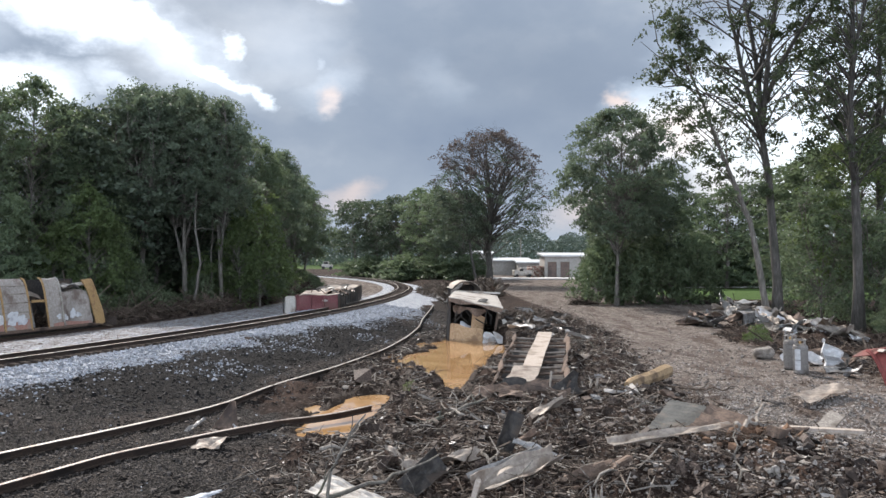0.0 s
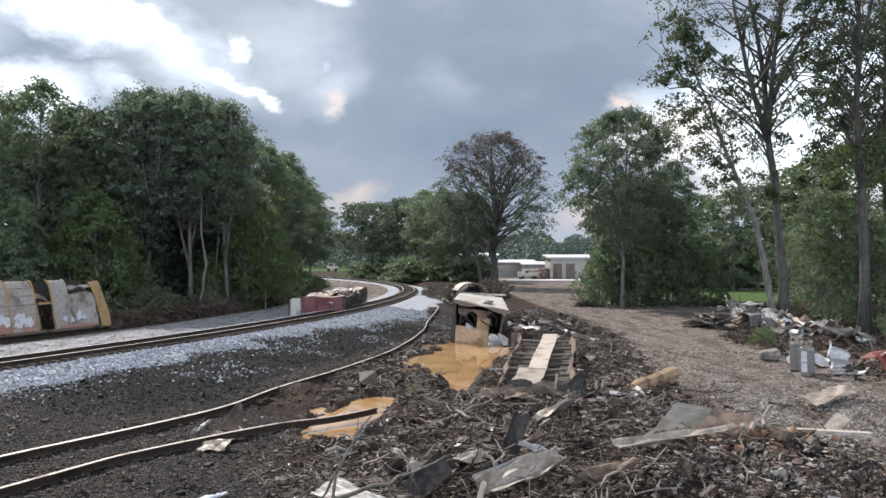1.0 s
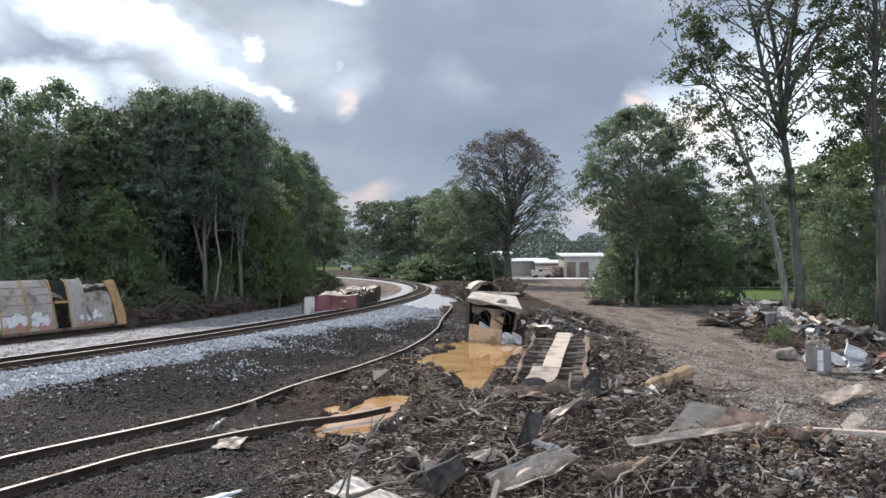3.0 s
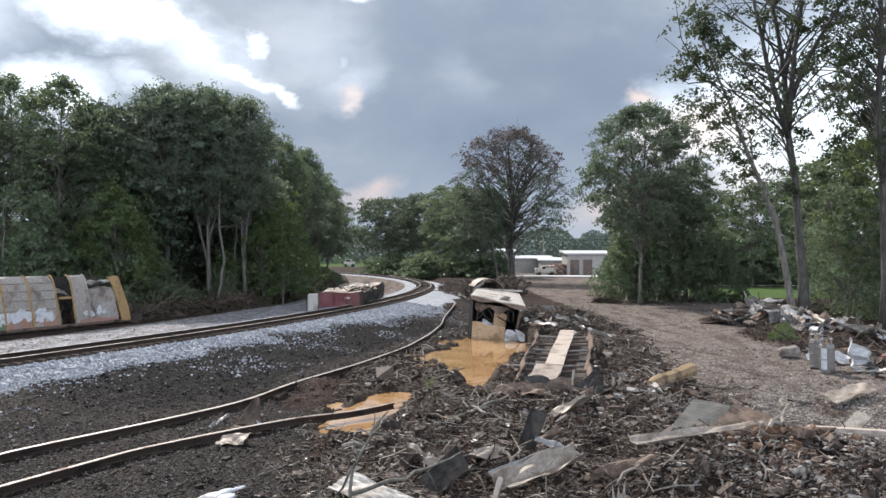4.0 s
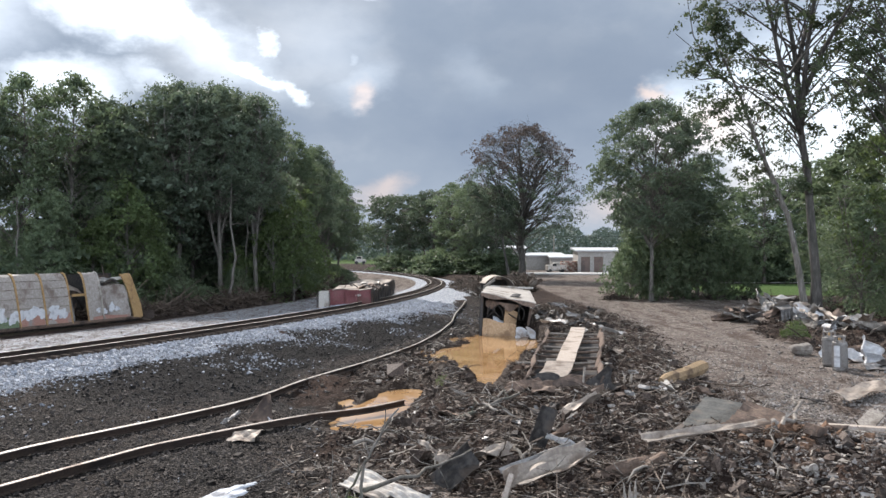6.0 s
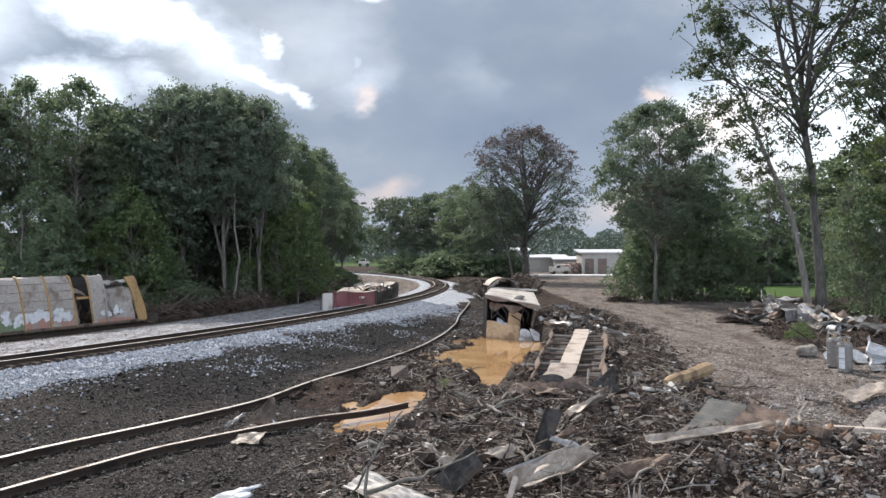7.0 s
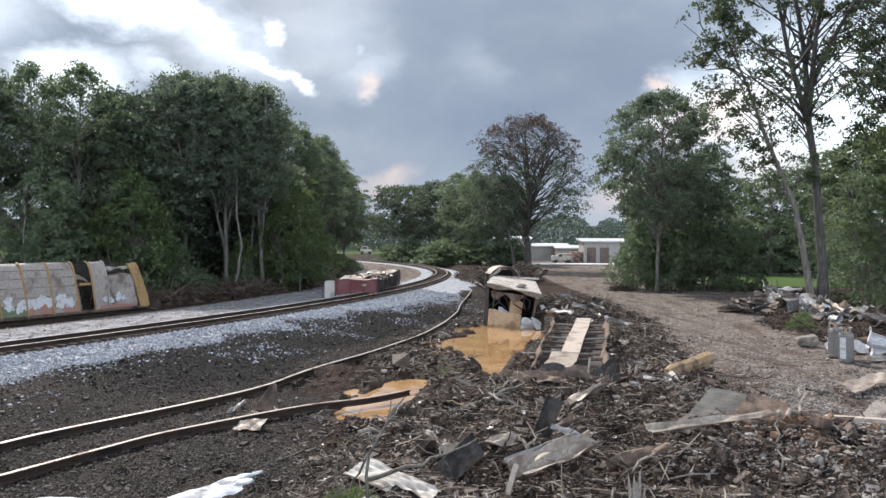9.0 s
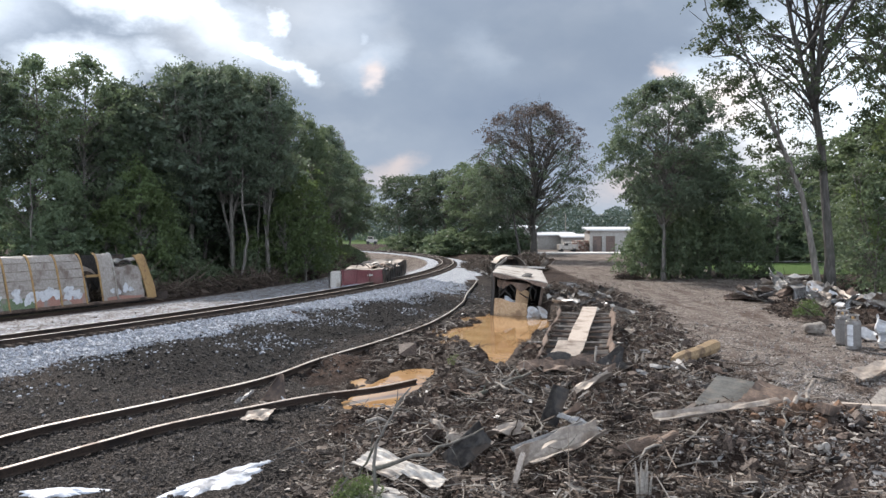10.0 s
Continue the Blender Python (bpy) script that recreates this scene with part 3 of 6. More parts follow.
patchy = ballast_spill(gx, gy)
stone = np.where(gs > 0, step(edge + 0.2 + patchy, edge - 1.0 + patchy, gs), step(-3.4, -2.4, gs)) * step(260, 215, gy)
pale_path = step(-13.5, -11.5, gs) * step(-1.5, -3.0, gs)
stone = np.maximum(stone, pale_path * 0.5 * step(205, 185, gy) * step(150, 80, gy))
grass = np.maximum(step(205, 225, gy) * step(8, -6, gx) * step(-3.5, -7, gs), step(24, 27, gx) * step(84, 88, gy) * step(118, 114, gy))
grass = np.maximum(grass, step(260, 300, gy))
cinder = np.where(gs > 0, step(edge - 1.0, edge + 0.8, gs) * np.maximum(step(13.0, 10.5, gs + (fbm(gx * 0.3, gy * 0.3, 5, 2) - 0.5) * 4), step(1.0, -1.0, gx - np.interp(gy, [0, 14, 20, 26, 30], [-1.8, -2.2, -3.8, -4.8, -8]) + (fbm(gx * 0.6, gy * 0.6, 6, 2) - 0.5) * 2)), 0) * step(120, 90, gy)
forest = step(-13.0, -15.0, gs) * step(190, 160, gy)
soot_shade = soot_shade_zone(gx, gy)
wet = step(-0.42, -0.1, pool_mask(gx, gy)) * step(3, 6, gs) * step(70, 60, gy)
road = np.maximum(road_zone(gx, gy), pale_path)
for key, chans in (("zone_a", (stone, road, grass)), ("zone_b", (cinder, forest, wet)), ("zone_c", (soot_shade,))):
    col = np.ones((nr * na, 4))
    for i, c in enumerate(chans):
        col[:, i] = np.broadcast_to(c, gx.shape).ravel()
    at = ground_me.color_attributes.new(key, "FLOAT_COLOR", "POINT")
    at.data.foreach_set("color", col.ravel())
ground = new("ground", ground_me)
tagged(ground, "churned brown earth, pale dirt road and cinder banks", "ground", kind="structure")


def ground_z(x, y):
    return float(height(np.array([x]), np.array([y]))[0])


# muddy pools
px, py = np.meshgrid(np.linspace(-6.5, 5.5, 70), np.linspace(20.5, 58, 110), indexing="ij")
keep = pool_mask(px, py) > -0.5
for pool_name, y0, y1, pool_label in (("water", 20, 31.3, "small muddy orange pool under a broken rail"), ("water", 31.3, 60, "long muddy orange pool in the ditch")):
    g = Geo()
    idx, vs, fs = {}, [], []
    for i in range(69):
        for j in range(109):
            if keep[i, j] and y0 <= py[i, j] < y1:
                q = []
                for a, b in ((i, j), (i + 1, j), (i + 1, j + 1), (i, j + 1)):
                    if (a, b) not in idx:
                        idx[(a, b)] = len(vs)
                        vs.append((px[a, b], py[a, b], POOL_Z))
                    q.append(idx[(a, b)])
                fs.append(q)
    single(pool_name, g.add(vs, fs), M["water"], pool_label, "pool", kind="structure")

# ---------------------------------------------------------------- railway track
RAIL_PROFILE = [(-0.07, 0.0), (0.07, 0.0), (0.07, 0.012), (0.012, 0.03), (0.009, 0.125), (0.036, 0.137), (0.036, 0.165), (0.03, 0.172), (-0.03, 0.172), (-0.036, 0.165), (-0.036, 0.137), (-0.009, 0.125), (-0.012, 0.03), (-0.07, 0.012)]


def rail_geo(path, tilt=None, k=1.0):
    """A flat-bottomed rail along a path; its foot lies on the path. Returns body and running face."""
    path = np.asarray(path, float)
    d = np.gradient(path, axis=0)
    d /= np.linalg.norm(d, axis=1)[:, None]
    side = np.cross(d, (0, 0, 1.0))
    side /= np.linalg.norm(side, axis=1)[:, None]
    up = np.cross(side, d)
    if tilt is not None:
        c, s = np.cos(tilt)[:, None], np.sin(tilt)[:, None]
        side, up = side * c + up * s, up * c - side * s
    n = len(RAIL_PROFILE)
    ring = np.stack([path + (side * a + up * b) * k for a, b in RAIL_PROFILE], 1)
    body, top = Geo(), Geo()
    f, ft = [], []
    for i in range(len(path) - 1):
        for j in range(n):
            f.append((i * n + j, i * n + (j + 1) % n, (i + 1) * n + (j + 1) % n, (i + 1) * n + j))
    f += [tuple(range(n))[::-1], tuple((len(path) - 1) * n + j for j in range(n))]
    body.add(ring.reshape(-1, 3), f)
    strip = np.stack([path + (side * a + up * 0.1755) * k for a in (-0.036, 0.036)] + [path + (side * a + up * 0.160) * k for a in (0.039, -0.039)], 1)
    for i in range(len(path) - 1):
        for j in range(4):
            ft.append((i * 4 + j, i * 4 + (j + 1) % 4, (i + 1) * 4 + (j + 1) % 4, (i + 1) * 4 + j))
    top.add(strip.reshape(-1, 3), ft)
    return body, top


track = thing("railway_track", "curved single railway track on fresh white ballast", "railway track")
ty = np.concatenate([np.arange(14, 60, 1.5), np.arange(60, 232, 2.0)])
tc = np.stack([track_x(ty), ty, np.full(len(ty), RAIL_Z - 0.175)], 1)
tn = np.cross(np.gradient(tc, axis=0), (0, 0, 1.0))
tn /= np.linalg.norm(tn, axis=1)[:, None]
for k in (-0.755, 0.755):
    body, top = rail_geo(tc + tn * k)
    r = part("rail", body, M["rail_rust"], track)
    part("rail_head", top, M["rail_top"], r, "bright worn running face")
sl_me = box(Geo(), (0, 0, -0.09), (2.6, 0.23, 0.18), 0.012).mesh("sleeper", M["sleeper"])
run, y = 0.0, 15.0
while y < 190:
    x = float(track_x(y))
    dx = float(track_x(y + 0.5) - track_x(y - 0.5))
    n_ang = math.degrees(math.atan2(-dx, 1))
    ob = part("sleeper", sl_me, None, track, m=pose(x + random.uniform(-.03, .03), y, RAIL_Z - 0.178, 0, 0, n_ang + random.uniform(-1, 1)))
    y += 0.58 / math.hypot(dx, 1) * (1 if y < 110 else 1.6)

# loose bent rails thrown down the bank


def loose_rail(keys, label, tilt=0.0, n=70, head="rail_top"):
    """keys: distance ahead, distance right, and how far the foot lies over the soil."""
    keys = sorted(keys)
    yy = np.linspace(keys[0][0], keys[-1][0], n)
    ky = [k[0] for k in keys]

    def smooth(col):
        v = np.interp(yy, ky, [k[col] for k in keys])
        for _ in range(3):
            v[1:-1] = (v[:-2] + 2 * v[1:-1] + v[2:]) / 4
        return v
    xx = smooth(1)
    zz = height(xx, yy)
    for _ in range(25):
        zz[1:-1] = (zz[:-2] + zz[1:-1] + zz[2:]) / 3
    body, top = rail_geo(np.stack([xx, yy, zz + smooth(2)], 1), np.full(n, tilt), 1.15)
    r = thing("loose_rail", label, "rail", group="torn-up rails")
    b = part("rail_bar", body, M["rail_rust"], r)
    part("rail_head", top, M[head], b, "worn running face")
    return r


loose_rail([(14.0, -12.9, .06), (20.2, -12.3, .05), (22.6, -10.75, .05), (25.2, -9.25, .05), (28.4, -7.5, .05), (31.4, -7.1, .05), (37.2, -5.15, .05), (45.3, -3.25, .05), (52.5, -2.28, .05), (60, -1.75, .05), (66.3, -1.75, .05), (76, -1.25, .05), (82, -1.05, .05)], "long bent rusty rail lying along the bank", -0.2)
loose_rail([(12.0, -12.9, .06), (17.2, -10.45, .06), (19.0, -9.6, .06), (21.1, -8.65, .06), (22.5, -7.62, .06), (23.65, -6.63, .08), (24.6, -5.7, .12), (26.1, -4.35, .25), (27.9, -2.45, .45)], "broken rusty rail ending over the muddy pool", -0.15, head="rail_dull")

# ---------------------------------------------------------------- trees


def leaf_quads(centres, size, rng, droop=0.35):
    """One pointed leaf spray at each centre."""
    n = len(centres)
    d = rng.normal(size=(n, 3))
    d[:, 2] -= droop
    d /= np.linalg.norm(d, axis=1)[:, None]
    u = np.cross(d, rng.normal(size=(n, 3)))
    u /= np.linalg.norm(u, axis=1)[:, None] + 1e-9
    w = np.cross(d, u)
    sz = size * rng.uniform(0.6, 1.35, n)[:, None]
    return np.stack([centres - d * sz * 0.5 - u * sz * 0.16, centres + u * sz * 0.42 + w * sz * 0.08, centres + d * sz * 0.62 - u * sz * 0.1], 1)


LEAF_F = [(0, 1, 2)]


def bend(a, b, rng, n=5, sag=0.08):
    a, b = np.asarray(a, float), np.asarray(b, float)
    t = np.linspace(0, 1, n)[:, None]
    ln = np.linalg.norm(b - a)
    p = a + (b - a) * t
    mid = rng.normal(size=3) * ln * sag
    mid[2] += ln * 0.10
    return p + mid * (4 * t * (1 - t)) + rng.normal(size=(n, 3)) * ln * 0.012 * t


def crown_radius(h, kind):
    """Relative crown width at the relative height h, 0 to 1, within the crown."""
    if kind == "round":
        return math.sqrt(max(0.0, 1 - (2 * h - 0.95) ** 2)) ** 0.9
    if kind == "tall":
        return (0.55 + 0.45 * math.sin(h * 3.0)) * (1 - h ** 4)
    if kind == "cone":
        return max(0.06, 1 - h) ** 0.75
    if kind == "dome":
        return math.sqrt(max(0.0, 1 - h ** 3)) * (0.78 + 0.22 * min(1.0, h * 3))
    if kind == "bush":
        return math.sqrt(max(0.0, 1 - h ** 2.4))
    return math.sqrt(max(0.0, 1 - (1.7 * h - 0.9) ** 2))


def tree(name, label, h, crown_w, crown_from, kind, leaf_mat, seed, clumps=60, leaves=95, leaf=0.30, trunk=0.22, lean=(0, 0), fork=0, clump_r=1.0, dead=0.0, leaf2=None, category="tree", shell=0.45, spray=0, bark="bark", fork_at=(0.18, 0.4)):
    """A tree with a tapered trunk, limbs and clumps of leaves round their ends."""
    rng = np.random.default_rng(seed)
    t = thing(name, label, category)
    wood, crown, crown2 = Geo(), Geo(), Geo()
    n = 9
    zs = np.linspace(-0.3, h * 0.94, n)
    tr = np.stack([lean[0] * (np.maximum(zs, 0) / h) ** 1.5 + np.cumsum(rng.normal(size=n)) * 0.006 * h, lean[1] * (np.maximum(zs, 0) / h) ** 1.5 + np.cumsum(rng.normal(size=n)) * 0.006 * h, zs], 1)
    tr[:, :2] -= tr[0, :2]
    rad = trunk * (1 - 0.88 * (zs + 0.3) / h)
    rad[0] *= 1.45
    tube(wood, tr, rad, 8)
    stems = [(tr, rad)]
    for k in range(fork):
        a = rng.uniform(0, 6.28)
        z0 = h * rng.uniform(*fork_at)
        p0 = np.array([np.interp(z0, zs, tr[:, i]) for i in range(3)])
        tip = np.array([math.cos(a), math.sin(a), 0]) * crown_w * rng.uniform(0.25, 0.42) + np.array([p0[0], p0[1], h * rng.uniform(0.75, 0.92)])
        st = bend(p0, tip, rng, 7, 0.05)
        tube(wood, st, np.linspace(trunk * 0.55, 0.03, 7), 6)
        stems.append((st, np.linspace(trunk * 0.55, 0.03, 7)))
    zc0 = h * crown_from
    for c in range(clumps):
        hh = (c + rng.uniform(0, 1)) / clumps
        hh = hh ** 0.85
        ang = rng.uniform(0, 6.28)
        r = crown_w / 2 * crown_radius(hh, kind) * (shell + (1 - shell) * rng.uniform(0, 1) ** 0.5) * rng.uniform(0.8, 1.12)
        zc = zc0 + (h - zc0) * hh * 0.97
        ax = np.array([np.interp(zc, zs, tr[:, i]) for i in range(2)])
        cen = np.array([ax[0] + math.cos(ang) * r, ax[1] + math.sin(ang) * r, zc])
        st, sr = stems[rng.integers(len(stems))]
        zb = max(zc - r * rng.uniform(0.45, 0.95) - 0.4, st[0, 2] + 0.2 if fork else h * crown_from * 0.75)
        zb = min(zb, st[-1, 2] * 0.98)
        base = np.array([np.interp(zb, st[:, 2], st[:, i]) for i in range(3)])
        br = float(np.interp(zb, st[:, 2], sr))
        limb = bend(base, cen, rng, 5)
        lr = min(br * 0.6, 0.012 + 0.010 * np.linalg.norm(cen - base))
        tube(wood, limb, np.linspace(lr, 0.012, 5), 4, caps=False)
        bare = rng.uniform() < dead * (hh - 0.30)
        for _ in range(spray if not bare else max(spray, 7)):
            e = cen + rng.normal(size=3) * clump_r * (0.62 if bare else 0.6)
            e[2] += 0.25 * clump_r
            tube(wood, bend(limb[2 + int(rng.integers(2))], e, rng, 4), np.linspace(lr * 0.45, 0.008, 4), 3, caps=False)
        k = int(leaves * rng.uniform(0.5, 1.5) * (0.6 if bare else 1.0))
        cl = clump_r * rng.uniform(0.6, 1.3)
        # each clump is made of a few drooping sprays with gaps between them
        ns = max(2, int(rng.integers(4, 8)))
        sub = rng.normal(size=(ns, 3)) * np.array([0.55, 0.55, 0.36]) * cl
        out = cen[:2] - ax
        sub[:, :2] += out / (np.linalg.norm(out) + 1e-6) * np.abs(rng.normal(size=(ns, 1))) * 0.35 * cl
        which = rng.integers(ns, size=k)
        o = sub[which] + rng.normal(size=(k, 3)) * np.array([0.27, 0.27, 0.15]) * cl
        o[:, 2] -= 0.16 * (o[:, 0] ** 2 + o[:, 1] ** 2) / cl
        q = leaf_quads(cen + o, leaf, rng)
        (crown2 if (leaf2 and bare) else crown).many(q, LEAF_F)
    part("trunk", wood, M[bark], t, smooth=True)
    part("crown", crown, leaf_mat, t)
    if crown2.n:
        part("crown", crown2, leaf2, t, "withered brown leaves on bare twigs")
    return t


def plant(t, x, y, turn=0.0, size=1.0, sink=0.05):
    t.matrix_basis = pose(x, y, ground_z(x, y) - sink, 0, 0, turn) @ Matrix.Diagonal((size, size, size, 1))
    return t


def copy_tree(t, x, y, turn, sx=1.0, sz=None):
    c = copy_thing(t, Matrix())
    c.matrix_basis = pose(x, y, ground_z(x, y) - 0.1, 0, 0, turn) @ Matrix.Diagonal((sx, sx, sz or sx, 1))
    return c


placed = set()


def put(t, x, y, turn, sx=1.0, sz=None):
    """Plants the tree itself the first time, a copy of it after that."""
    if t.name in placed:
        return copy_tree(t, x, y, turn, sx, sz)
    placed.add(t.name)
    t.matrix_basis = pose(x, y, ground_z(x, y) - 0.1, 0, 0, turn) @ Matrix.Diagonal((sx, sx, sz or sx, 1))
    return t


WOODS = "woodland trees along the railway"
lab = "tall broadleaf tree at the edge of the woods"
wood_trees = [
    tree("tree", lab, 21, 9.5, 0.42, "round", M["leaf_dark"], 11, 190, 120, 0.25, 0.26, fork=3, clump_r=1.0, shell=0.35),
    tree("tree", lab, 21, 8.0, 0.44, "tall", M["leaf_dark"], 12, 170, 115, 0.25, 0.24, fork=2, clump_r=1.0, shell=0.35),
    tree("tree", "pale green slender tree at the edge of the woods", 20, 7.4, 0.20, "round", M["leaf"], 13, 150, 100, 0.25, 0.18, clump_r=0.85, shell=0.2, spray=1),
    tree("tree", lab, 18, 8.5, 0.36, "round", M["leaf_mid"], 14, 165, 115, 0.25, 0.22, fork=2, clump_r=1.0, shell=0.35),
    tree("tree", "young leafy tree with a thin pale trunk", 10, 5.0, 0.15, "cone", M["leaf"], 15, 80, 90, 0.26, 0.10, clump_r=0.7),
]
for t in wood_trees:
    tagged(t, group=WOODS)
dense = [
    tree("tree", "dark broadleaf tree deep in the woods", 20, 10, 0.30, "round", M["leaf_deep_shade"], 17, 80, 84, 0.48, 0.24, fork=1, clump_r=1.45),
    tree("tree", "dark broadleaf tree deep in the woods", 19, 9, 0.26, "tall", M["leaf_deep_shade"], 18, 76, 84, 0.48, 0.22, clump_r=1.4),
    tree("tree", "green broadleaf tree beyond the railway bend", 20, 9, 0.10, "round", M["leaf_mid"], 19, 90, 95, 0.44, 0.22, clump_r=1.35),
]
for t in dense:
    tagged(t, group=WOODS)
under = tree("bush", "leafy green undergrowth beneath the trees", 5.5, 6.0, 0.06, "bush", M["leaf"], 16, 46, 86, 0.32, 0.06, fork=2, clump_r=1.0, category="bush")
tagged(under, group="undergrowth of the woods")
thicket = tree("bush", "dark thicket deep among the trees", 6.0, 6.5, 0.03, "bush", M["leaf_mid"], 23, 40, 60, 0.55, 0.06, fork=2, clump_r=1.3, category="bush")
tagged(thicket, group="undergrowth of the woods")

# left woods: front row, then rows behind
front = [  # kind, x, y, turn, width scale, height scale
    (2, -37.5, 66, 0, 1.05, 0.98), (2, -34.2, 68, 80, 1.0, 1.0), (3, -31.8, 72, 30, 0.9, 0.86), (1, -41, 64, 120, 1.0, 0.95),
    (0, -28.4, 76, 10, 1.05, 1.0), (0, -24.4, 78, 140, 1.0, 1.01), (1, -21.6, 80, 200, 1.05, 0.98), (0, -26.5, 84, 250, 1.1, 1.02),
    (3, -21.0, 92, 60, 1.0, 1.02), (1, -19.8, 99, 300, 0.9, 0.86), (3, -20.5, 112, 15, 0.95, 0.93), (0, -22.0, 122, 70, 1.0, 0.78), (3, -23.0, 134, 190, 1.0, 0.80),
    (4, -29.0, 72, 40, 1.1, 1.05), (4, -33.5, 63, 260, 1.0, 0.95), (4, -19.5, 86, 170, 1.1, 0.95),
]
for k, x, y, turn, w, hgt in front:
    put(wood_trees[k], x, y, turn, w, hgt)
rng = np.random.default_rng(5)
for i in range(34):
    y = 70 + 2.4 * i + rng.uniform(-1.5, 1.5)
    s = rng.uniform(19, 30)
    x = float(track_x(y)) - s - max(0, 100 - y) * 0.06
    put(dense[i % 2], x, y, rng.uniform(0, 360), rng.uniform(0.9, 1.15), rng.uniform(0.76, 0.97))
plant(under, -30.5, 69, 0)
for i in range(34):
    y = 60 + i * 2.6
    x = float(track_x(y)) - rng.uniform(14.5, 17.5) - max(0, 82 - y) * 0.25
    copy_tree(under, x, y, rng.uniform(0, 360), rng.uniform(0.5, 1.0), rng.uniform(0.25, 0.62))

for i in range(38):      # thicket that closes the view between the trunks
    y = 64 + i * 2.3 + rng.uniform(-1, 1)
    x = float(track_x(y)) - rng.uniform(22, 34) - max(0, 90 - y) * 0.12
    put(thicket, x, y, rng.uniform(0, 360), rng.uniform(1.0, 1.3), rng.uniform(0.9, 1.5))

# far trees beyond the bend
for i, (x, y, k, w, hgt) in enumerate([(-22, 205, 3, 1.2, 0.95), (-16, 196, 0, 1.2, 0.92), (-10, 188, 3, 1.2, 0.95), (-5, 176, 2, 1.3, 0.98), (-1, 165, 2, 1.3, 0.95), (-13, 205, 0, 1.2, 0.9), (3, 172, 3, 1.1, 0.92), (-2, 190, 0, 1.2, 0.95), (4, 158, 1, 1.0, 0.82)]):
    put(wood_trees[k] if i in (3, 4) else dense[2 if k > 1 and i % 2 else 0], x, y, i * 77, w, hgt)
for i in range(14):
    x = -20 + i * 1.9
    put(thicket, x, 178 - 1.6 * i + 14 * (i < 5) + rng.uniform(-3, 3), i * 50, 1.1, rng.uniform(0.5, 0.9))

# the scorched tree beyond the wrecked cars
scorched = tree("tree", "tall scorched tree, top leaves brown and bare", 25.0, 19.5, 0.30, "dome", M["leaf_deep_shade"], 21, 230, 120, 0.27, 0.55, fork=6, clump_r=1.2, dead=1.9, leaf2=M["leaf_dead"], spray=1, bark="bark_dark")
plant(scorched, 7.3, 130, 30)
slim = tree("tree", "slim dark tree beside the scorched tree", 15.0, 6.0, 0.5, "vase", M["leaf_deep_shade"], 22, 60, 110, 0.27, 0.24, lean=(-3.0, 0), clump_r=1.1, bark="bark_dark")
plant(slim, 5.2, 126, 0)

# right-hand clump beyond the access road
clump_tree = tree("tree", "bushy green tree standing at the roadside", 18.6, 10.6, 0.34, "round", M["leaf_dark"], 31, 190, 150, 0.25, 0.2, fork=3, clump_r=0.95, lean=(0.4, 0), shell=0.35)
plant(clump_tree, 16.1, 75.5, 0)
for i, (x, y, k, w, hgt) in enumerate([(19.5, 82, 3, 0.85, 0.66), (23.0, 86, 3, 0.9, 0.72), (28.5, 124, 0, 0.9, 0.72), (33, 126, 3, 0.9, 0.68), (38, 128, 3, 1.0, 0.75), (41.0, 118, 0, 1.0, 0.75), (47, 120, 3, 1.1, 0.8), (20.0, 92, 1, 0.8, 0.7)]):
    put(dense[2 if i % 2 else 0], x, y, i * 61, w, hgt)
for i, (x, y, w, hgt) in enumerate([(14.6, 77.5, .7, .9), (15.9, 79, .9, 1.1), (18.0, 78, .9, 1.1), (20.2, 79, .9, 1.2), (22.6, 80, 1.0, 1.1), (25.0, 81, .9, 1.0), (30, 125, 1.3, 1.3), (35, 126, 1.3, 1.2), (40, 127, 1.4, 1.3), (45, 127, 1.4, 1.2), (26, 122, 1.2, 1.3)]):
    copy_tree(under, x, y, i * 47, w, hgt)

for i in range(9):
    put(thicket, 26.0 + 3.0 * i, 122.5 + 0.8 * (i % 2), i * 40, 1.0, 0.75)

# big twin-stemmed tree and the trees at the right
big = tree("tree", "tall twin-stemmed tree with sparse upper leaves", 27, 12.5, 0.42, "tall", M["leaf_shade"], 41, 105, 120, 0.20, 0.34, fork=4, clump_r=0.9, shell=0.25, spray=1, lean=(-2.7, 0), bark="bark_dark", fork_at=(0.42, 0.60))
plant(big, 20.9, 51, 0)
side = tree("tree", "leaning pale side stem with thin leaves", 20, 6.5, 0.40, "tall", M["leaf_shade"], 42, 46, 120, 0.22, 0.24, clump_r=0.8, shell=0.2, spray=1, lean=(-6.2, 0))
plant(side, 20.3, 50.6, 0)
for pts in ([(-3.9, 0, 14.6), (-5.2, 0.1, 15.4), (-6.4, 0, 16.7), (-8.0, 0.1, 18.1)], [(-5.8, 0, 16.0), (-6.9, 0.2, 18.0), (-7.3, 0.3, 20.6)], [(-5.2, 0.1, 15.4), (-6.6, -0.2, 15.2), (-7.2, -0.3, 15.5)]):
    part("dead_limb", tube(Geo(), pts, np.linspace(0.055, 0.015, len(pts)), 5), M["bark_dark"], side, "bare dead limb")
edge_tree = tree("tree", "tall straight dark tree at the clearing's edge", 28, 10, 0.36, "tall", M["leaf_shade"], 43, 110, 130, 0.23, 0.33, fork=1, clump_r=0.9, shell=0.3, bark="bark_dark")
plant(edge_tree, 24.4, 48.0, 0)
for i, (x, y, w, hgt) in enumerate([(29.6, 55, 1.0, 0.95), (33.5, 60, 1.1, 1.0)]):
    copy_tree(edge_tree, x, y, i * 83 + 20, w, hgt)
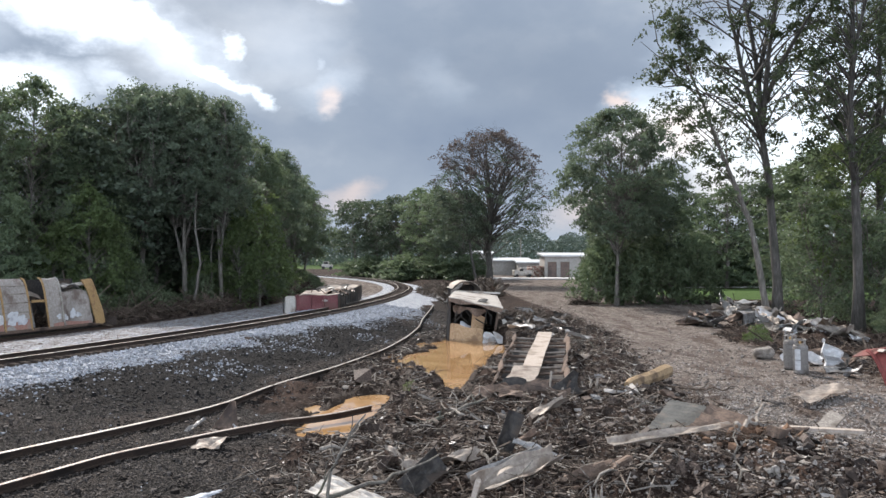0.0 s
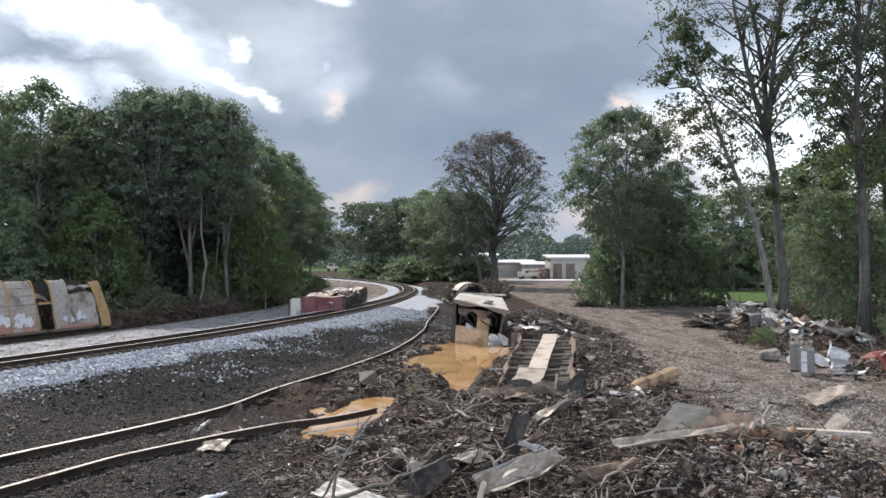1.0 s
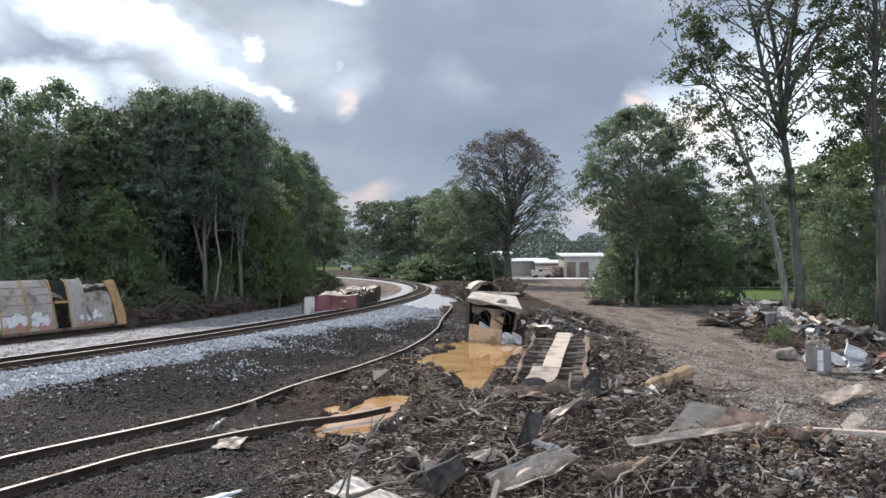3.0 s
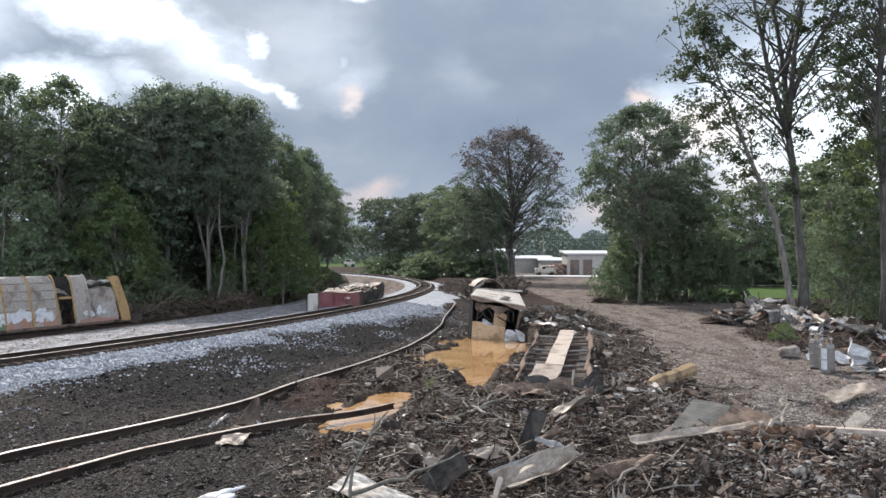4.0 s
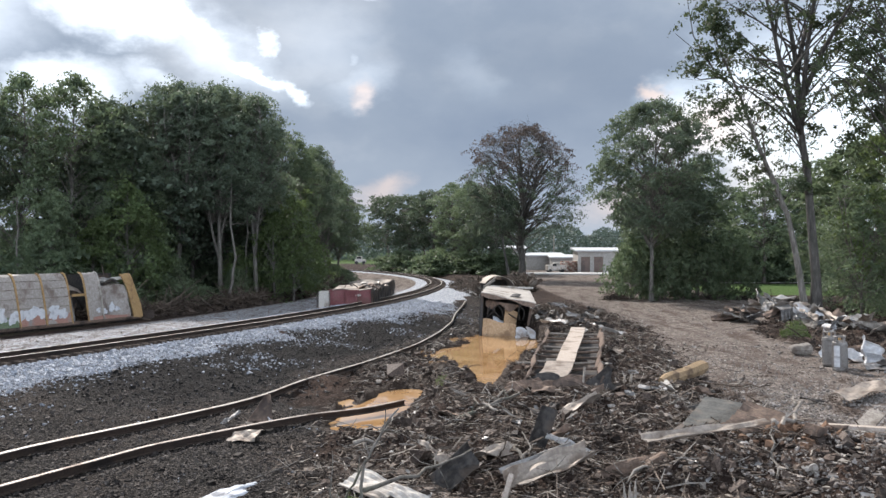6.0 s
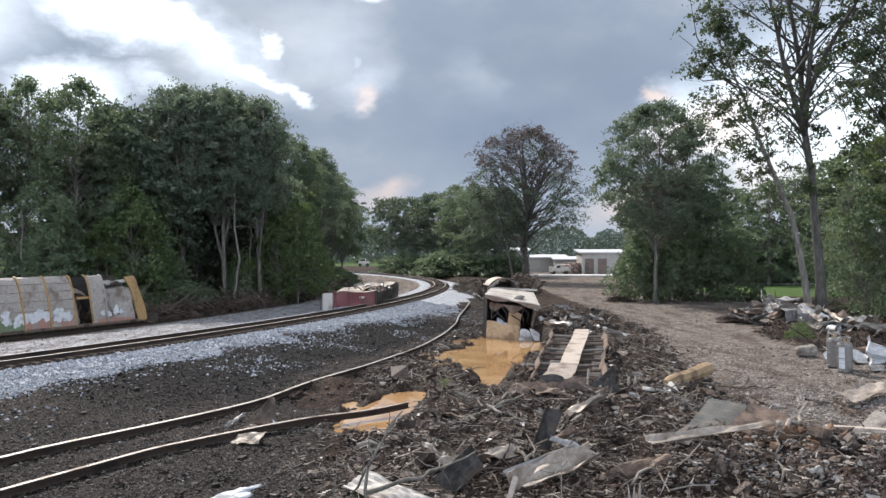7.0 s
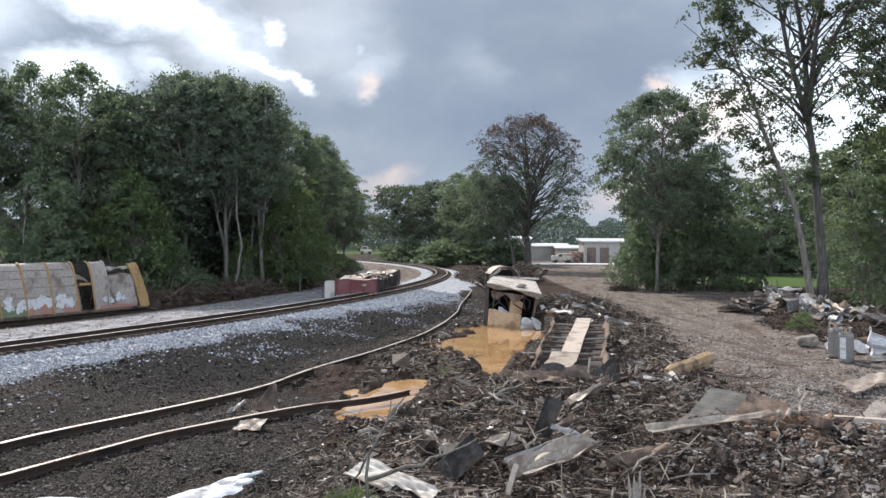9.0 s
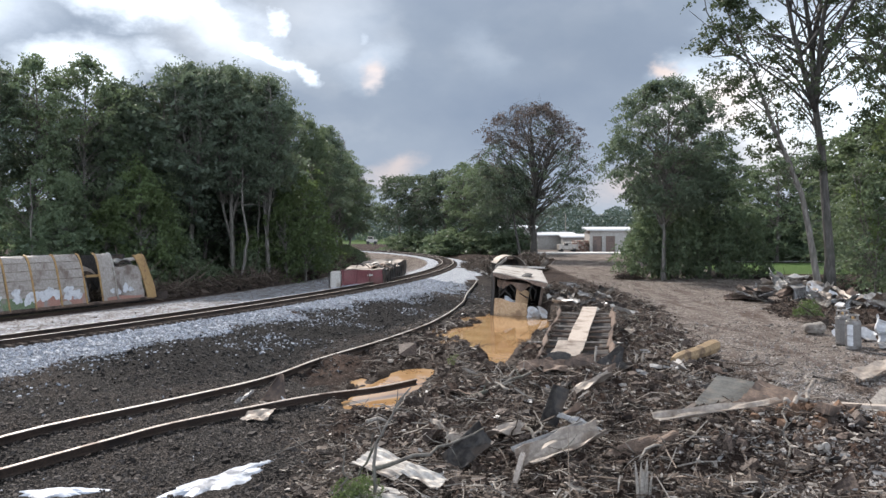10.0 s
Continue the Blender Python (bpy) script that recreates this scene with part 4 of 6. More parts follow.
for i, (x, y, w, hgt) in enumerate([(30.5, 68, 0.9, 0.66), (35, 72, 1.0, 0.75)]):
    put(dense[2], x, y, i * 83 + 20, w, hgt)
light_tree = tree("tree", "young yellow-green tree among the shrubs", 13, 6.5, 0.2, "round", M["leaf_light"], 45, 90, 90, 0.22, 0.12, fork=1, clump_r=0.85)
plant(light_tree, 27.2, 54.5, 0)
fresh = tree("bush", "tall fresh green shrub under the trees", 9.0, 5.5, 0.05, "bush", M["leaf_mid"], 44, 80, 110, 0.19, 0.08, fork=3, clump_r=0.8, shell=0.2, category="bush")
plant(fresh, 24.8, 53.5, 0)
for i, (x, y, w, hgt) in enumerate([(27.4, 51, .9, .85), (26.6, 60, .7, .8), (29.5, 49, 1.0, .8), (26.5, 47.0, .5, .5), (25.2, 45.5, .4, .35)]):
    copy_tree(fresh, x, y, i * 71, w, hgt)

young = tree("tree", "young pale green tree at the wood's edge", 9.0, 4.6, 0.12, "tall", M["leaf_light"], 24, 60, 90, 0.24, 0.09, clump_r=0.75)
for i, (x, y, w, hgt) in enumerate([(-18.4, 82, 1.15, 1.25), (-20.0, 80.5, 0.9, 1.05), (-29.4, 68, 1.1, 1.2), (-31.6, 66, 0.9, 0.8), (-20.2, 84, 1.0, 1.0), (-18.9, 88, 0.9, 0.8), (-19.0, 95, 1.0, 0.75), (-28.3, 69.5, 0.85, 0.95), (-23.5, 80, 0.7, 0.6)]):
    put(young, x, y, i * 66, w, hgt)

# woods on the horizon: uncountable, distance haze put into their leaf colour
far = Geo()
rng = np.random.default_rng(9)
n = 110000
fa = np.radians(rng.uniform(-40, 40, n))
fd = rng.uniform(330, 420, n)
tops = 9 + 5 * vnoise(fa * 60, fa * 0, 3) + 2 * vnoise(fa * 160, fa * 0, 4)
fz = 0.8 + tops * rng.uniform(0, 1, n) ** 0.8
far.many(leaf_quads(np.stack([fd * np.sin(fa), fd * np.cos(fa), fz], 1), 1.15, rng), LEAF_F)
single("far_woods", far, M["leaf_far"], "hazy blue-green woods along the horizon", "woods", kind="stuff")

def bent_sheet(label, ln, w, mat, m, corr=0.0, waves=6, curl=0.0, fold=0.0, crumple=0.04, taper=0.0, seed=0, name="metal_sheet", category="metal sheet", thick=0.015, jag=0.0):
    rng = np.random.default_rng(seed)
    ph = rng.uniform(0, 6.28, 4)
    if seed <= 20:
        ln, w = ln * 0.78, w * 0.72

    def fn(a, b):
        x = ln * (a - 0.5)
        ww = w * (1 - taper * a)
        y = ww * (b - 0.5)
        if jag:
            x += jag * (a - 0.5) * (math.sin(b * 17 + ph[0]) + 0.6 * math.sin(b * 37 + ph[1]))
        z = corr * math.sin(b * waves * 2 * math.pi) + curl * (2 * b - 1) ** 2 * (0.5 + 0.5 * a) + fold * abs(a - 0.45) * 2
        z += crumple * (math.sin(a * 5 + ph[0]) * math.sin(b * 4 + ph[1]) + 0.5 * math.sin(a * 13 + ph[2]) * math.sin(b * 9 + ph[3]))
        return (x, y, z)
    g = surface(Geo(), fn, 18, max(8, waves * 4 if corr else 8), thick)
    return single(name, g, mat, label, category, m)


G = ground_z


def on(x, y, up, rx=0, ry=0, rz=0):
    return pose(x, y, G(x, y) + up, rx, ry, rz)


# ---------------------------------------------------------------- wrecked rail cars


def wall_profile(v):
    """The rolled car's side: out from the sill, up, and over the rounded shoulder. v: 0 to 1."""
    k = [0.0, 0.25, 0.5, 0.68, 0.82, 0.92, 1.0]
    return float(np.interp(v, k, [0.0, 0.04, 0.10, 0.17, 0.26, 0.38, 0.62])), float(np.interp(v, k, [0.30, 1.20, 2.15, 2.80, 3.20, 3.42, 3.50]))


def wall_patch(geo, u0, u1, v0, v1, out=0.0, nu=8, nv=10, thick=0.03, dent=0.05, seed=0, rough_edge=0.0):
    rng = np.random.default_rng(seed)
    ph = rng.uniform(0, 6.28, 4)

    def fn(a, b):
        u, v = u0 + (u1 - u0) * a, v0 + (v1 - v0) * b
        if rough_edge:
            u += rough_edge * math.sin(b * 9 + ph[0]) * (a - 0.5)
            v += rough_edge * 0.25 * math.sin(a * 7 + ph[1]) * (b - 0.5)
        y, z = wall_profile(v)
        y2, z2 = wall_profile(min(1, v + 0.02))
        n = Vector((0, -(z2 - z), y2 - y)).normalized()
        k = out + dent * (math.sin(u * 2.1 + ph[2]) * math.sin(v * 6 + ph[3]) - 0.5)
        return (u - 0.13 * (z - 0.3), y + n.y * k, z + n.z * k)
    return surface(geo, fn, nu, nv, thick)


def blob_patch(geo, u, v, ru, rv, out, seed):
    """A sprayed blot that hugs the car's side."""
    rng = np.random.default_rng(seed)
    ph = rng.uniform(0, 6.28, 3)

    def fn(a, b):
        t, r = a * 2 * math.pi, 0.02 + b
        w = 1 + 0.18 * math.sin(3 * t + ph[0]) + 0.12 * math.sin(5 * t + ph[1])
        uu, vv = u + ru * r * w * math.cos(t), v + rv * r * w * math.sin(t)
        y, z = wall_profile(max(0, min(1, vv)))
        return (uu, y - out, z + 0.1 * out)
    return surface(geo, fn, 22, 2, 0.004)


def rolled_car():
    """A long car rolled on its side, its thin panels torn between yellow ribs."""
    t = thing("rail_car", "overturned grey rail car with yellow ribs and torn panels", "rail car")
    length = 24.0
    ribs = [0.0, 2.0, 4.0, 6.0, 8.0, 9.8, 11.7, 13.6, 15.6, 17.65, 19.05, 20.4, 23.0, 24.0]
    for i, (a, b) in enumerate(zip(ribs, ribs[1:])):
        if i in (9, 12):      # open bays
            continue
        g = Geo()
        top = 1.0
        if i == 11:
            wall_patch(g, a + 0.05, b - 0.05, 0.03, 0.64, 0, 12, 10, 0.02, 0.14, i, 0.15)
        elif i == 10:
            wall_patch(g, a + 0.05, b - 0.02, 0.03, 1.0, 0, 8, 12, 0.02, 0.05, i, 0.12)
        else:
            wall_patch(g, a + 0.04, b - 0.04, 0.03, top, 0, 8, 14, 0.02, 0.05, i)
        part("panel", g, M["car_sheet"], t)
        for k in range(1, 6):     # pressed seams
            if i < 10:
                s = Geo()
                wall_patch(s, a + 0.1, b - 0.1, 0.15 * k + 0.02, 0.15 * k + 0.035, 0.022, 4, 2, 0.02, 0.05, i)
                part("seam", s, M["tan_sheet"], t)
    for i, a in enumerate(ribs[:-1]):
        if i in (12,):
            continue
        g = wall_patch(Geo(), a - 0.045, a + 0.045, 0.02, 0.99, 0.05, 2, 14, 0.09, 0.0, i)
        part("rib", g, M["yellow" if 5 < i < 11 else "white_sheet"], t, "yellow rib" if 5 < i < 11 else "")
    g = wall_patch(Geo(), 23.2, 24.1, 0.02, 0.87, 0.10, 6, 12, 0.10, 0.06, 77, 0.07)
    for p in g.v:     # leans inwards
        p[:, 0] -= 0.09 * np.maximum(p[:, 2] - 0.4, 0.0) ** 1.9
    part("end_plate", g, M["yellow"], t, "bent yellow end plate")
    g = surface(Geo(), lambda a, b: (21.9 + 1.2 * a - 0.5 * b, 0.35 + 0.9 * b, 2.95 + 0.16 * math.sin(b * 5) + 0.05 * a), 5, 6, 0.05)
    part("end_flap", g, M["white_sheet"], t, "folded pale lip of the end plate")
    g = surface(Geo(), lambda a, b: (21.1 + 1.6 * a, 0.3 + 0.9 * b + 0.1 * math.sin(a * 6), 2.15 + 0.45 * b + 0.12 * math.sin(a * 5 + b * 4)), 9, 6, 0.03)
    part("torn_panel", g, M["tan_sheet"], t, "crumpled torn panel")
    g = surface(Geo(), lambda a, b: (20.9 + 1.5 * a, 0.5 + 0.8 * b, 2.85 + 0.18 * math.sin(a * 4) + 0.1 * b), 8, 4, 0.03)
    part("torn_panel", g, M["grey_sheet"], t, "crumpled torn panel")
    # open bay: stringers and a yellow cross bar
    g = surface(Geo(), lambda a, b: (17.7 + 1.3 * a, 0.55 + 0.45 * b + 0.08 * math.sin(a * 7), 2.3 + 0.32 * b + 0.12 * math.sin(a * 5)), 8, 4, 0.03)
    part("torn_panel", g, M["tan_sheet"], t, "crumpled torn panel")
    part("cross_bar", box(Geo(), (18.4, 0.3, 2.1), (1.05, 0.10, 0.16), 0.01), M["yellow"], t, "yellow cross bar")
    g = surface(Geo(), lambda a, b: (17.7 + 0.40 * a - 0.1 * b, 0.22 + 0.28 * b, 0.5 + 1.6 * b), 4, 6, 0.03)
    part("torn_panel", g, M["grey_sheet"], t, "torn side of the opening")
    part("sill", box(Geo(), (12.0, 0.02, 0.36), (24.0, 0.22, 0.20), 0.03), M["brown_sheet"], t, "rusty lower sill")
    for a, b, m_, lab_ in ((13.7, 15.5, "salmon", "faded salmon band"), (15.7, 17.6, "salmon", "faded salmon band"), (9.9, 13.5, "green_paint", "faded green band"), (19.1, 22.9, "salmon", "rust stained band")):
        part("paint_band", wall_patch(Geo(), a, b, 0.02, 0.22 if a < 19 else 0.10, 0.035, 8, 3, 0.006, 0.03, 5, 0.1), M[m_], t, lab_)
    part("upper_side", surface(Geo(), lambda a, b: (-0.3 + 18.0 * a, 0.6 + 2.3 * b, 3.48 - 0.1 * b + 0.03 * math.sin(a * 40)), 40, 4, 0.04), M["grey_sheet"], t, "dented upper side")
    # inside faces coloured dark for the shade in the open bays
    part("inner_wall", box(Geo(), (12.0, 2.9, 1.75), (23.9, 0.1, 3.2)), M["dark_sheet"], t, "dark inside wall")
    part("inner_floor", box(Geo(), (12.0, 1.5, 0.32), (23.9, 2.9, 0.1)), M["dark_sheet"], t)
    # dark box put in as the shadow beneath the car
    part("underframe", box(Geo(), (12.0, 1.55, 0.12), (23.6, 2.7, 0.26), 0.03), M["dark_sheet"], t, "dark box standing for shade under the car")
    rng = np.random.default_rng(8)
    for u, n, s in ((12.8, 3, 1.0), (13.6, 3, 1.0), (15.0, 4, 1.1), (15.7, 2, 0.9), (16.8, 4, 1.1), (17.5, 3, 0.9), (20.6, 2, 0.7), (22.0, 3, 0.7), (14.0, 2, 0.8), (11.2, 3, 0.8)):
        for k in range(n):
            g = blob_patch(Geo(), u - 0.45 + rng.uniform(-0.45, 0.45), 0.20 + rng.uniform(-0.05, 0.09), rng.uniform(0.22, 0.42) * s, rng.uniform(0.045, 0.09) * s, 0.03 + 0.006 * k, int(rng.integers(999)))
            part("sprayed_blot", g, M["graffiti"], t, "white sprayed paint blot")
    return t


car = rolled_car()
d = Vector((0.344, 0.939, 0))
turn = math.degrees(math.atan2(d.y, d.x))
car.matrix_basis = pose(-24.9 - d.x * 24.0, 59.8 - d.y * 24.0, -0.72, 0, 0, turn) @ Matrix.Diagonal((1, 1, 1.08, 1))


def red_car():
    t = thing("rail_car", "crushed maroon rail car lying beyond the track", "rail car")
    w, h, ln = 3.5, 1.75, 18.0
    dent = lambda x, y, k: 0.10 * math.sin(x * 2.3 + k) * math.sin(y * 1.7 + 2 * k)
    part("end_wall", surface(Geo(), lambda a, b: (w * a, 0.05 + dent(3 * a, 3 * b, 1), h * b), 10, 8, 0.06), M["maroon"], t, "maroon end wall")
    for x in (0.1, 1.2, 2.3, 3.4):
        part("post", box(Geo(), (x, -0.04, h / 2), (0.12, 0.12, h), 0.02), M["maroon"], t)
    part("top_side", surface(Geo(), lambda a, b: (w * a, ln * b, h + dent(4 * a, 9 * b, 2) + 0.25 * b), 10, 26, 0.05), M["tan_sheet"], t, "dusty grey upper side")
    part("roof_side", surface(Geo(), lambda a, b: (w + dent(3 * a, 8 * b, 3), ln * b, (h + 0.25 * b) * a), 8, 26, 0.05), M["dark_sheet"], t, "dark side")
    part("rear_side", surface(Geo(), lambda a, b: (dent(3 * a, 8 * b, 4), ln * b, (h + 0.25 * b) * a), 8, 26, 0.05), M["maroon"], t)
    part("far_end", box(Geo(), (w / 2, ln, h * 0.42), (w, 0.08, h * 0.84)), M["dark_sheet"], t)
    for i in range(9):
        part("side_rib", box(Geo(), (w + 0.05, 1.0 + i * 1.8, h * 0.46), (0.10, 0.12, h * 0.85), 0.02), M["dark_sheet"], t)
    for i in range(3):
        part("white_mark", box(Geo(), (2.25 + 0.16 * i, 0.0, 1.30), (0.11, 0.16, 0.14 + 0.04 * (i % 2))), M["white_sheet"], t, "small white stencil bar")
    rng = np.random.default_rng(4)
    for i in range(12):
        x, y = rng.uniform(0.3, 2.7), rng.uniform(0.5, 9)
        g = surface(Geo(), lambda a, b: (x + 1.1 * a, y + 1.6 * b, h + 0.12 + 0.2 * math.sin(a * 4 + i) + 0.12 * math.sin(b * 6)), 5, 5, 0.03)
        part("torn_sheet", g, M[("tan_sheet", "dark_sheet", "white_sheet", "brown_sheet")[i % 4]], t)
    tube(g := Geo(), [(1.0, 1.2, h), (1.1, 1.5, h + 0.4), (1.6, 2.0, h + 0.45), (2.0, 2.4, h + 0.1)], 0.05, 6)
    part("bent_bar", g, M["dark_sheet"], t)
    return t


rc = red_car()
rc.matrix_basis = pose(-12.3, 68.5, -0.45, 0, 0, -0.5)
# white end panel next to the red wall, built as a box
wb = thing("white_tank", "white end panel beside the maroon car", "tank", pose(-12.82, 69.0, -0.4, 0, 0, 3) @ Matrix.Diagonal((0.86, 0.9, 1.05, 1)))
part("shell", box(Geo(), (0, 0, 0.75), (1.05, 1.6, 1.5), 0.10), M["white_sheet"], wb)
part("corner_post", box(Geo(), (-0.66, -0.7, 0.7), (0.10, 0.10, 1.5), 0.02), M["dark_sheet"], wb)


def box_wreck():
    """The open end of a crushed box car, half sunk in the pool."""
    t = thing("rail_car", "crushed white box car half sunk in the pool", "rail car")
    w, ln = 3.3, 9.0
    part("corner_post", box(Geo(), (0, 0, 1.45), (0.24, 0.24, 3.0), 0.04), M["dark_sheet"], t, "dark corner post")
    part("corner_post", box(Geo(), (w - 0.35, 1.1, 1.2), (0.18, 0.18, 2.3), 0.03, Matrix.Rotation(0.12, 4, "Y")), M["brown_sheet"], t)
    part("roof", surface(Geo(), lambda a, b: (-0.05 + (w + 0.25) * a - 0.25 * b * a, -0.35 + ln * b + 0.1 * math.sin(a * 3), 2.95 - 0.55 * a * a * (1 - b * 0.6) - 0.18 * (1 - b) * math.sin(a * 3.1) ** 2 + 0.04 * math.sin(b * 20)), 14, 20, 0.05), M["white_sheet"], t, "buckled white roof")
    part("roof_lip", surface(Geo(), lambda a, b: (-0.05 + (w + 0.2) * a, -0.36 - 0.05 * b, 2.93 - 0.55 * a * a - 0.18 * math.sin(a * 3.1) ** 2 - (0.16 + 0.14 * math.sin(a * 9)) * b), 16, 2, 0.03), M["brown_sheet"], t, "torn rusty roof edge")
    part("roof_rail", box(Geo(), (w * 0.55, ln - 0.5, 3.0), (w, 0.12, 0.14), 0.02), M["white_sheet"], t)
    # black sheet laid on the roof, painted darkness of a hole
    part("roof_hole", surface(Geo(), lambda a, b: (1.75 + 0.6 * a + 0.2 * b, 1.0 + 1.6 * b, 2.66 + 0.12 * b + 0.07 * math.sin(a * 3)), 4, 4, 0.02), M["black"], t, "black sheet standing for a hole in the roof")
    # walls coloured dark to stand for the shade in the cavity
    part("side_wall", surface(Geo(), lambda a, b: (0.02 + 0.08 * math.sin(b * 9), 0.1 + ln * b, 0.1 + 2.8 * a), 6, 16, 0.05), M["dark_sheet"], t, "dark side wall")
    part("side_wall", surface(Geo(), lambda a, b: (w - 0.25 + 0.15 * math.sin(b * 7 + a * 3), 1.2 + (ln - 1.2) * b, 0.1 + 2.2 * a), 6, 16, 0.05), M["dark_sheet"], t, "dark side wall")
    part("back_wall", box(Geo(), (w / 2, ln - 0.2, 1.3), (w - 0.3, 0.08, 2.6)), M["dark_sheet"], t)
    part("lower_wall", surface(Geo(), lambda a, b: (0.12 + 2.15 * a, -0.35 + 0.45 * b + 0.06 * math.sin(a * 4), 0.0 + (1.25 - 0.32 * a + 0.05 * math.sin(a * 9)) * b), 12, 8, 0.06), M["orange"], t, "tan lining panel standing in the water")
    part("lining", surface(Geo(), lambda a, b: (1.45 + 0.80 * a + 0.10 * b, 0.25 + 0.45 * a, 0.70 + 1.45 * b - 0.45 * a * b), 6, 8, 0.05), M["orange"], t, "standing orange lining panel")
    part("liner", surface(Geo(), lambda a, b: (0.75 + 0.95 * a, 0.5 + 0.3 * b, 1.0 + 0.38 * b * (1 - a) + 0.05 * math.sin(a * 8)), 8, 5, 0.04), M["cloth"], t, "white torn liner")
    for i in range(7):
        a = random.uniform(0.2, 2.6)
        part("bent_bar", tube(Geo(), [(a, 0.4, 2.3), (a + random.uniform(-.5, .5), 0.3, 1.8), (a + random.uniform(-.6, .6), 0.5, 1.3)], 0.045, 5), M["dark_sheet"], t)
    part("hanging_sheet", surface(Geo(), lambda a, b: (0.25 + 2.2 * a, 0.15 + 0.25 * math.sin(a * 8), 2.45 - 0.2 * a - (0.35 + 0.2 * math.sin(a * 11)) * b), 14, 3, 0.03), M["brown_sheet"], t, "torn hanging sheet")
    return t


bw = box_wreck()
bw.matrix_basis = pose(0.30, 53.2, -1.08, 0, 2.5, -3)
sheetc = surface(Geo(), lambda a, b: (1.7 * a, 0.3 * math.sin(b * 6) + 0.9 * b + 0.5 * a, 0.95 * b * (1 - 0.5 * a) * abs(math.sin(1.2 + a * 2.6)) + 0.22 * math.sin(a * 11 + b * 5) * math.sin(b * 3)), 18, 12, 0.03)
single("torn_liner", sheetc, M["cloth"], "crumpled white liner sheet by the pool", "liner", pose(2.45, 51.8, -1.0, -14, 0, -12))
sheetc = surface(Geo(), lambda a, b: (1.9 * a, 0.9 * b + 0.12 * math.sin(a * 9), 0.45 * (1 - a) * b + 0.25 * math.sin(a * 5 + 1) * b + 0.05), 12, 8, 0.03)
single("torn_liner", sheetc, M["cloth"], "crumpled white liner sheet by the pool", "liner", pose(3.4, 50.6, -0.92, 0, 4, 20))

hoop = thing("tank_end", "torn curved tank shell standing behind the box car", "tank", pose(2.3, 80, -0.25, 0, 0, 8) @ Matrix.Scale(1.25, 4))
part("shell", surface(Geo(), lambda a, b: (1.35 * math.cos(0.35 + 2.2 * a), 3.0 * b, 1.35 * math.sin(0.35 + 2.2 * a) + 0.55), 16, 6, 0.05), M["tan_sheet"], hoop)
part("flap", surface(Geo(), lambda a, b: (-1.25 + 0.9 * a, -0.05 - 0.15 * b, 0.9 + 0.65 * a + 0.25 * b), 8, 3, 0.04), M["white_sheet"], hoop, "bent pale flap")
# added dark plate stands for the shade inside the shell
part("dark_inside", box(Geo(), (0, 2.6, 0.8), (2.2, 0.08, 1.5)), M["dark_sheet"], hoop)
rng = np.random.default_rng(66)


def panel_frame():
    """A wrecked car floor: two side members, cross members and a pale plank lying along it."""
    t = thing("car_underframe", "rusted underframe with cross members and a pale plank", "wreckage")
    ln, w = 11.2, 2.35
    wav = lambda y, k: 0.06 * math.sin(y * 0.9 + k) + 0.03 * math.sin(y * 2.7 + 2 * k)
    for k, x in enumerate((0.0, w)):
        g = surface(Geo(), lambda a, b: (x + wav(ln * a, k) + 0.14 * (b - 0.5), ln * a, 0.30 + 0.04 * a * ln * (0.3) + (0.22 + 0.10 * math.sin(a * 23 + k) ** 2 * k) * b), 36, 3, 0.05)
        part("side_member", g, M["brown_sheet"], t, "splintered side member" if k else "")
    for i in range(10):
        y = 0.3 + i * 1.15 + random.uniform(-.2, .2)
        z = 0.34 + 0.012 * y
        g = tube(Geo(), [(0.05, y, z), (w * 0.5, y + random.uniform(-.2, .2), z - 0.05), (w - 0.05, y + random.uniform(-.25, .25), z)], 0.055, 5)
        part("cross_member", g, M["brown_sheet" if i % 3 else "tan_sheet"], t)
    g = surface(Geo(), lambda a, b: (0.85 + 0.64 * b + 0.18 * a, 2.6 + 8.4 * a, 0.56 + 0.16 * a + 0.05 * math.sin(a * 6)), 20, 4, 0.06)
    part("plank", g, M["pale_wood"], t, "long pale plank lying on top")
    g = surface(Geo(), lambda a, b: (0.55 + 0.95 * b - 0.15 * (1 - a), 0.4 + 2.3 * a, 0.45 + 0.10 * a + 0.04 * math.sin(a * 9)), 8, 4, 0.05)
    part("plank", g, M["tan_sheet"], t, "broken dusty plank end")
    for i in range(7):
        x0, y0 = random.uniform(0.0, 1.5), random.uniform(-0.7, 0.5)
        g = surface(Geo(), lambda a, b: (x0 + 1.1 * a, y0 + 0.3 * b + 0.1 * math.sin(a * 5), 0.05 + 0.42 * b + 0.14 * math.sin(a * 4 + i)), 8, 4, 0.03)
        part("torn_sheet", g, M[("brown_sheet", "dark_sheet", "brown_sheet", "tan_sheet")[i % 4]], t)
    # deck coloured dark as the shade between and below the members
    part("deck", surface(Geo(), lambda a, b: (0.1 + (w - 0.2) * b, 0.2 + (ln - 0.4) * a, 0.16 + 0.01 * a + 0.05 * math.sin(a * 30) * math.sin(b * 9)), 24, 6, 0.04), M["dark_sheet"], t, "dark deck plate standing for shade under the frame")
    return t


pf = panel_frame()
pf.matrix_basis = pose(1.55, 26.2, 0.0, 2.0, 0, -9)
bent_sheet("sooty curled steel sheet beside the underframe", 1.5, 0.8, M["dark_sheet"], pose(3.75, 25.6, 0.12, 35, -20, 25), curl=0.35, crumple=0.10, seed=31, jag=0.12)
bent_sheet("sooty curled steel sheet beside the underframe", 1.1, 0.6, M["dark_sheet"], pose(4.15, 26.3, 0.10, -25, 15, -40), curl=0.25, crumple=0.12, seed=32, jag=0.10)
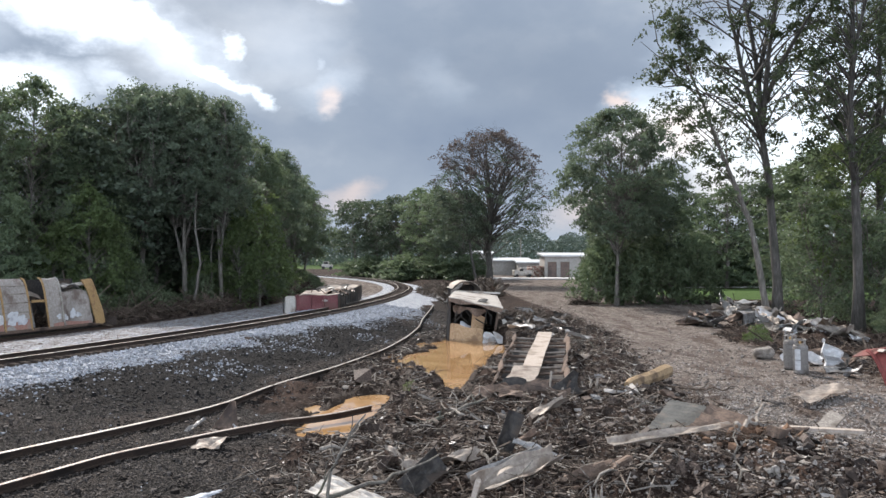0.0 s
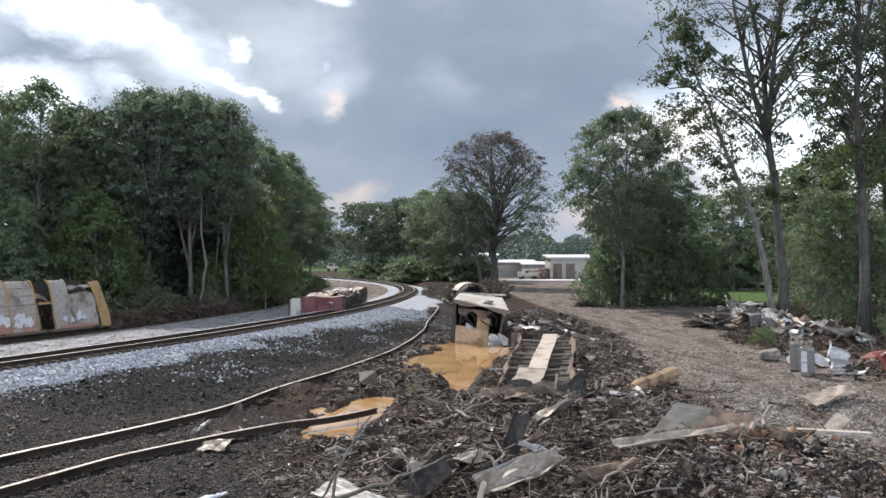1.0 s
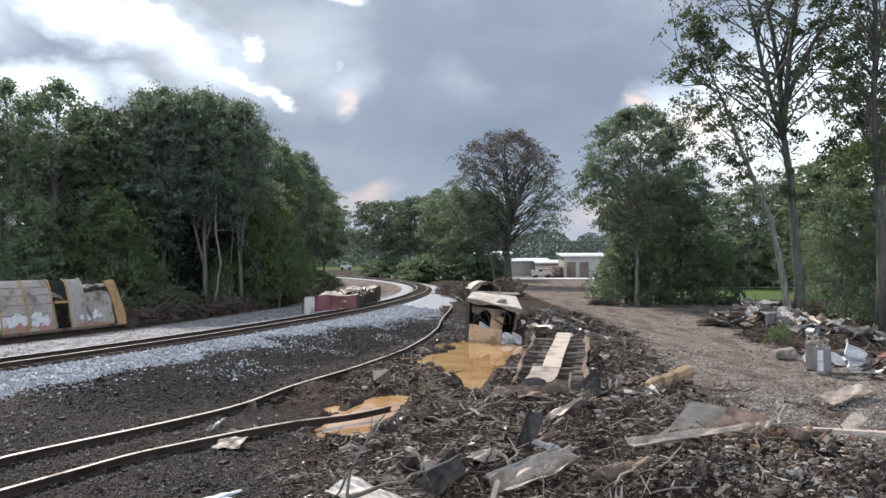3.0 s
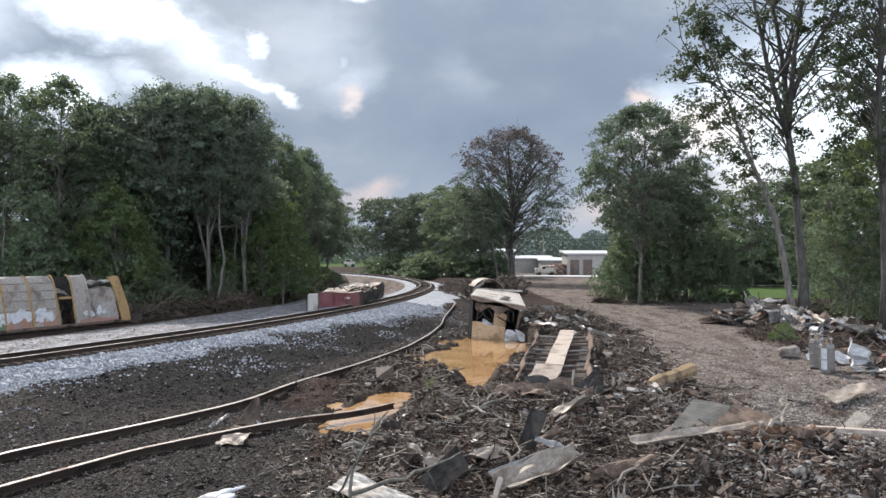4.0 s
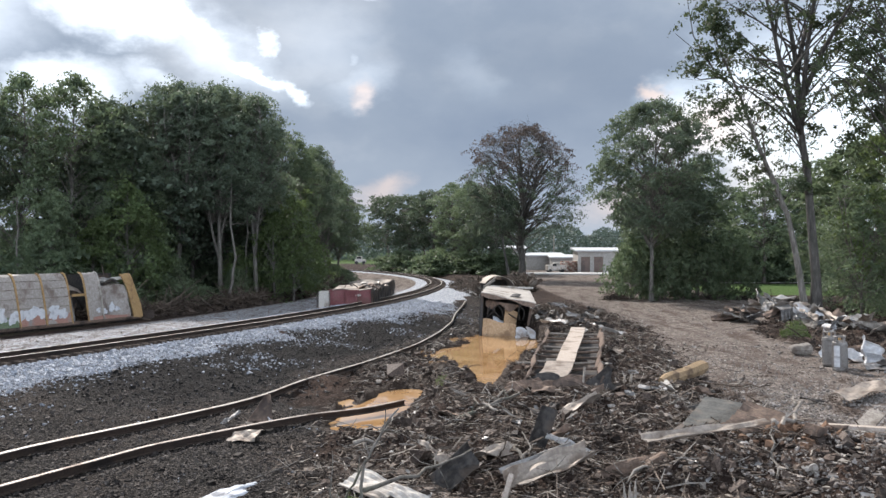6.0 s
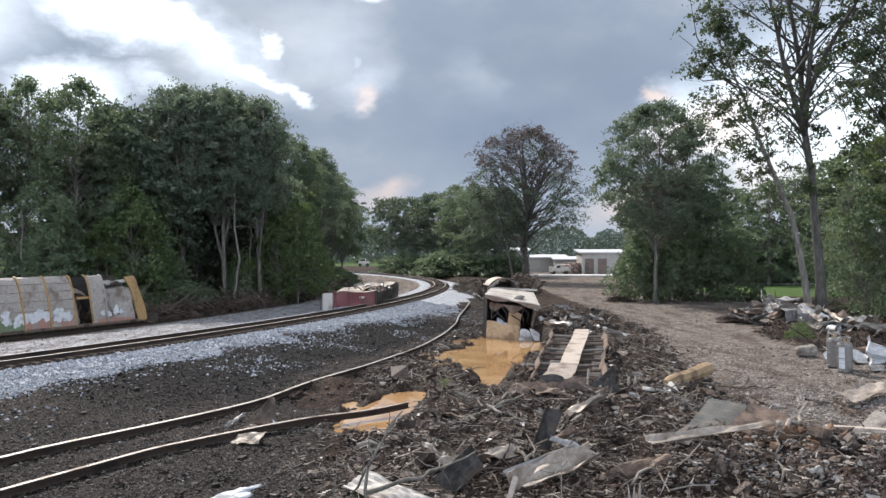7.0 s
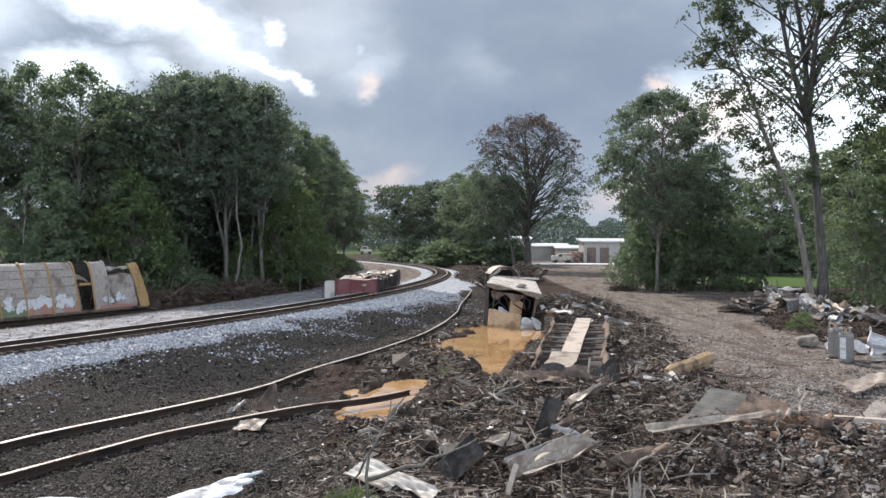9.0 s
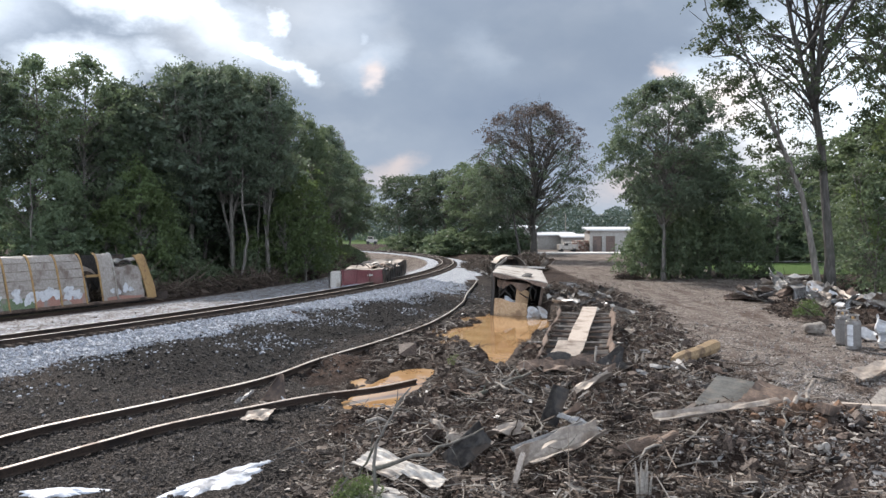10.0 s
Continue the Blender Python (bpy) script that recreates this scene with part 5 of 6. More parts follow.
bent_sheet("rusty torn sheet hanging off the underframe", 1.6, 0.55, M["brown_sheet"], pose(2.5, 25.7, 0.22, 40, 4, 8), curl=0.2, crumple=0.13, seed=33, jag=0.12)
bent_sheet("rusty torn sheet hanging off the underframe", 1.2, 0.45, M["brown_sheet"], pose(1.5, 26.0, 0.20, 30, -6, -14), curl=0.15, crumple=0.10, seed=34, jag=0.10)

for i in range(22):
    x, y = float(rng.uniform(-0.5, 8.0)), float(rng.uniform(82, 108))
    mt = ("tan_sheet", "white_sheet", "brown_sheet", "old_wood")[i % 4]
    bent_sheet("pale torn scrap in the heap below the scorched tree", float(rng.uniform(1.0, 2.6)), float(rng.uniform(0.4, 1.0)), M[mt], on(x, y, float(rng.uniform(0.3, 1.5)), rng.uniform(-50, 50), rng.uniform(-40, 40), rng.uniform(0, 360)), curl=0.2, crumple=0.12, seed=700 + i, jag=0.1)

for i in range(30):
    y = float(rng.uniform(44, 66))
    x = float(rng.uniform(3.9 + 0.02 * (y - 44), 8.4))
    k = i % 6
    bent_sheet(("torn pale scrap beside the sunk car", "rusty scrap beside the sunk car", "sooty scrap beside the sunk car", "grey steel scrap beside the sunk car", "weathered board scrap beside the sunk car", "sooty scrap beside the sunk car")[k], float(rng.uniform(0.7, 2.0)), float(rng.uniform(0.25, 0.7)), M[("white_sheet", "brown_sheet", "dark_sheet", "grey_sheet", "old_wood", "dark_sheet")[k]], on(x, y, float(rng.uniform(0.15, 0.4)), rng.uniform(-30, 30), rng.uniform(-25, 25), rng.uniform(0, 360)), curl=float(rng.uniform(0, 0.2)), crumple=0.10, seed=740 + i, jag=0.12)

# ---------------------------------------------------------------- gas cylinders, log, sheets and boards


def dewar():
    t = thing("gas_cylinder", "upright stainless liquid gas cylinder with ring handle", "gas cylinder", group="liquid gas cylinders")
    lathe(g := Geo(), [(0.20, 0.0), (0.235, 0.02), (0.24, 0.06), (0.255, 0.08), (0.255, 1.10), (0.235, 1.17), (0.17, 1.22), (0.10, 1.24), (0.02, 1.24)], 64)
    ribs = g.v[0].reshape(-1, 64, 3)
    ribs[3:5, ::2, :2] *= 0.955
    part("body", g, M["steel"], t, "ribbed steel body")
    for z in (0.10, 0.60, 1.06):
        part("band", lathe(Geo(), [(0.25, z - 0.02), (0.262, z - 0.012), (0.262, z + 0.012), (0.25, z + 0.02)], 28), M["steel"], t)
    ring = [(0.20 * math.cos(a), 0.20 * math.sin(a), 1.40) for a in np.linspace(0, 2 * math.pi, 25)]
    part("handle_ring", tube(Geo(), ring, 0.025, 6), M["steel"], t)
    for a in (0.3, 1.9, 3.4, 5.0):
        part("ring_post", box(Geo(), (0.2 * math.cos(a), 0.2 * math.sin(a), 1.29), (0.05, 0.05, 0.24), 0.008), M["steel"], t)
    part("valve", lathe(Geo(), [(0.03, 1.22), (0.045, 1.26), (0.045, 1.33), (0.02, 1.36)], 12), M["yellow"], t, "brass valve")
    part("foot_ring", lathe(Geo(), [(0.22, -0.04), (0.25, -0.04), (0.25, 0.03), (0.22, 0.03)], 24), M["dark_sheet"], t)
    return t


dw = dewar()
dw.matrix_basis = pose(14.02, 32.0, ground_z(14.02, 32.0) + 0.03, 1.5, -2, 0) @ Matrix.Diagonal((1.1, 1.1, 0.96, 1))
dw2 = copy_thing(dw, pose(14.1, 33.1, ground_z(14.1, 33.1) + 0.03, -1, 1.5, 70))
part("paper_label", surface(Geo(), lambda a, b: (0.258 * math.cos(3.5 + 0.8 * a), 0.258 * math.sin(3.5 + 0.8 * a), 0.2 + 0.85 * b), 8, 3, 0.003), M["cloth"], dw, "tall blank white label")


def log(name, label, ln, r, mat, m, seed=0):
    rng = np.random.default_rng(seed)
    g = Geo()
    k = 12
    t = np.linspace(0, 1, k)
    pts = np.stack([ln * t, 0.015 * ln * np.sin(t * 3 + seed), 0.01 * np.sin(t * 9)], 1)
    rad = r * (0.70 + 0.35 * np.sqrt(t) + 0.02 * rng.normal(size=k))
    rad[0] *= 0.55
    rad[-1] *= 0.8
    tube(g, pts, rad, 8)
    v = g.v[0]
    v += rng.normal(size=v.shape) * r * 0.03
    return single(name, g, mat, label, "log", m)


log("log", "thick yellow debarked log on the ground", 3.4, 0.25, M["log"], pose(6.15, 27.3, 0.22, 0, -2, 52), 3)


# broken siding near the ditch
bent_sheet("broad buckled steel sheet lying on the rubble", 3.6, 0.5, M["tan_sheet"], on(4.8, 17.2, 0.42, 12, -5, 12), curl=0.05, crumple=0.05, seed=1, taper=0.3, jag=0.05)
bent_sheet("grey roof sheet leaning on a broken panel", 1.35, 3.4, M["slate_sheet"], on(5.65, 19.7, 0.36, 12, 6, -30), corr=0.014, waves=6, crumple=0.02, seed=2)
bent_sheet("brown ribbed panel beneath the grey roof sheet", 1.4, 2.6, M["brown_sheet"], on(6.5, 19.0, 0.30, 10, 18, -30), corr=0.05, waves=4, seed=3)
bent_sheet("rusty bent panel edge in the mud", 2.3, 0.6, M["brown_sheet"], on(3.2, 17.1, 0.20, 25, -14, 20), crumple=0.09, seed=4, jag=0.08)
bent_sheet("pale flanged steel sheet curled at its end", 2.5, 0.75, M["tan_sheet"], on(1.45, 15.75, 0.26, 22, -9, 33), corr=0.035, waves=2, curl=0.22, crumple=0.08, seed=5, taper=0.25)
bent_sheet("rolled flange torn from a pale sheet", 2.3, 0.18, M["grey_sheet"], on(1.2, 16.05, 0.36, 40, -9, 34), curl=0.05, crumple=0.02, seed=6)
bent_sheet("upright grey curled steel plate in the rubble", 1.25, 0.55, M["dark_sheet"], on(1.5, 18.6, 0.5, 80, -70, 15), curl=0.16, crumple=0.03, seed=7)
bent_sheet("dark folded strip beside the upright plate", 1.3, 0.30, M["grey_sheet"], on(2.05, 18.3, 0.2, 20, 16, -28), crumple=0.05, seed=8)
bent_sheet("long pale torn board-like steel strip", 2.1, 0.5, M["tan_sheet"], on(-0.05, 17.4, 0.26, 14, -6, 16), crumple=0.10, seed=9, jag=0.10)
bent_sheet("dark twisted sheet over the pale strip", 1.3, 0.7, M["dark_sheet"], on(-0.4, 16.1, 0.28, 50, -30, 35), curl=0.18, crumple=0.08, seed=10)
bent_sheet("pale ribbed siding panel lying in the mud", 1.3, 0.9, M["white_sheet"], on(-1.9, 14.85, 0.2, 14, 10, -32), corr=0.015, waves=5, seed=11)
bent_sheet("pale ribbed siding panel lying in the mud", 1.0, 0.5, M["white_sheet"], on(-1.1, 14.1, 0.16, 16, 14, -30), corr=0.012, waves=3, seed=12)
bent_sheet("pale ribbed siding panel half buried", 1.5, 0.8, M["white_sheet"], on(-1.65, 13.4, 0.16, 10, 6, -20), corr=0.015, waves=5, seed=13)
bent_sheet("weathered pale sheet on the earth heap", 1.9, 0.95, M["tan_sheet"], on(11.2, 24.2, 0.26, 10, -12, 18), crumple=0.05, seed=14)
bent_sheet("dark torn strip beside the weathered sheet", 1.0, 0.2, M["dark_sheet"], on(10.1, 24.8, 0.10, 10, 8, -30), seed=15)
bent_sheet("dark flat sheet lying near the log", 1.1, 0.5, M["grey_sheet"], on(5.4, 25.2, 0.10, 6, 3, -8), seed=16)
bent_sheet("dark flat sheet lying near the log", 1.4, 0.25, M["dark_sheet"], on(6.9, 25.6, 0.12, 5, -4, 14), seed=17)
bent_sheet("crumpled white scrap sheet on the bank", 1.0, 0.4, M["cloth"], on(-6.0, 24.9, 0.14, 18, 8, 40), crumple=0.08, seed=18)
bent_sheet("crumpled dusty scrap sheet on the bank", 1.25, 0.8, M["tan_sheet"], on(-6.5, 22.8, 0.14, 20, -8, -20), crumple=0.08, seed=19)
bent_sheet("rusty fishplate strap leaning between two rails", 1.5, 0.34, M["rail_rust"], on(-7.0, 24.6, 0.10, 10, -4, 62), curl=0.05, seed=20, taper=0.5)
single("gusset_plate", surface(Geo(), lambda a, b: (-7.15 + 0.95 * a * (1 - 0.85 * b) + 0.62 * b, 24.8 + 0.35 * b + 0.1 * math.sin(a * 3), -0.90 + 0.95 * b), 6, 8, 0.03), M["brown_sheet"], "rusty triangular steel plate standing between rails", "steel plate")


def board(label, ln, w, th, mat, m, seed=0):
    """A plank with splintered ends."""
    rng = np.random.default_rng(seed)
    g = Geo()
    n = 7
    top, low = [], []
    for i in range(n):
        b = i / (n - 1) - 0.5
        a0, a1 = -ln / 2 + rng.uniform(0, 0.14) * ln * 0.5, ln / 2 - rng.uniform(0, 0.14) * ln * 0.5
        for x in (a0, a1):
            top.append((x, b * w, th / 2))
            low.append((x, b * w, -th / 2))
    f = []
    k = 2 * n
    for i in range(n - 1):
        a = 2 * i
        f += [(a, a + 1, a + 3, a + 2), (k + a, k + a + 2, k + a + 3, k + a + 1), (a, a + 2, k + a + 2, k + a), (a + 1, k + a + 1, k + a + 3, a + 3)]
    f += [(0, k, k + 1, 1), (k - 2, k - 1, 2 * k - 1, 2 * k - 2)]
    g.add(top + low, f)
    return single("board", g, mat, label, "board", m)


bent_sheet("torn pale panel scrap between the loose rails", 0.75, 0.42, M["tan_sheet"], on(-6.45, 24.1, 0.14, 14, 6, 24), crumple=0.07, seed=61, jag=0.07)
bent_sheet("small whitish scrap lying against a loose rail", 0.45, 0.30, M["tan_sheet"], on(-6.85, 26.6, 0.12, -10, 12, -30), crumple=0.06, seed=62, jag=0.06)
bent_sheet("narrow twisted strip beside the loose rails", 0.9, 0.14, M["grey_sheet"], on(-7.7, 25.4, 0.14, 8, -14, 70), crumple=0.05, seed=63, jag=0.03)
board("fresh yellow split board on the earth heap", 1.9, 0.16, 0.08, M["pale_wood"], on(8.4, 18.1, 0.22, 4, 2, -6), 1)
board("broad pale board propped on the heap", 1.3, 0.40, 0.05, M["old_wood"], on(9.7, 20.6, 0.28, 12, -18, 42), 2)
board("thick cut timber block in the heap", 0.40, 0.30, 0.22, M["brown_sheet"], on(7.15, 17.5, 0.16, 8, 14, 40), 3)
stake = thing("splintered_stump", "pale splintered stump standing in the rubble", "stump", on(2.62, 13.9, 0.0, 4, -3, 0))
for i, (x, h_, r_) in enumerate([(0.0, 0.62, 0.05), (0.09, 0.70, 0.04), (-0.08, 0.66, 0.035), (0.04, 0.5, 0.05), (0.15, 0.45, 0.03)]):
    part("splinter", tube(Geo(), [(x * 0.8, 0.03 * (i % 2), -0.1), (x, 0.03 * (i % 2), h_ * 0.6), (x * 1.25, 0.03 * (i % 2), h_)], [r_, r_ * 0.85, 0.008], 5), M["old_wood"], stake)
board("pale splintered stake leaning on a steel sheet", 0.9, 0.10, 0.07, M["pale_wood"], on(0.55, 15.1, 0.2, 10, -55, 60), 5)
board("short pale stake standing beside the underframe", 0.7, 0.10, 0.05, M["old_wood"], on(3.35, 25.5, 0.3, 5, -85, 0), 6)
for i, (x, y) in enumerate(((4.9, 27.2), (5.15, 27.4))):
    board("short pale stake standing beside the sooty sheet", 0.45, 0.09, 0.05, M["old_wood"], on(x, y, 0.2, 5, -80, 20 * i), 7 + i)

# dead saplings and fallen branches


def branch(label, pts, r, mat=None, twigs=6, seed=0, name="branch"):
    """A crooked branch with its side twigs."""
    rng = np.random.default_rng(seed)
    pts = np.array(pts, float)
    t = np.linspace(0, 1, 10)
    fine = np.stack([np.interp(t, np.linspace(0, 1, len(pts)), pts[:, i]) for i in range(3)], 1)
    fine[1:-1] += rng.normal(size=(8, 3)) * r * 0.8
    root = thing(name, label, "branch")
    part("stem", tube(Geo(), fine, np.linspace(r, r * 0.35, 10), 6), mat or M["stick"], root, smooth=True)
    ln = np.linalg.norm(pts[-1] - pts[0])
    for k in range(twigs):
        a = fine[rng.integers(2, 9)]
        e = a + (fine[-1] - fine[0]) / ln * rng.uniform(0.1, 0.4) + rng.normal(size=3) * 0.18 * ln ** 0.5
        part("twig", tube(Geo(), bend(a, e, rng, 4), np.linspace(r * 0.35, 0.004, 4), 4), mat or M["stick"], root)
    return root


branch("tall dead grey sapling standing in mud", [(-1.9, 13.4, -0.1), (-1.86, 13.6, 0.9), (-1.65, 13.7, 1.35), (-1.30, 13.8, 1.85)], 0.036, M["bark"], 4, 1)
branch("dark dead stick crossing the grey sapling", [(-2.35, 14.3, -0.1), (-2.0, 14.1, 0.7), (-1.50, 14.0, 1.6)], 0.03, M["bark"], 3, 2)
branch("thin dark stem standing in the mud", [(-2.45, 13.6, -0.1), (-2.42, 13.6, 0.4), (-2.46, 13.6, 0.75)], 0.025, M["bark"], 2, 3)
branch("thin dead twig standing among the sheets", [(0.5, 17.4, 0.1), (0.7, 17.4, 0.6), (0.95, 17.5, 1.1)], 0.022, M["stick"], 3, 4)
branch("long grey fallen branch across the sheets", [(-2.0, 14.3, 0.3), (-1.0, 15.0, 0.45), (-0.1, 16.1, 0.6)], 0.045, M["bark"], 5, 5)
branch("long grey root twisting over the rubble", [(6.6, 18.4, 0.75), (7.2, 18.9, 0.6), (7.7, 19.8, 0.8), (7.8, 20.4, 0.95)], 0.07, M["old_wood"], 4, 6)
branch("long pale fallen pole across the mud", [(-3.1, 20.6, -0.35), (-1.8, 20.9, -0.3), (-0.3, 21.3, -0.2)], 0.06, M["old_wood"], 3, 11)
branch("grey fallen trunk with broken limbs", [(-1.5, 21.6, -0.3), (0.0, 22.7, 0.05), (1.3, 24.6, 0.25)], 0.09, M["bark"], 8, 12)
branch("pale barkless limb in the mud", [(0.2, 24.0, 0.0), (0.8, 24.9, 0.25), (1.2, 25.3, 0.2)], 0.05, M["old_wood"], 5, 13)
branch("torn root fan beside the pools", [(-2.2, 32.5, -0.8), (-1.7, 33.0, -0.3), (-1.1, 33.2, -0.1)], 0.10, M["stick"], 16, 14)
branch("torn root fan beside the pools", [(-1.2, 31.2, -0.8), (-0.8, 31.9, -0.4), (-0.2, 32.0, -0.2)], 0.09, M["stick"], 16, 15)
rng = np.random.default_rng(77)
for i in range(46):
    y = float(rng.uniform(15, 46))
    x = float(rng.uniform(-4.5 + 0.06 * y, 8.0))
    if pool_mask(np.array(x), np.array(y)) > -0.3:
        continue
    a, ln, r = rng.uniform(0, 6.28), rng.uniform(0.9, 3.0), rng.uniform(0.02, 0.055)
    p = [(x + math.cos(a) * ln * k, y + math.sin(a) * ln * k, G(x + math.cos(a) * ln * k, y + math.sin(a) * ln * k) + 0.06 + 0.1 * k) for k in (0, 0.4, 0.75, 1.0)]
    branch("broken grey-brown branch lying in the mud", p, r, M[("stick", "old_wood", "bark")[i % 3]], 6, 100 + i)
for i in range(34):
    y = float(rng.uniform(15.5, 44))
    x = float(rng.uniform(-3.0 + 0.07 * y, 7.5))
    if pool_mask(np.array(x), np.array(y)) > -0.3:
        continue
    k = i % 5
    bent_sheet(("small torn rusty steel scrap in the mud", "small torn grey steel scrap in the mud", "small sooty steel scrap in the mud", "small pale torn scrap in the mud", "small dusty steel scrap in the mud")[k], float(rng.uniform(0.4, 1.1)), float(rng.uniform(0.2, 0.5)), M[("brown_sheet", "grey_sheet", "dark_sheet", "white_sheet", "tan_sheet")[k]], on(x, y, 0.12, rng.uniform(-25, 25), rng.uniform(-25, 25), rng.uniform(0, 360)), curl=float(rng.uniform(0, 0.15)), crumple=0.06, seed=200 + i, jag=0.08)

# ---------------------------------------------------------------- scrap along the tree line on the far side of the road
rng = np.random.default_rng(55)
for i in range(64):
    k = rng.uniform(0, 1)
    x, y = 16.7 + 4.7 * k + rng.uniform(-0.6, 0.6), 54.5 - 12.5 * k ** 1.2 + rng.uniform(-1.6, 1.6)
    mt = ("grey_sheet", "white_sheet", "tan_sheet", "brown_sheet", "dark_sheet", "cloth", "old_wood")[i % 7]
    bent_sheet({"grey_sheet": "bent grey steel scrap in a roadside pile", "white_sheet": "bent white scrap in a roadside pile", "tan_sheet": "dusty steel scrap in a roadside pile", "brown_sheet": "rusty scrap in a roadside pile", "dark_sheet": "sooty scrap in a roadside pile", "cloth": "crumpled white liner in a roadside pile", "old_wood": "grey broken board in a roadside pile"}[mt], float(rng.uniform(0.8, 2.2)), float(rng.uniform(0.3, 0.9)), M[mt], on(x, y, float(rng.uniform(0.12, 0.35 + 1.3 * math.exp(-((x - 18.6) / 1.5) ** 2))), rng.uniform(-45, 45), rng.uniform(-35, 35), rng.uniform(0, 360)), curl=float(rng.uniform(0, 0.2)), crumple=0.09, seed=300 + i, jag=0.1)
crate = thing("steel_bin", "grey ribbed steel bin tipped open by the tree", "bin", on(18.3, 49.6, 0.25, 4, -8, 12))
part("shell", surface(Geo(), lambda a, b: (2.0 * a, 0.02 * math.sin(a * 60), 0.62 * b), 40, 4, 0.04), M["grey_sheet"], crate)
part("lid", surface(Geo(), lambda a, b: (2.0 * a, 1.2 * b, 0.64 + 0.12 * math.sin(b * 3) + 0.01 * math.sin(a * 60)), 40, 6, 0.03), M["grey_sheet"], crate)
# black plate painted in as the shade of the bin's opening
part("dark_inside", box(Geo(), (2.02, 0.6, 0.33), (0.06, 1.0, 0.55), 0.01), M["black"], crate)
part("back_wall", box(Geo(), (1.0, 1.2, 0.3), (2.0, 0.05, 0.62), 0.01), M["grey_sheet"], crate)
board("long yellow plank beyond the scrap pile", 3.2, 0.3, 0.06, M["pale_wood"], on(20.6, 63.5, 0.25, 0, 0, 10), 31)
log("log", "cut tan log end beside the scrap pile", 1.3, 0.42, M["old_wood"], on(23.6, 66, 0.4, 0, 0, 25), 9)
log("log", "short tan log under the scrap by the cylinders", 0.9, 0.28, M["old_wood"], on(13.9, 36.6, 0.25, 0, 0, 10), 10)
sheetc = surface(Geo(), lambda a, b: (1.0 * a + 0.1 * math.sin(b * 9), 0.25 * math.sin(a * 7), 1.15 * b * (1 - 0.7 * a) + 0.05), 14, 8, 0.02)
single("torn_liner", sheetc, M["cloth"], "upright jagged white sheet beside the cylinders", "liner", on(15.55, 33.2, 0.0, -6, 0, 25))
bent_sheet("crumpled white sheet behind the cylinders", 1.7, 0.8, M["cloth"], on(15.1, 34.4, 0.25, 30, 10, -10), crumple=0.16, seed=402, curl=0.15, jag=0.1)
bent_sheet("grey crumpled panel on the ground", 1.3, 0.7, M["grey_sheet"], on(15.6, 32.2, 0.12, 8, 4, 0), crumple=0.08, seed=403)
red = thing("crumpled_panel", "large crumpled dark red steel panel", "wreckage", on(15.55, 28.6, -0.05, 0, 0, 20))
part("lower_sheet", surface(Geo(), lambda a, b: (3.2 * a, 0.9 * b + 0.15 * math.sin(a * 14), 1.25 * math.sin(b * 1.5) * (0.75 + 0.25 * math.sin(a * 5 + 1)) + 0.05 * math.sin(a * 40)), 44, 10, 0.03), M["red_sheet"], red)
part("upper_sheet", surface(Geo(), lambda a, b: (0.2 + 3.0 * a, 0.7 + 1.0 * b, 1.1 + 0.25 * math.sin(a * 6) - 0.2 * b), 20, 6, 0.03), M["red_sheet"], red)
part("pale_edge", surface(Geo(), lambda a, b: (0.3 + 1.0 * a, 0.45 + 0.25 * b, 1.22 + 0.08 * math.sin(a * 9)), 8, 3, 0.02), M["white_sheet"], red, "torn white edge")
for i in range(9):
    bent_sheet("rusty scrap beside the red panel", float(rng.uniform(0.6, 1.4)), 0.4, M[("brown_sheet", "grey_sheet", "dark_sheet")[i % 3]], on(16.0 + rng.uniform(-1, 2.5), 33.0 + rng.uniform(-2.0, 4.5), 0.2, rng.uniform(-30, 30), rng.uniform(-30, 30), rng.uniform(0, 360)), crumple=0.1, seed=500 + i, jag=0.1)
weed = tree("weed", "small bright green weed on bare soil", 1.1, 1.5, 0.05, "bush", M["leaf_light"], 61, 30, 60, 0.09, 0.015, clump_r=0.28, category="weed")
put(weed, 16.35, 42.5, 0, 0.8, 0.65)
for i, (x, y, s_) in enumerate([(-2.2, 13.3, 0.4), (-2.0, 13.5, 0.4), (-2.4, 13.8, 0.3), (17.3, 45.0, 0.8), (-1.2, 30.5, 0.35)]):
    put(weed, x, y, i * 70, s_, s_)

# blue-white patches on the gravel at the foot of the bank
for i, (x, y, rx, ry, a0) in enumerate([(-5.75, 17.2, 1.5, 0.42, 62), (-8.8, 16.2, 0.8, 0.28, 10), (-6.2, 15.5, 0.8, 0.4, 20)]):
    def spill(a, b, i=i, x=x, y=y, rx=rx, ry=ry, a0=a0):
        t = a * 2 * math.pi
        w = 1 + 0.22 * math.sin(3 * t + i) + 0.14 * math.sin(7 * t + 2 * i) + 0.08 * math.sin(13 * t)
        u, v = rx * (0.01 + b) * w * math.cos(t), ry * (0.01 + b) * w * math.sin(t)
        c, s = math.cos(radians(a0)), math.sin(radians(a0))
        X, Y = x + u * c - v * s, y + u * s + v * c
        return (X, Y, G(X, Y) + 0.05 - 0.06 * b ** 4)
    single("white_spill", surface(Geo(), spill, 48, 10, 0.01), M["spill"], "blue-white patch lying on dark gravel", "spill")

# ---------------------------------------------------------------- buildings beyond


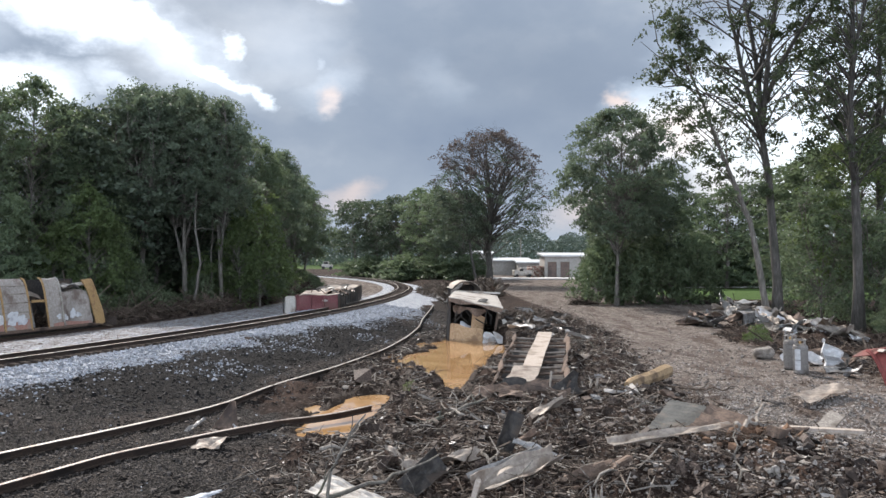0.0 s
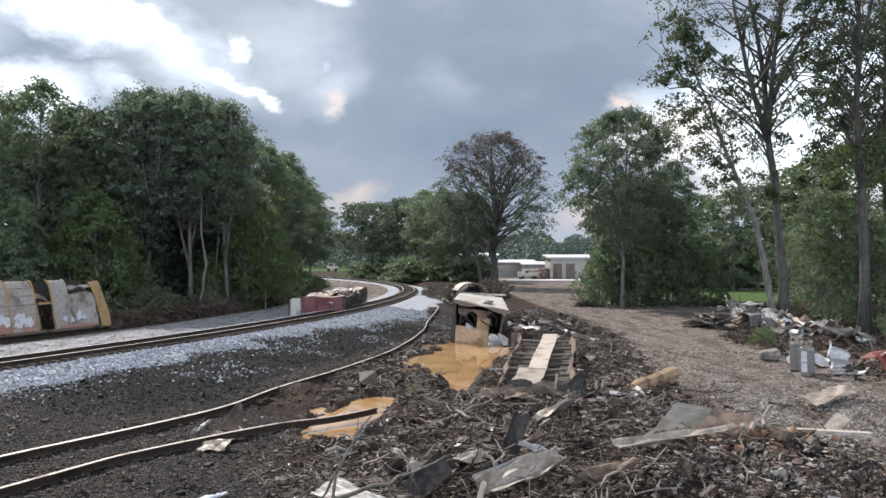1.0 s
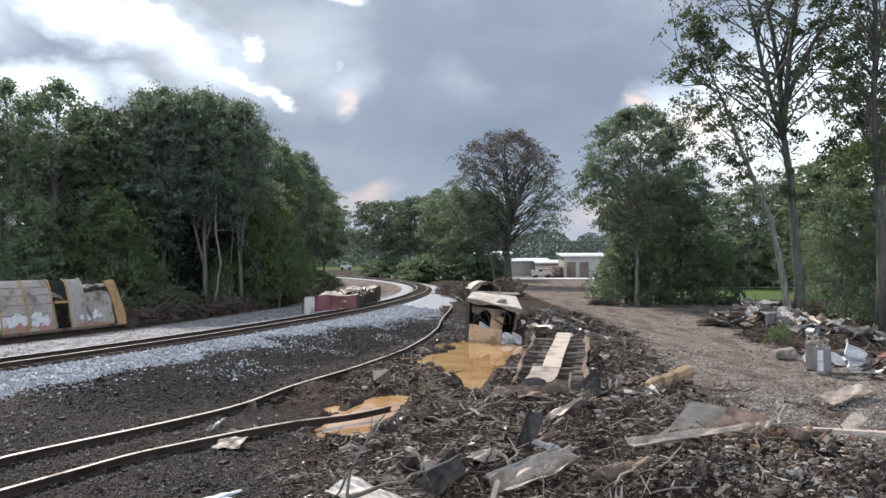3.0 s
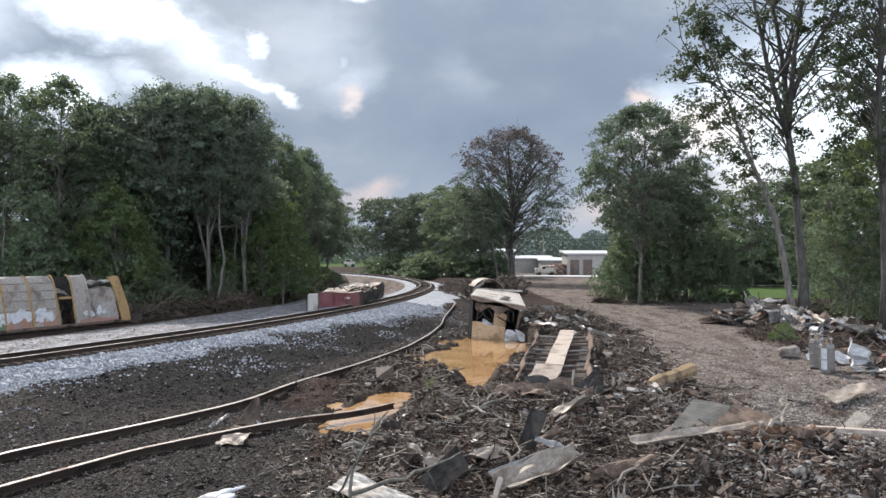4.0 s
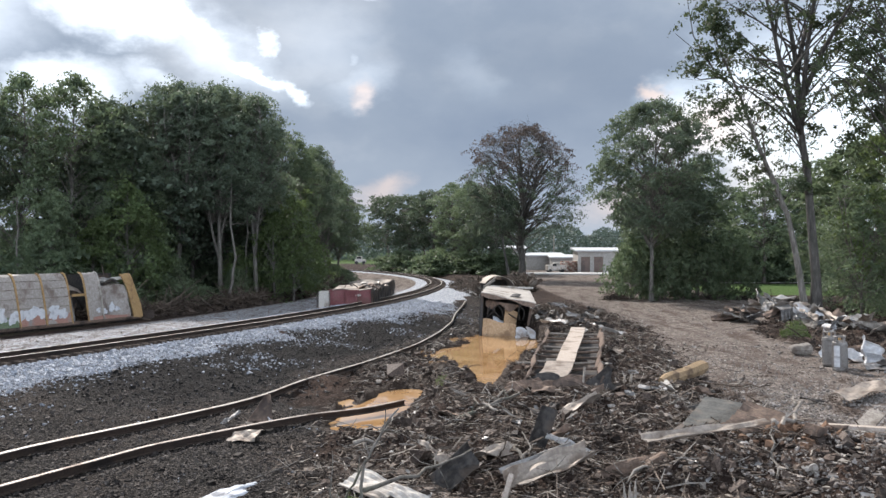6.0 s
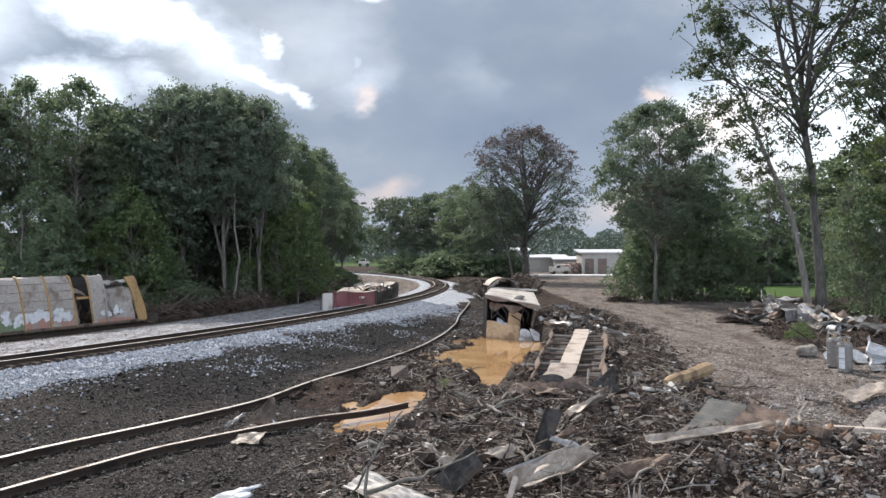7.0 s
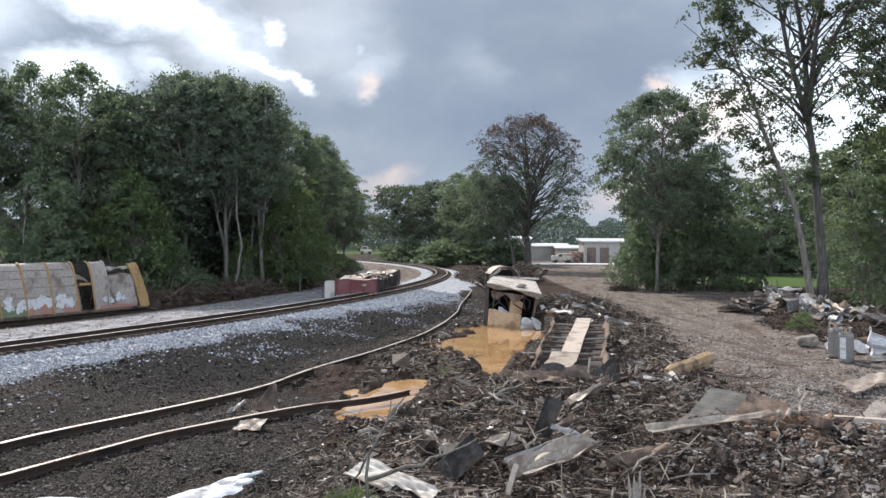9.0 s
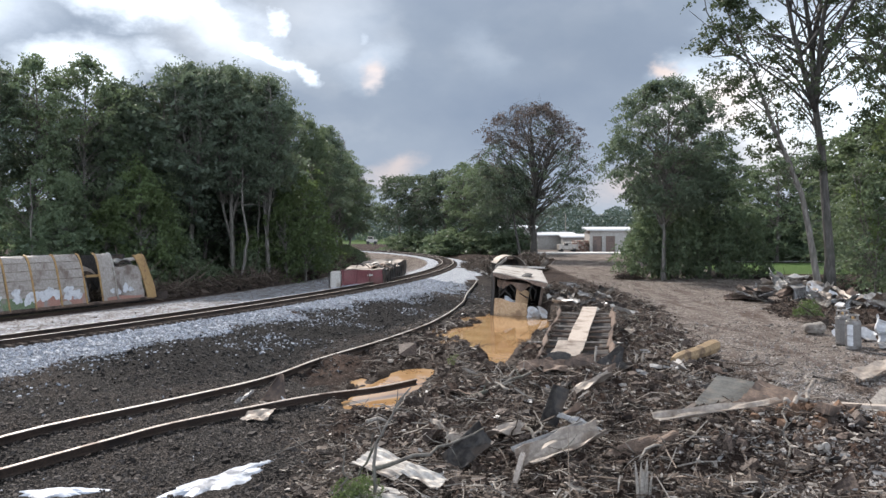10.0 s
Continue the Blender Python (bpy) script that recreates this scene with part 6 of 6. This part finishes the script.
def shed(label, x0, x1, y, h, depth, doors=(), roof_over=0.5, wall="wall_paint"):
    t = thing("building", label, "building", pose((x0 + x1) / 2, y, ground_z((x0 + x1) / 2, y) - 0.1))
    w = x1 - x0
    cuts = sorted(doors)
    edges = [-w / 2] + [c for d0, d1, _ in cuts for c in (d0, d1)] + [w / 2]
    for a, b in zip(edges[::2], edges[1::2]):
        if b - a > 0.01:
            part("wall", box(Geo(), ((a + b) / 2, 0, h / 2), (b - a, 0.25, h)), M[wall], t)
    for d0, d1, dh in cuts:
        part("lintel", box(Geo(), ((d0 + d1) / 2, 0, (h + dh) / 2), (d1 - d0, 0.25, h - dh)), M[wall], t)
        dr = part("roller_door", box(Geo(), ((d0 + d1) / 2, 0.10, dh / 2), (d1 - d0, 0.06, dh)), M["door_brown"], t, "brown roller door")
        for k in range(6):
            part("slat", box(Geo(), ((d0 + d1) / 2, 0.055, dh * (k + 0.5) / 6), (d1 - d0 - 0.1, 0.03, dh / 6 - 0.06), 0.01), M["door_brown"], dr)
    for sx in (-w / 2 + 0.125, w / 2 - 0.125):
        part("wall", box(Geo(), (sx, depth / 2 + 0.13, h / 2), (0.25, depth, h)), M[wall], t)
    part("wall", box(Geo(), (0, depth + 0.2, h / 2), (w - 0.5, 0.25, h)), M[wall], t)
    g = Geo()
    rise = 0.6
    g.add([(-w / 2 - roof_over, -roof_over - 0.2, h), (w / 2 + roof_over, -roof_over - 0.2, h), (w / 2 + roof_over, depth + 0.8, h + rise), (-w / 2 - roof_over, depth + 0.8, h + rise),
           (-w / 2 - roof_over, -roof_over - 0.2, h + 0.28), (w / 2 + roof_over, -roof_over - 0.2, h + 0.28), (w / 2 + roof_over, depth + 0.8, h + rise + 0.28), (-w / 2 - roof_over, depth + 0.8, h + rise + 0.28)], CUBE_F)
    part("roof", g, M["roof_metal"], t)
    return t


shed("pale block garage with two brown roller doors", 21.3, 34.0, 171, 4.6, 9, [(-5.75, -3.85, 3.5), (-3.05, -1.15, 3.5), (2.0, 5.0, 3.5)])
shed("long low pale shed with a white roof", 12.0, 21.0, 196, 3.4, 10, [(2.0, 4.2, 2.6)])
shed("white metal warehouse with a pale roof", 3.5, 12.5, 205, 5.2, 14, [])
shed("small white store beside the stacked lumber", 17.5, 22.5, 190, 3.0, 5, [])
slab = single("concrete_apron", box(Geo(), (0, 0, 0), (28, 9, 0.24), 0.05), M["concrete"], "pale concrete apron before the garage", "pavement", pose(22, 163.5, ground_z(22, 163.5) + 0.12), kind="structure")
van = thing("van", "white van parked beside the shed", "van", pose(16.4, 168.5, ground_z(16.4, 168.5) + 0.2, 0, 0, 8))
g = Geo()
surface(g, lambda a, b: (-2.0 + 4.2 * a, -0.9 + 1.8 * b, 0.45 + (1.55 if a > 0.3 else 0.65) * (1 - 0.04 * abs(2 * b - 1))), 14, 6, 0.05)
box(g, (0.1, 0, 1.0), (4.1, 1.78, 1.1), 0.12)
part("body", g, M["white_sheet"], van)
part("window", box(Geo(), (-0.4, -0.91, 1.55), (0.8, 0.04, 0.45), 0.02), M["black"], van)
for x in (-1.3, 1.3):
    for y in (-0.85, 0.85):
        part("wheel", lathe(Geo(), [(0.05, -0.1), (0.33, -0.1), (0.36, -0.05), (0.36, 0.05), (0.33, 0.1), (0.05, 0.1)], 16), M["black"], van, m=pose(x, y, 0.36, 90))
for i, (x, y) in enumerate([(19.0, 172.5), (20.4, 173.5)]):
    st = thing("lumber_stack", "stack of reddish cut lumber", "lumber", pose(x, y, ground_z(x, y), 0, 0, 5 * i), group="lumber stacks")
    for k in range(6):
        for j in range(5):
            part("timber", box(Geo(), (-0.9 + 0.42 * j + random.uniform(-.05, .05), random.uniform(-.3, .3), 0.22 + 0.42 * k), (0.36, 3.0, 0.36), 0.02), M["rust_scrap" if (k + j) % 3 else "pale_wood"], st)
# small white vehicle on the far lawn
ut = thing("utility_cart", "small white utility cart on the far lawn", "cart", pose(-38.0, 268, ground_z(-38, 268)))
part("body", box(Geo(), (0, 0, 1.1), (3.6, 1.6, 1.1), 0.15), M["white_sheet"], ut)
part("cab", box(Geo(), (-0.4, 0, 2.1), (1.9, 1.5, 1.0), 0.15), M["white_sheet"], ut)
part("windscreen", box(Geo(), (-0.4, -0.78, 2.15), (1.5, 0.05, 0.6), 0.02), M["black"], ut)
for x in (-1.2, 1.2):
    part("wheel", lathe(Geo(), [(0.05, -0.15), (0.5, -0.15), (0.55, 0.0), (0.5, 0.15), (0.05, 0.15)], 14), M["black"], ut, m=pose(x, -0.8, 0.55, 90))
# poles and wires
pole_pts = []
for i, (x, y) in enumerate([(-4, 240), (22.5, 236), (44, 232), (66, 228)]):
    z = ground_z(x, y)
    p = thing("utility_pole", "wooden utility pole with a cross arm", "pole", pose(x, y, z), group="utility poles")
    part("pole", tube(Geo(), [(0, 0, -0.3), (0, 0, 9.5)], [0.17, 0.11], 8), M["old_wood"], p)
    part("cross_arm", box(Geo(), (0, 0, 8.9), (0.12, 2.2, 0.12), 0.01), M["old_wood"], p)
    pole_pts.append((x, y, z + 8.95))
wires = Geo()
for a, b in zip(pole_pts, pole_pts[1:]):
    for off in (-0.9, 0.0, 0.9):
        t_ = np.linspace(0, 1, 9)
        pts = np.array(a) + (np.array(b) - np.array(a)) * t_[:, None]
        pts[:, 1] += off
        pts[:, 2] -= 0.5 * 4 * t_ * (1 - t_)
        tube(wires, pts, 0.03, 4)
single("overhead_wires", wires, M["black"], "thin overhead wires between the poles", "wires")
# road beyond the lawn on the far side of the trees
rd = Geo()
xs = np.linspace(26, 75, 30)
rd.add([(x, 116 + 0.05 * x + k * 4.5, ground_z(x, 116 + 0.05 * x + k * 4.5) + 0.06) for k in (0, 1) for x in xs], [(i, i + 1, 31 + i, 30 + i) for i in range(29)])
single("road", rd, M["concrete"], "pale paved road beyond the lawn", "road", kind="structure")

# slim pale trunks standing at the front of the woods
for i, ((x, y), tip, r) in enumerate([((-27.98, 70), (-29.23, 70, 7.2), 0.07), ((-23.1, 76), (-22.91, 76, 12.3), 0.17), ((-22.95, 80), (-22.71, 80, 8.77), 0.12), ((-21.08, 82), (-21.12, 82, 8.0), 0.08), ((-33.76, 64), (-34.04, 64, 7.55), 0.07), ((-36.45, 63), (-36.16, 63, 8.86), 0.1), ((-22.61, 84), (-22.47, 84, 9.56), 0.09)]):
    z = ground_z(x, y)
    branch("slim pale trunk standing at the front of woods", [(x, y, z - 0.2), (x * 0.6 + tip[0] * 0.4 + 0.15, y, z * 0.6 + tip[2] * 0.4), tip], r, M["bark"], 5, 800 + i, "bare_tree")

# ---------------------------------------------------------------- scattered stones, chips and sticks (uncountable)


def stones(name, label, x, y, size, mat, seed, sink=0.3, flat=0.75, category="stones"):
    """Broken stones: jittered six-sided blocks at the given places."""
    rng = np.random.default_rng(seed)
    n = len(x)
    s = size * np.exp(rng.normal(size=n) * 0.38)
    v = CUBE_V[None] + rng.normal(size=(n, 8, 3)) * 0.17
    v *= np.array([1.0, 1.0, flat]) * (s[:, None, None] * rng.uniform(0.65, 1.35, (n, 1, 3)))
    a, b = rng.uniform(0, 6.28, n), rng.normal(size=n) * 0.45
    ca, sa, cb, sb = (k[:, None] for k in (np.cos(a), np.sin(a), np.cos(b), np.sin(b)))
    X, Y, Z = v[..., 0], v[..., 1], v[..., 2]
    Y, Z = Y * cb - Z * sb, Y * sb + Z * cb
    X, Y = X * ca - Y * sa, X * sa + Y * ca
    v = np.stack([X + x[:, None], Y + y[:, None], Z + (height(x, y) + s * (0.5 - sink) * flat)[:, None]], 2)
    g = Geo().many(v, CUBE_F)
    return single(name, g, mat, label, category, kind="stuff")


def spread(n, x0, x1, y0, y1, seed, near=1.6):
    """Places that thin out with distance."""
    rng = np.random.default_rng(seed)
    y = y0 + (y1 - y0) * rng.uniform(0, 1, n) ** near
    return rng.uniform(x0, x1, n), y, rng


def pale_zone(x, y):
    """Where pale broken stone is mixed into the earth."""
    return np.exp(-(((x - 9.5) / 3.6) ** 2 + ((y - 22) / 6.5) ** 2)) + 0.9 * np.exp(-(((x - 7.8) / 2.6) ** 2 + ((y - 15) / 2.6) ** 2)) + 0.8 * np.exp(-(((x - 10.5) / 3.0) ** 2 + ((y - 18.0) / 4.0) ** 2))


# ballast: along the track
rng = np.random.default_rng(3)
n = 78000
by = 17 + 60 * rng.uniform(0, 1, n) ** 1.5
wid = np.interp(by, [0, 25, 33, 41, 54, 66, 104, 400], [6.6, 6.2, 4.9, 4.1, 3.7, 5.6, 5.2, 3.0])
bs = rng.uniform(0, 1, n) * (wid + 5.4) - 2.4
ctr = np.where(by < APEX, R_NEAR, R_FAR)
ang = np.arcsin((by - APEX) / ctr)
bx, by2 = TRACK_X - ctr + (ctr + bs) * np.cos(ang), APEX + (ctr + bs) * np.sin(ang)
ragged = ballast_spill(bx, by2)
ok = (bs < wid - 0.35 + ragged) & (np.abs(np.abs(bs) - 0.755) > 0.13) & ((np.abs(bs) > 1.45) | (rng.uniform(0, 1, n) < 0.15))
stones("ballast_stones", "fresh pale grey crushed stone ballast", bx[ok], by2[ok], 0.048, M["ballast"], 4)
# cinder bank and the dark gravel below it
x, y, rng = spread(60000, -17, 1.5, 12.5, 80, 5, 1.9)
s_ = track_s(x, y)
e_ = np.interp(y, [0, 25, 33, 41, 54, 66, 104], [6.4, 6.0, 4.6, 3.8, 3.4, 5.6, 5.2])
ok = (s_ > e_ - 0.6) & ((s_ < 13.5) | (x < np.interp(y, [0, 14, 20, 26, 30], [-1.8, -2.2, -3.8, -4.8, -9]))) & (height(x, y) > POOL_Z + 0.03) & (np.hypot((x + 5.75) * 1.4, (y - 17.2) * 0.75) > 1.0) & (np.hypot(x + 8.8, (y - 16.2) * 2) > 0.8)
# stones in the zone of soot and painted slope shade turn near-black
burnt = soot_shade_zone(x, y) > np.random.default_rng(2).uniform(0.25, 0.75, len(x))
stones("cinder_gravel", "dark burnt gravel and cinders on the bank", x[ok & ~burnt], y[ok & ~burnt], 0.038, M["cinder"], 6)
stones("sooty_gravel", "sooty gravel on the upper bank, blackened as slope shade", x[ok & burnt], y[ok & burnt], 0.04, M["soot_shade_stone"], 65)
ok2 = ok & (np.random.default_rng(1).uniform(0, 1, len(x)) < 0.008)
stones("stray_ballast", "stray pale stones on the dark bank", x[ok2] + 0.3, y[ok2] + 0.2, 0.038, M["ballast"], 7)
rng = np.random.default_rng(81)
n = 3500
sy = 17 + 60 * rng.uniform(0, 1, n) ** 1.4
sw = np.interp(sy, [0, 25, 33, 41, 54, 66, 104], [6.6, 6.2, 4.9, 4.1, 3.7, 5.6, 5.2]) - 0.8 + rng.exponential(0.75, n)
sa = np.arcsin((sy - APEX) / R_NEAR)
sx, sy2 = TRACK_X - R_NEAR + (R_NEAR + sw) * np.cos(sa), APEX + (R_NEAR + sw) * np.sin(sa)
stones("rolled_ballast", "pale stones rolled down from the ballast edge", sx, sy2, 0.042, M["ballast"], 82)
n = 16000
rng = np.random.default_rng(83)
sy = 27 + 48 * rng.uniform(0, 1, n) ** 1.1
sw = np.interp(sy, [0, 25, 33, 41, 54, 66, 104], [6.6, 6.2, 4.9, 4.1, 3.7, 5.6, 5.2]) + rng.uniform(-0.6, 6.0, n)
sa = np.arcsin((sy - APEX) / R_NEAR)
sx, sy2 = TRACK_X - R_NEAR + (R_NEAR + sw) * np.cos(sa), APEX + (R_NEAR + sw) * np.sin(sa)
ok = (rng.uniform(0, 1, n) < 0.5 * step(0.46, 0.70, fbm(sx * 0.6, sy2 * 0.45, 85, 4) - 0.02 * (sw - 4))) & (height(sx, sy2) > POOL_Z + 0.05)
stones("spilled_ballast", "grey stones spilled in streaks down the bank", sx[ok], sy2[ok], 0.045, M["ballast"], 84)
# rubble and clods in the churned ground
x, y, rng = spread(62000, -5, 15.5, 12.5, 60, 8, 1.8)
d_ = debris_zone(x, y)
clump = fbm(x * 0.5, y * 0.4, 13, 3)
ok = (d_ > 0.3) & (rng.uniform(0, 1, len(x)) < d_ * (0.25 + 1.2 * clump)) & (height(x, y) > POOL_Z + 0.03) & ((y > 32) | (pool_mask(x, y) < -0.15))
stones("earth_clods", "brown clods, bark chips and earth", x[ok], y[ok], 0.05, M["rubble"], 9)
x, y, rng = spread(48000, 2.5, 17, 13, 40, 10, 1.3)
pale = pale_zone(x, y) + 0.08
ok = rng.uniform(0, 1, len(x)) < pale * 1.1
stones("pale_rubble", "pale broken stone mixed with earth", x[ok], y[ok], 0.037, M["pale_rubble"], 11)
x, y, rng = spread(14000, 8, 26, 22, 85, 12, 1.7)
ok = (road_zone(x, y) > 0.3) & (rng.uniform(0, 1, len(x)) < 1.5 * fbm(x * 0.35, y * 0.2, 33, 3) - 0.1)
stones("road_gravel", "loose gravel on the dirt road", x[ok], y[ok], 0.034, M["pale_rubble"], 13)
x, y, rng = spread(9000, -36, -12, 28, 110, 14, 1.2)
s_ = track_s(x, y)
ok = (s_ < -2.4) & (s_ > -12.5)
stones("path_gravel", "pale gravel on the path beside the track", x[ok], y[ok], 0.04, M["pale_rubble"], 15)


def sticks(name, label, x, y, base, ln, r, mat, seed, lift=0.05, tilt=0.22):
    rng = np.random.default_rng(seed)
    n = len(x)
    a, t = rng.uniform(0, 6.28, n), rng.normal(size=n) * tilt
    L = ln * np.exp(rng.normal(size=n) * 0.55)
    rr = r * np.exp(rng.normal(size=n) * 0.4)
    d = np.stack([np.cos(a) * np.cos(t), np.sin(a) * np.cos(t), np.sin(t)], 1)
    u = np.stack([-np.sin(a), np.cos(a), 0 * a], 1)
    w = np.cross(d, u)
    c = np.stack([x, y, base + lift + np.abs(np.sin(t)) * L * 0.35], 1)
    k = []
    for e, f in ((-0.5, 1.0), (0.0, 1.15), (0.5, 0.55)):
        off = rng.normal(size=(n, 3)) * (L * 0.05)[:, None] * (e == 0)
        for q in range(3):
            an = q * math.pi * 2 / 3
            k.append(c + off + d * (L * e)[:, None] + (u * math.cos(an) + w * math.sin(an) * 0.8) * (rr * f)[:, None])
    v = np.stack(k, 1)
    f = [(3 * i + j, 3 * i + (j + 1) % 3, 3 * i + 3 + (j + 1) % 3, 3 * i + 3 + j) for i in range(2) for j in range(3)]
    return single(name, Geo().many(v, f), mat, label, "sticks", kind="stuff")


x, y, rng = spread(24000, -5, 11, 13, 70, 16, 1.5)
ok = (rng.uniform(0, 1, len(x)) < debris_zone(x, y) * (0.2 + 1.1 * fbm(x * 0.45, y * 0.35, 17, 3)) * (1 - 0.8 * np.minimum(1, pale_zone(x, y)))) & (height(x, y) > POOL_Z + 0.03) & ((y > 32) | (pool_mask(x, y) < -0.18))
sticks("broken_sticks", "countless broken sticks and bark in mud", x[ok], y[ok], height(x[ok], y[ok]), 0.34, 0.011, M["stick"], 18, 0.04, 0.24)
ok = (rng.uniform(0, 1, len(x)) < 0.2 * debris_zone(x, y) * (1 - 0.8 * np.minimum(1, pale_zone(x, y)))) & (height(x, y) > POOL_Z + 0.03) & ((y > 32) | (pool_mask(x, y) < -0.18))
sticks("pale_splinters", "pale split splinters scattered in mud", x[ok], y[ok], height(x[ok], y[ok]), 0.32, 0.012, M["old_wood"], 19, 0.06, 0.28)
# brushwood pushed up along the edge of the left woods
n = 5500
rng = np.random.default_rng(20)
y = rng.uniform(56, 118, n)
off = -12.9 - np.abs(rng.normal(size=n)) * 1.3 - np.maximum(0, 78 - y) * 0.12
x = track_x(y) + off
hh = 1.1 * (0.3 + fbm(x * 0.3, y * 0.22, 23, 3)) * np.exp(-((off + 14.2 + np.maximum(0, 78 - y) * 0.12) / 1.9) ** 2)
sticks("brushwood", "heap of torn brushwood beside the woods", x, y, height(x, y) + hh * rng.uniform(0, 1, n), 1.0, 0.035, M["stick"], 21, 0.02, 0.4)
st = rng.uniform(0, 1, n) < 0.6
stones("brush_soil", "dark brown soil pushed up beneath brushwood", x[st], y[st], 0.30, M["rubble"], 22, 0.45)
# brush heap right of the sunk car and heaps beyond
for k, (cx, cy, rx, ry, hgt, n, mt, lab_) in enumerate([(6.3, 58, 2.6, 6.0, 0.35, 3200, "stick", "dark heap of brushwood beside the sunk car"), (0.6, 104, 4.0, 9, 2.0, 2200, "stick", "brown heap of scrap and soil beyond the bend"), (4.5, 96, 2.6, 6, 2.4, 1300, "stick", "heap of broken wood below the scorched tree"), (13.2, 77.0, 1.2, 0.8, 0.4, 260, "stick", "small brush pile at the foot of bushes")]):
    rng = np.random.default_rng(30 + k)
    a, r = rng.uniform(0, 6.28, n), rng.uniform(0, 1, n) ** 0.6
    x, y = cx + rx * r * np.cos(a), cy + ry * r * np.sin(a)
    hz = height(x, y) + hgt * (1 - r ** 1.6) * rng.uniform(0.1, 1.0, n)
    sticks("brush_heap", lab_, x, y, hz, 0.7 if k else 0.4, 0.03 if k else 0.014, M[mt], 40 + k, 0.0, 0.45)

# flat flakes of bark, board and steel trodden into the mud
x, y, rng = spread(7000, -4.5, 10.5, 12.5, 60, 64, 1.6)
ok = (rng.uniform(0, 1, len(x)) < debris_zone(x, y)) & (height(x, y) > POOL_Z + 0.03) & (pool_mask(x, y) < -0.18)
pick = rng.integers(0, 4, len(x))
for k, (mt, lab_) in enumerate((("old_wood", "grey flakes of board and bark in mud"), ("stick", "brown flakes of bark in mud"), ("dark_sheet", "sooty flakes of steel in mud"), ("grey_sheet", "grey flakes of steel in mud"))):
    stones("debris_flakes", lab_, x[ok & (pick == k)], y[ok & (pick == k)], 0.085, M[mt], 640 + k, 0.0, 0.22, "debris")
# larger clods and torn root plates among the rubble
x, y, rng = spread(700, -3.5, 9.5, 14, 55, 61, 1.3)
ok = (debris_zone(x, y) > 0.5) & (pool_mask(x, y) < -0.3)
stones("mud_lumps", "dark lumps of mud and torn roots", x[ok], y[ok], 0.15, M["rubble"], 62, 0.35, 1.0)
x, y, rng = spread(900, 5.6, 8.6, 16.8, 20.2, 71, 1.0)
ok = rng.uniform(0, 1, len(x)) < np.exp(-(((x - 7.1) / 0.9) ** 2 + ((y - 18.5) / 1.0) ** 2))
stones("clay_clods", "orange clay clods in the earth heap", x[ok], y[ok], 0.09, M["clay"], 72, 0.2)
# litter below the trees on the far side of the road
x, y, rng = spread(6500, 13.5, 28, 27, 62, 91, 1.1)
ok = road_zone(x, y) < 0.45
stones("litter_clods", "dark earth and leaf litter under the trees", x[ok], y[ok], 0.08, M["rubble"], 92)
ok = ok & (rng.uniform(0, 1, len(x)) < 0.35)
sticks("litter_sticks", "fallen twigs scattered under the trees", x[ok], y[ok], height(x[ok], y[ok]), 0.6, 0.018, M["stick"], 93, 0.06, 0.35)
